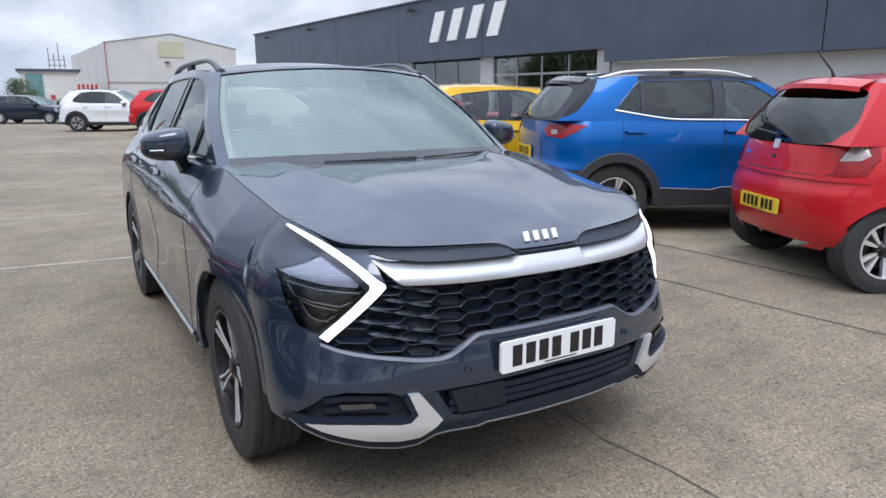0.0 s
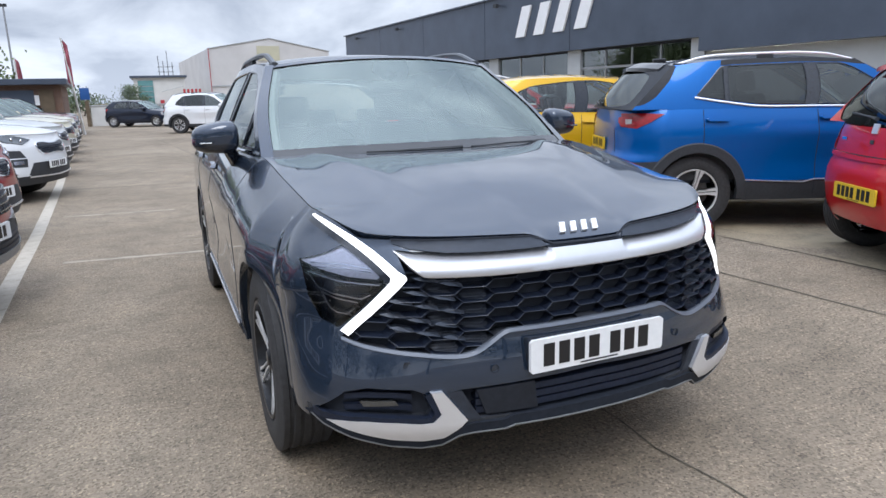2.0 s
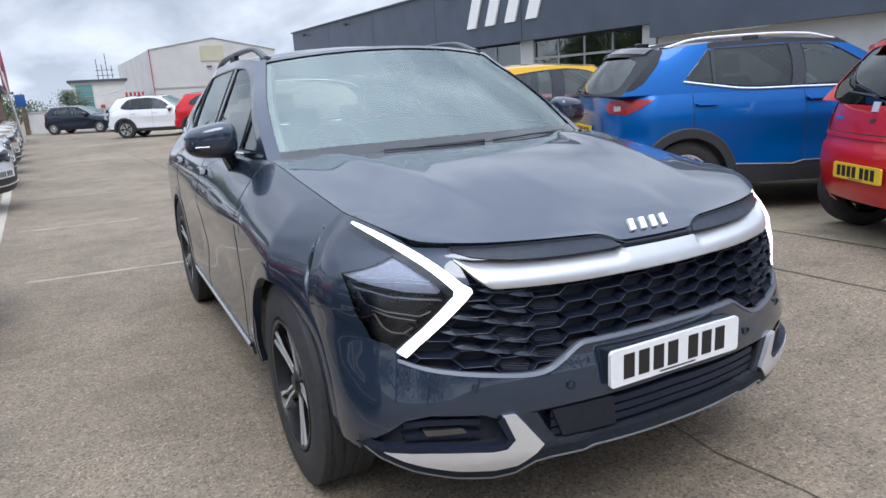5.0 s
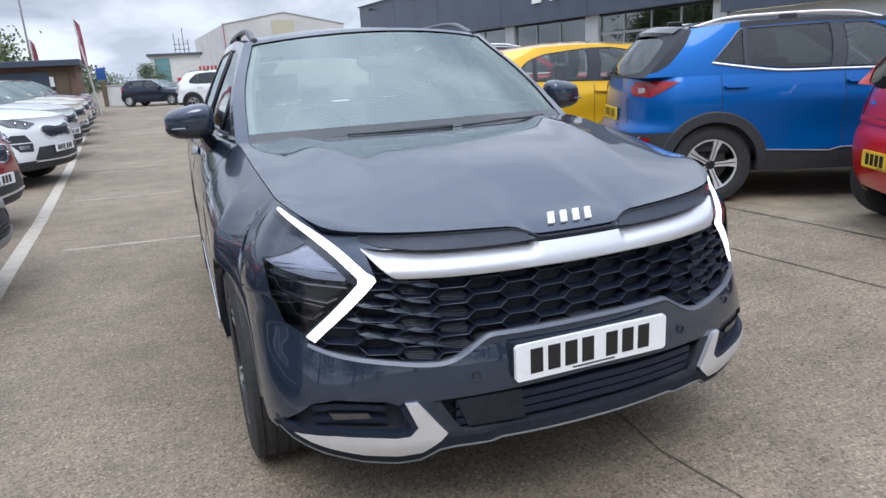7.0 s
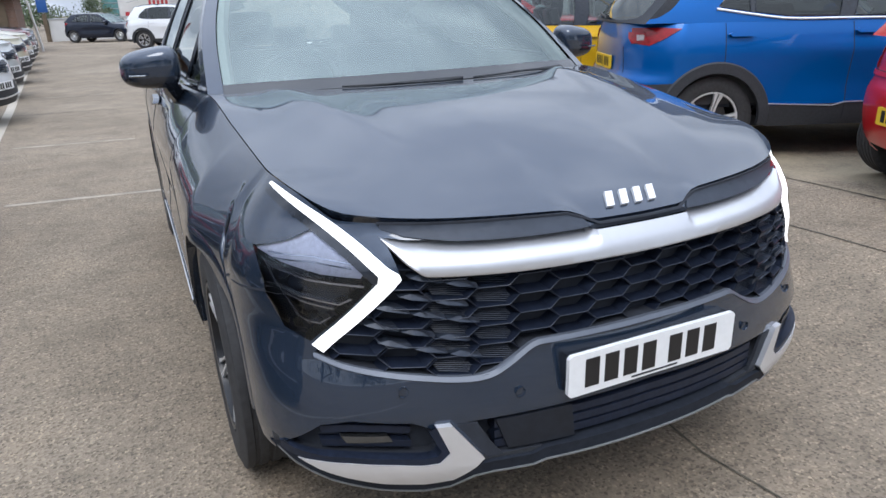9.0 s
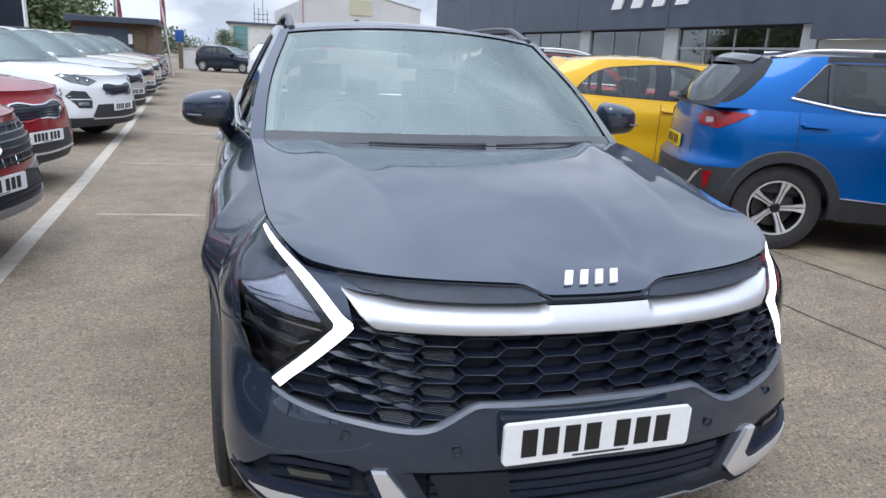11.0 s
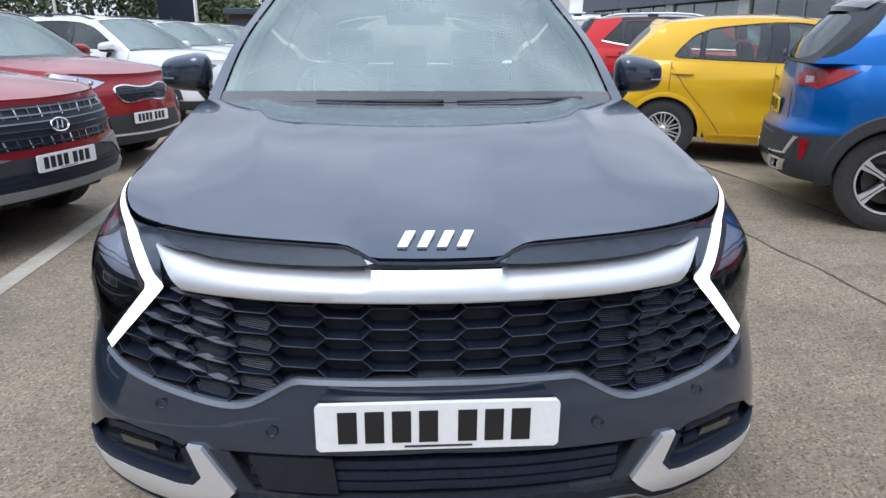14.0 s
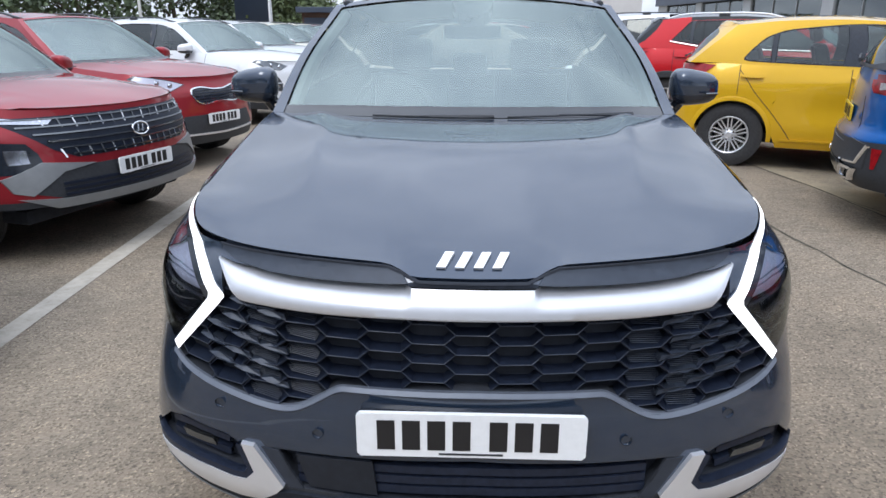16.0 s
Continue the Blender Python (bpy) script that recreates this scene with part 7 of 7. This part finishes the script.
def tree(x, y, h, w, mat, seed, label, leaves=2600, low=0.25):
    rnd = random.Random(seed)
    r = thing("tree", label, "tree", pose(x, y, 0))
    part("trunk", tube([(0, 0, 0), (0.05 * w, 0, h * 0.3), (0, 0.03 * w, h * 0.62), (0.02, 0, h * 0.85)], [0.035 * h, 0.026 * h, 0.015 * h, 0.006 * h], 8), BARK, r)
    tips = []
    for k in range(11):
        a = rnd.uniform(0, 6.28)
        z = h * rnd.uniform(low + 0.05, 0.75)
        reach = w * 0.5 * rnd.uniform(0.55, 1.0) * (1.15 - 0.55 * z / h)
        tip = Vector((reach * math.cos(a), reach * math.sin(a), z + h * rnd.uniform(0.08, 0.24)))
        part("limb", tube([(0, 0, z * 0.85), tip * 0.5 + Vector((0, 0, z * 0.45)), tip], [0.013 * h, 0.008 * h, 0.003 * h], 5), BARK, r)
        tips.append(tip)
    tips += [Vector((0, 0, h * 0.88)), Vector((0.1 * w, 0, h * 0.75)), Vector((-0.12 * w, 0.05 * w, h * 0.7))]
    V, Fc = [], []
    for k in range(leaves):
        t = rnd.choice(tips)
        s = 0.17 * w
        p = t + Vector((rnd.gauss(0, s), rnd.gauss(0, s), rnd.gauss(0, s * 0.75)))
        if p.z < h * low or p.z > h * 1.02:
            continue
        d = rnd.uniform(0.5, 1.0) * 0.024 * w + 0.04
        u = Vector((rnd.gauss(0, 1), rnd.gauss(0, 1), rnd.gauss(0, 1))).normalized()
        v = u.orthogonal().normalized()
        b = len(V)
        V += [p - u * d, p + v * d * 0.6, p + u * d, p - v * d * 0.6]
        Fc.append((b, b + 1, b + 2, b + 3))
    me = bpy.data.meshes.new("crown")
    me.from_pydata([tuple(q) for q in V], [], Fc)
    me.materials.append(mat)
    c = new("crown", me)
    c.parent = r
    tagged(c, kind="stuff")
    return r


tree(-12.2, 45, 4.9, 5.4, LEAF, 3, "round leafy tree beyond the angled row", 7000, 0.1)
tree(-16.2, 53, 6.2, 6.5, LEAF, 4, "broad leafy tree behind the hut", 6500, 0.1)
tree(-16.5, 50, 6.5, 7.5, LEAFD, 5, "broad dark tree beyond the angled row", 4200, 0.1)
tree(-21.0, 46, 6.8, 7.5, LEAFD, 6, "dark leafy tree at the yard edge", 4200, 0.1)
tree(-26.5, 44, 6.8, 8.0, LEAFD, 7, "broad dark tree at the yard edge", 4200, 0.1)
tree(-32.0, 40, 7.0, 8.0, LEAFD, 8, "dense dark tree at the yard edge", 4200, 0.1)
tree(-3.6, 78, 3.1, 2.3, LEAFD, 9, "small round tree far down the road", 2600, 0.08)
tree(-8.6, 80, 2.3, 4.4, LEAFD, 10, "low spreading tree far down the road", 2000, 0.08)
tree(-12.0, 82, 3.2, 6.0, LEAFD, 11, "low bushy tree far down the road", 2000, 0.08)
tree(-8.4, 49, 2.2, 3.0, LEAF, 12, "leafy bush behind the brick hut", 1800, 0.05)
# unseen tall trees round the rest of the yard, added to darken reflections
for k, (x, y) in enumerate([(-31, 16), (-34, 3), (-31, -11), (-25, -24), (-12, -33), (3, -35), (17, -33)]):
    tree(x, y, 9.5 + 1.6 * (k % 3), 12.5, LEAFD, 20 + k, "tall dense tree out of view, added for reflections", 4200, 0.04)

# ---- joints in the concrete ----
for k, (pts, w) in enumerate([
    ([(0.40, 0.9), (0.45, 0.47), (0.43, 0.2), (0.48, -0.11), (0.52, -0.8), (0.55, -3.0), (0.6, -8.0)], 0.010),
    ([(2.02, 5.2), (2.19, 3.2), (2.28, 2.3), (2.33, 1.6), (2.38, 1.0), (2.43, 0.5), (2.47, 0.1), (2.62, -4.0)], 0.014),
    ([(2.70, 7.0), (2.86, 5.6), (3.03, 4.4), (3.13, 2.7), (3.20, 1.9), (3.26, 1.0), (3.42, -4.0)], 0.022),
    ([(2.92, 5.2), (3.10, 3.9), (3.45, 2.5)], 0.008),
    ([(-2.1, -2.0), (0.5, -2.1), (4.0, -2.3)], 0.016),
    ([(-3.4, 15.6), (-1.4, 15.3), (2.0, 15.0)], 0.03),
    ([(-3.0, 10.9), (-1.2, 10.7), (1.0, 10.5)], 0.02),
    ([(-0.3, 14.0), (-0.8, 20.0), (-1.6, 27.0)], 0.02),
]):
    floor_band("slab_joint", pts, w, SEAL, "dark worn joint between concrete slabs", "floor joint", 0.012, 0.003, k)
for k, (y, x0, x1) in enumerate([(4.93, -2.2, -0.95), (7.75, -2.5, -1.2), (13.2, -2.9, -1.4), (19.0, -3.3, -1.9), (24.0, -3.6, -2.2)]):
    floor_band("bay_mark", [(x0, y + 0.07), (x1, y - 0.05)], 0.06, FAINT, "faint worn bay line", "floor marking", 0.004, 0.003, 40 + k)
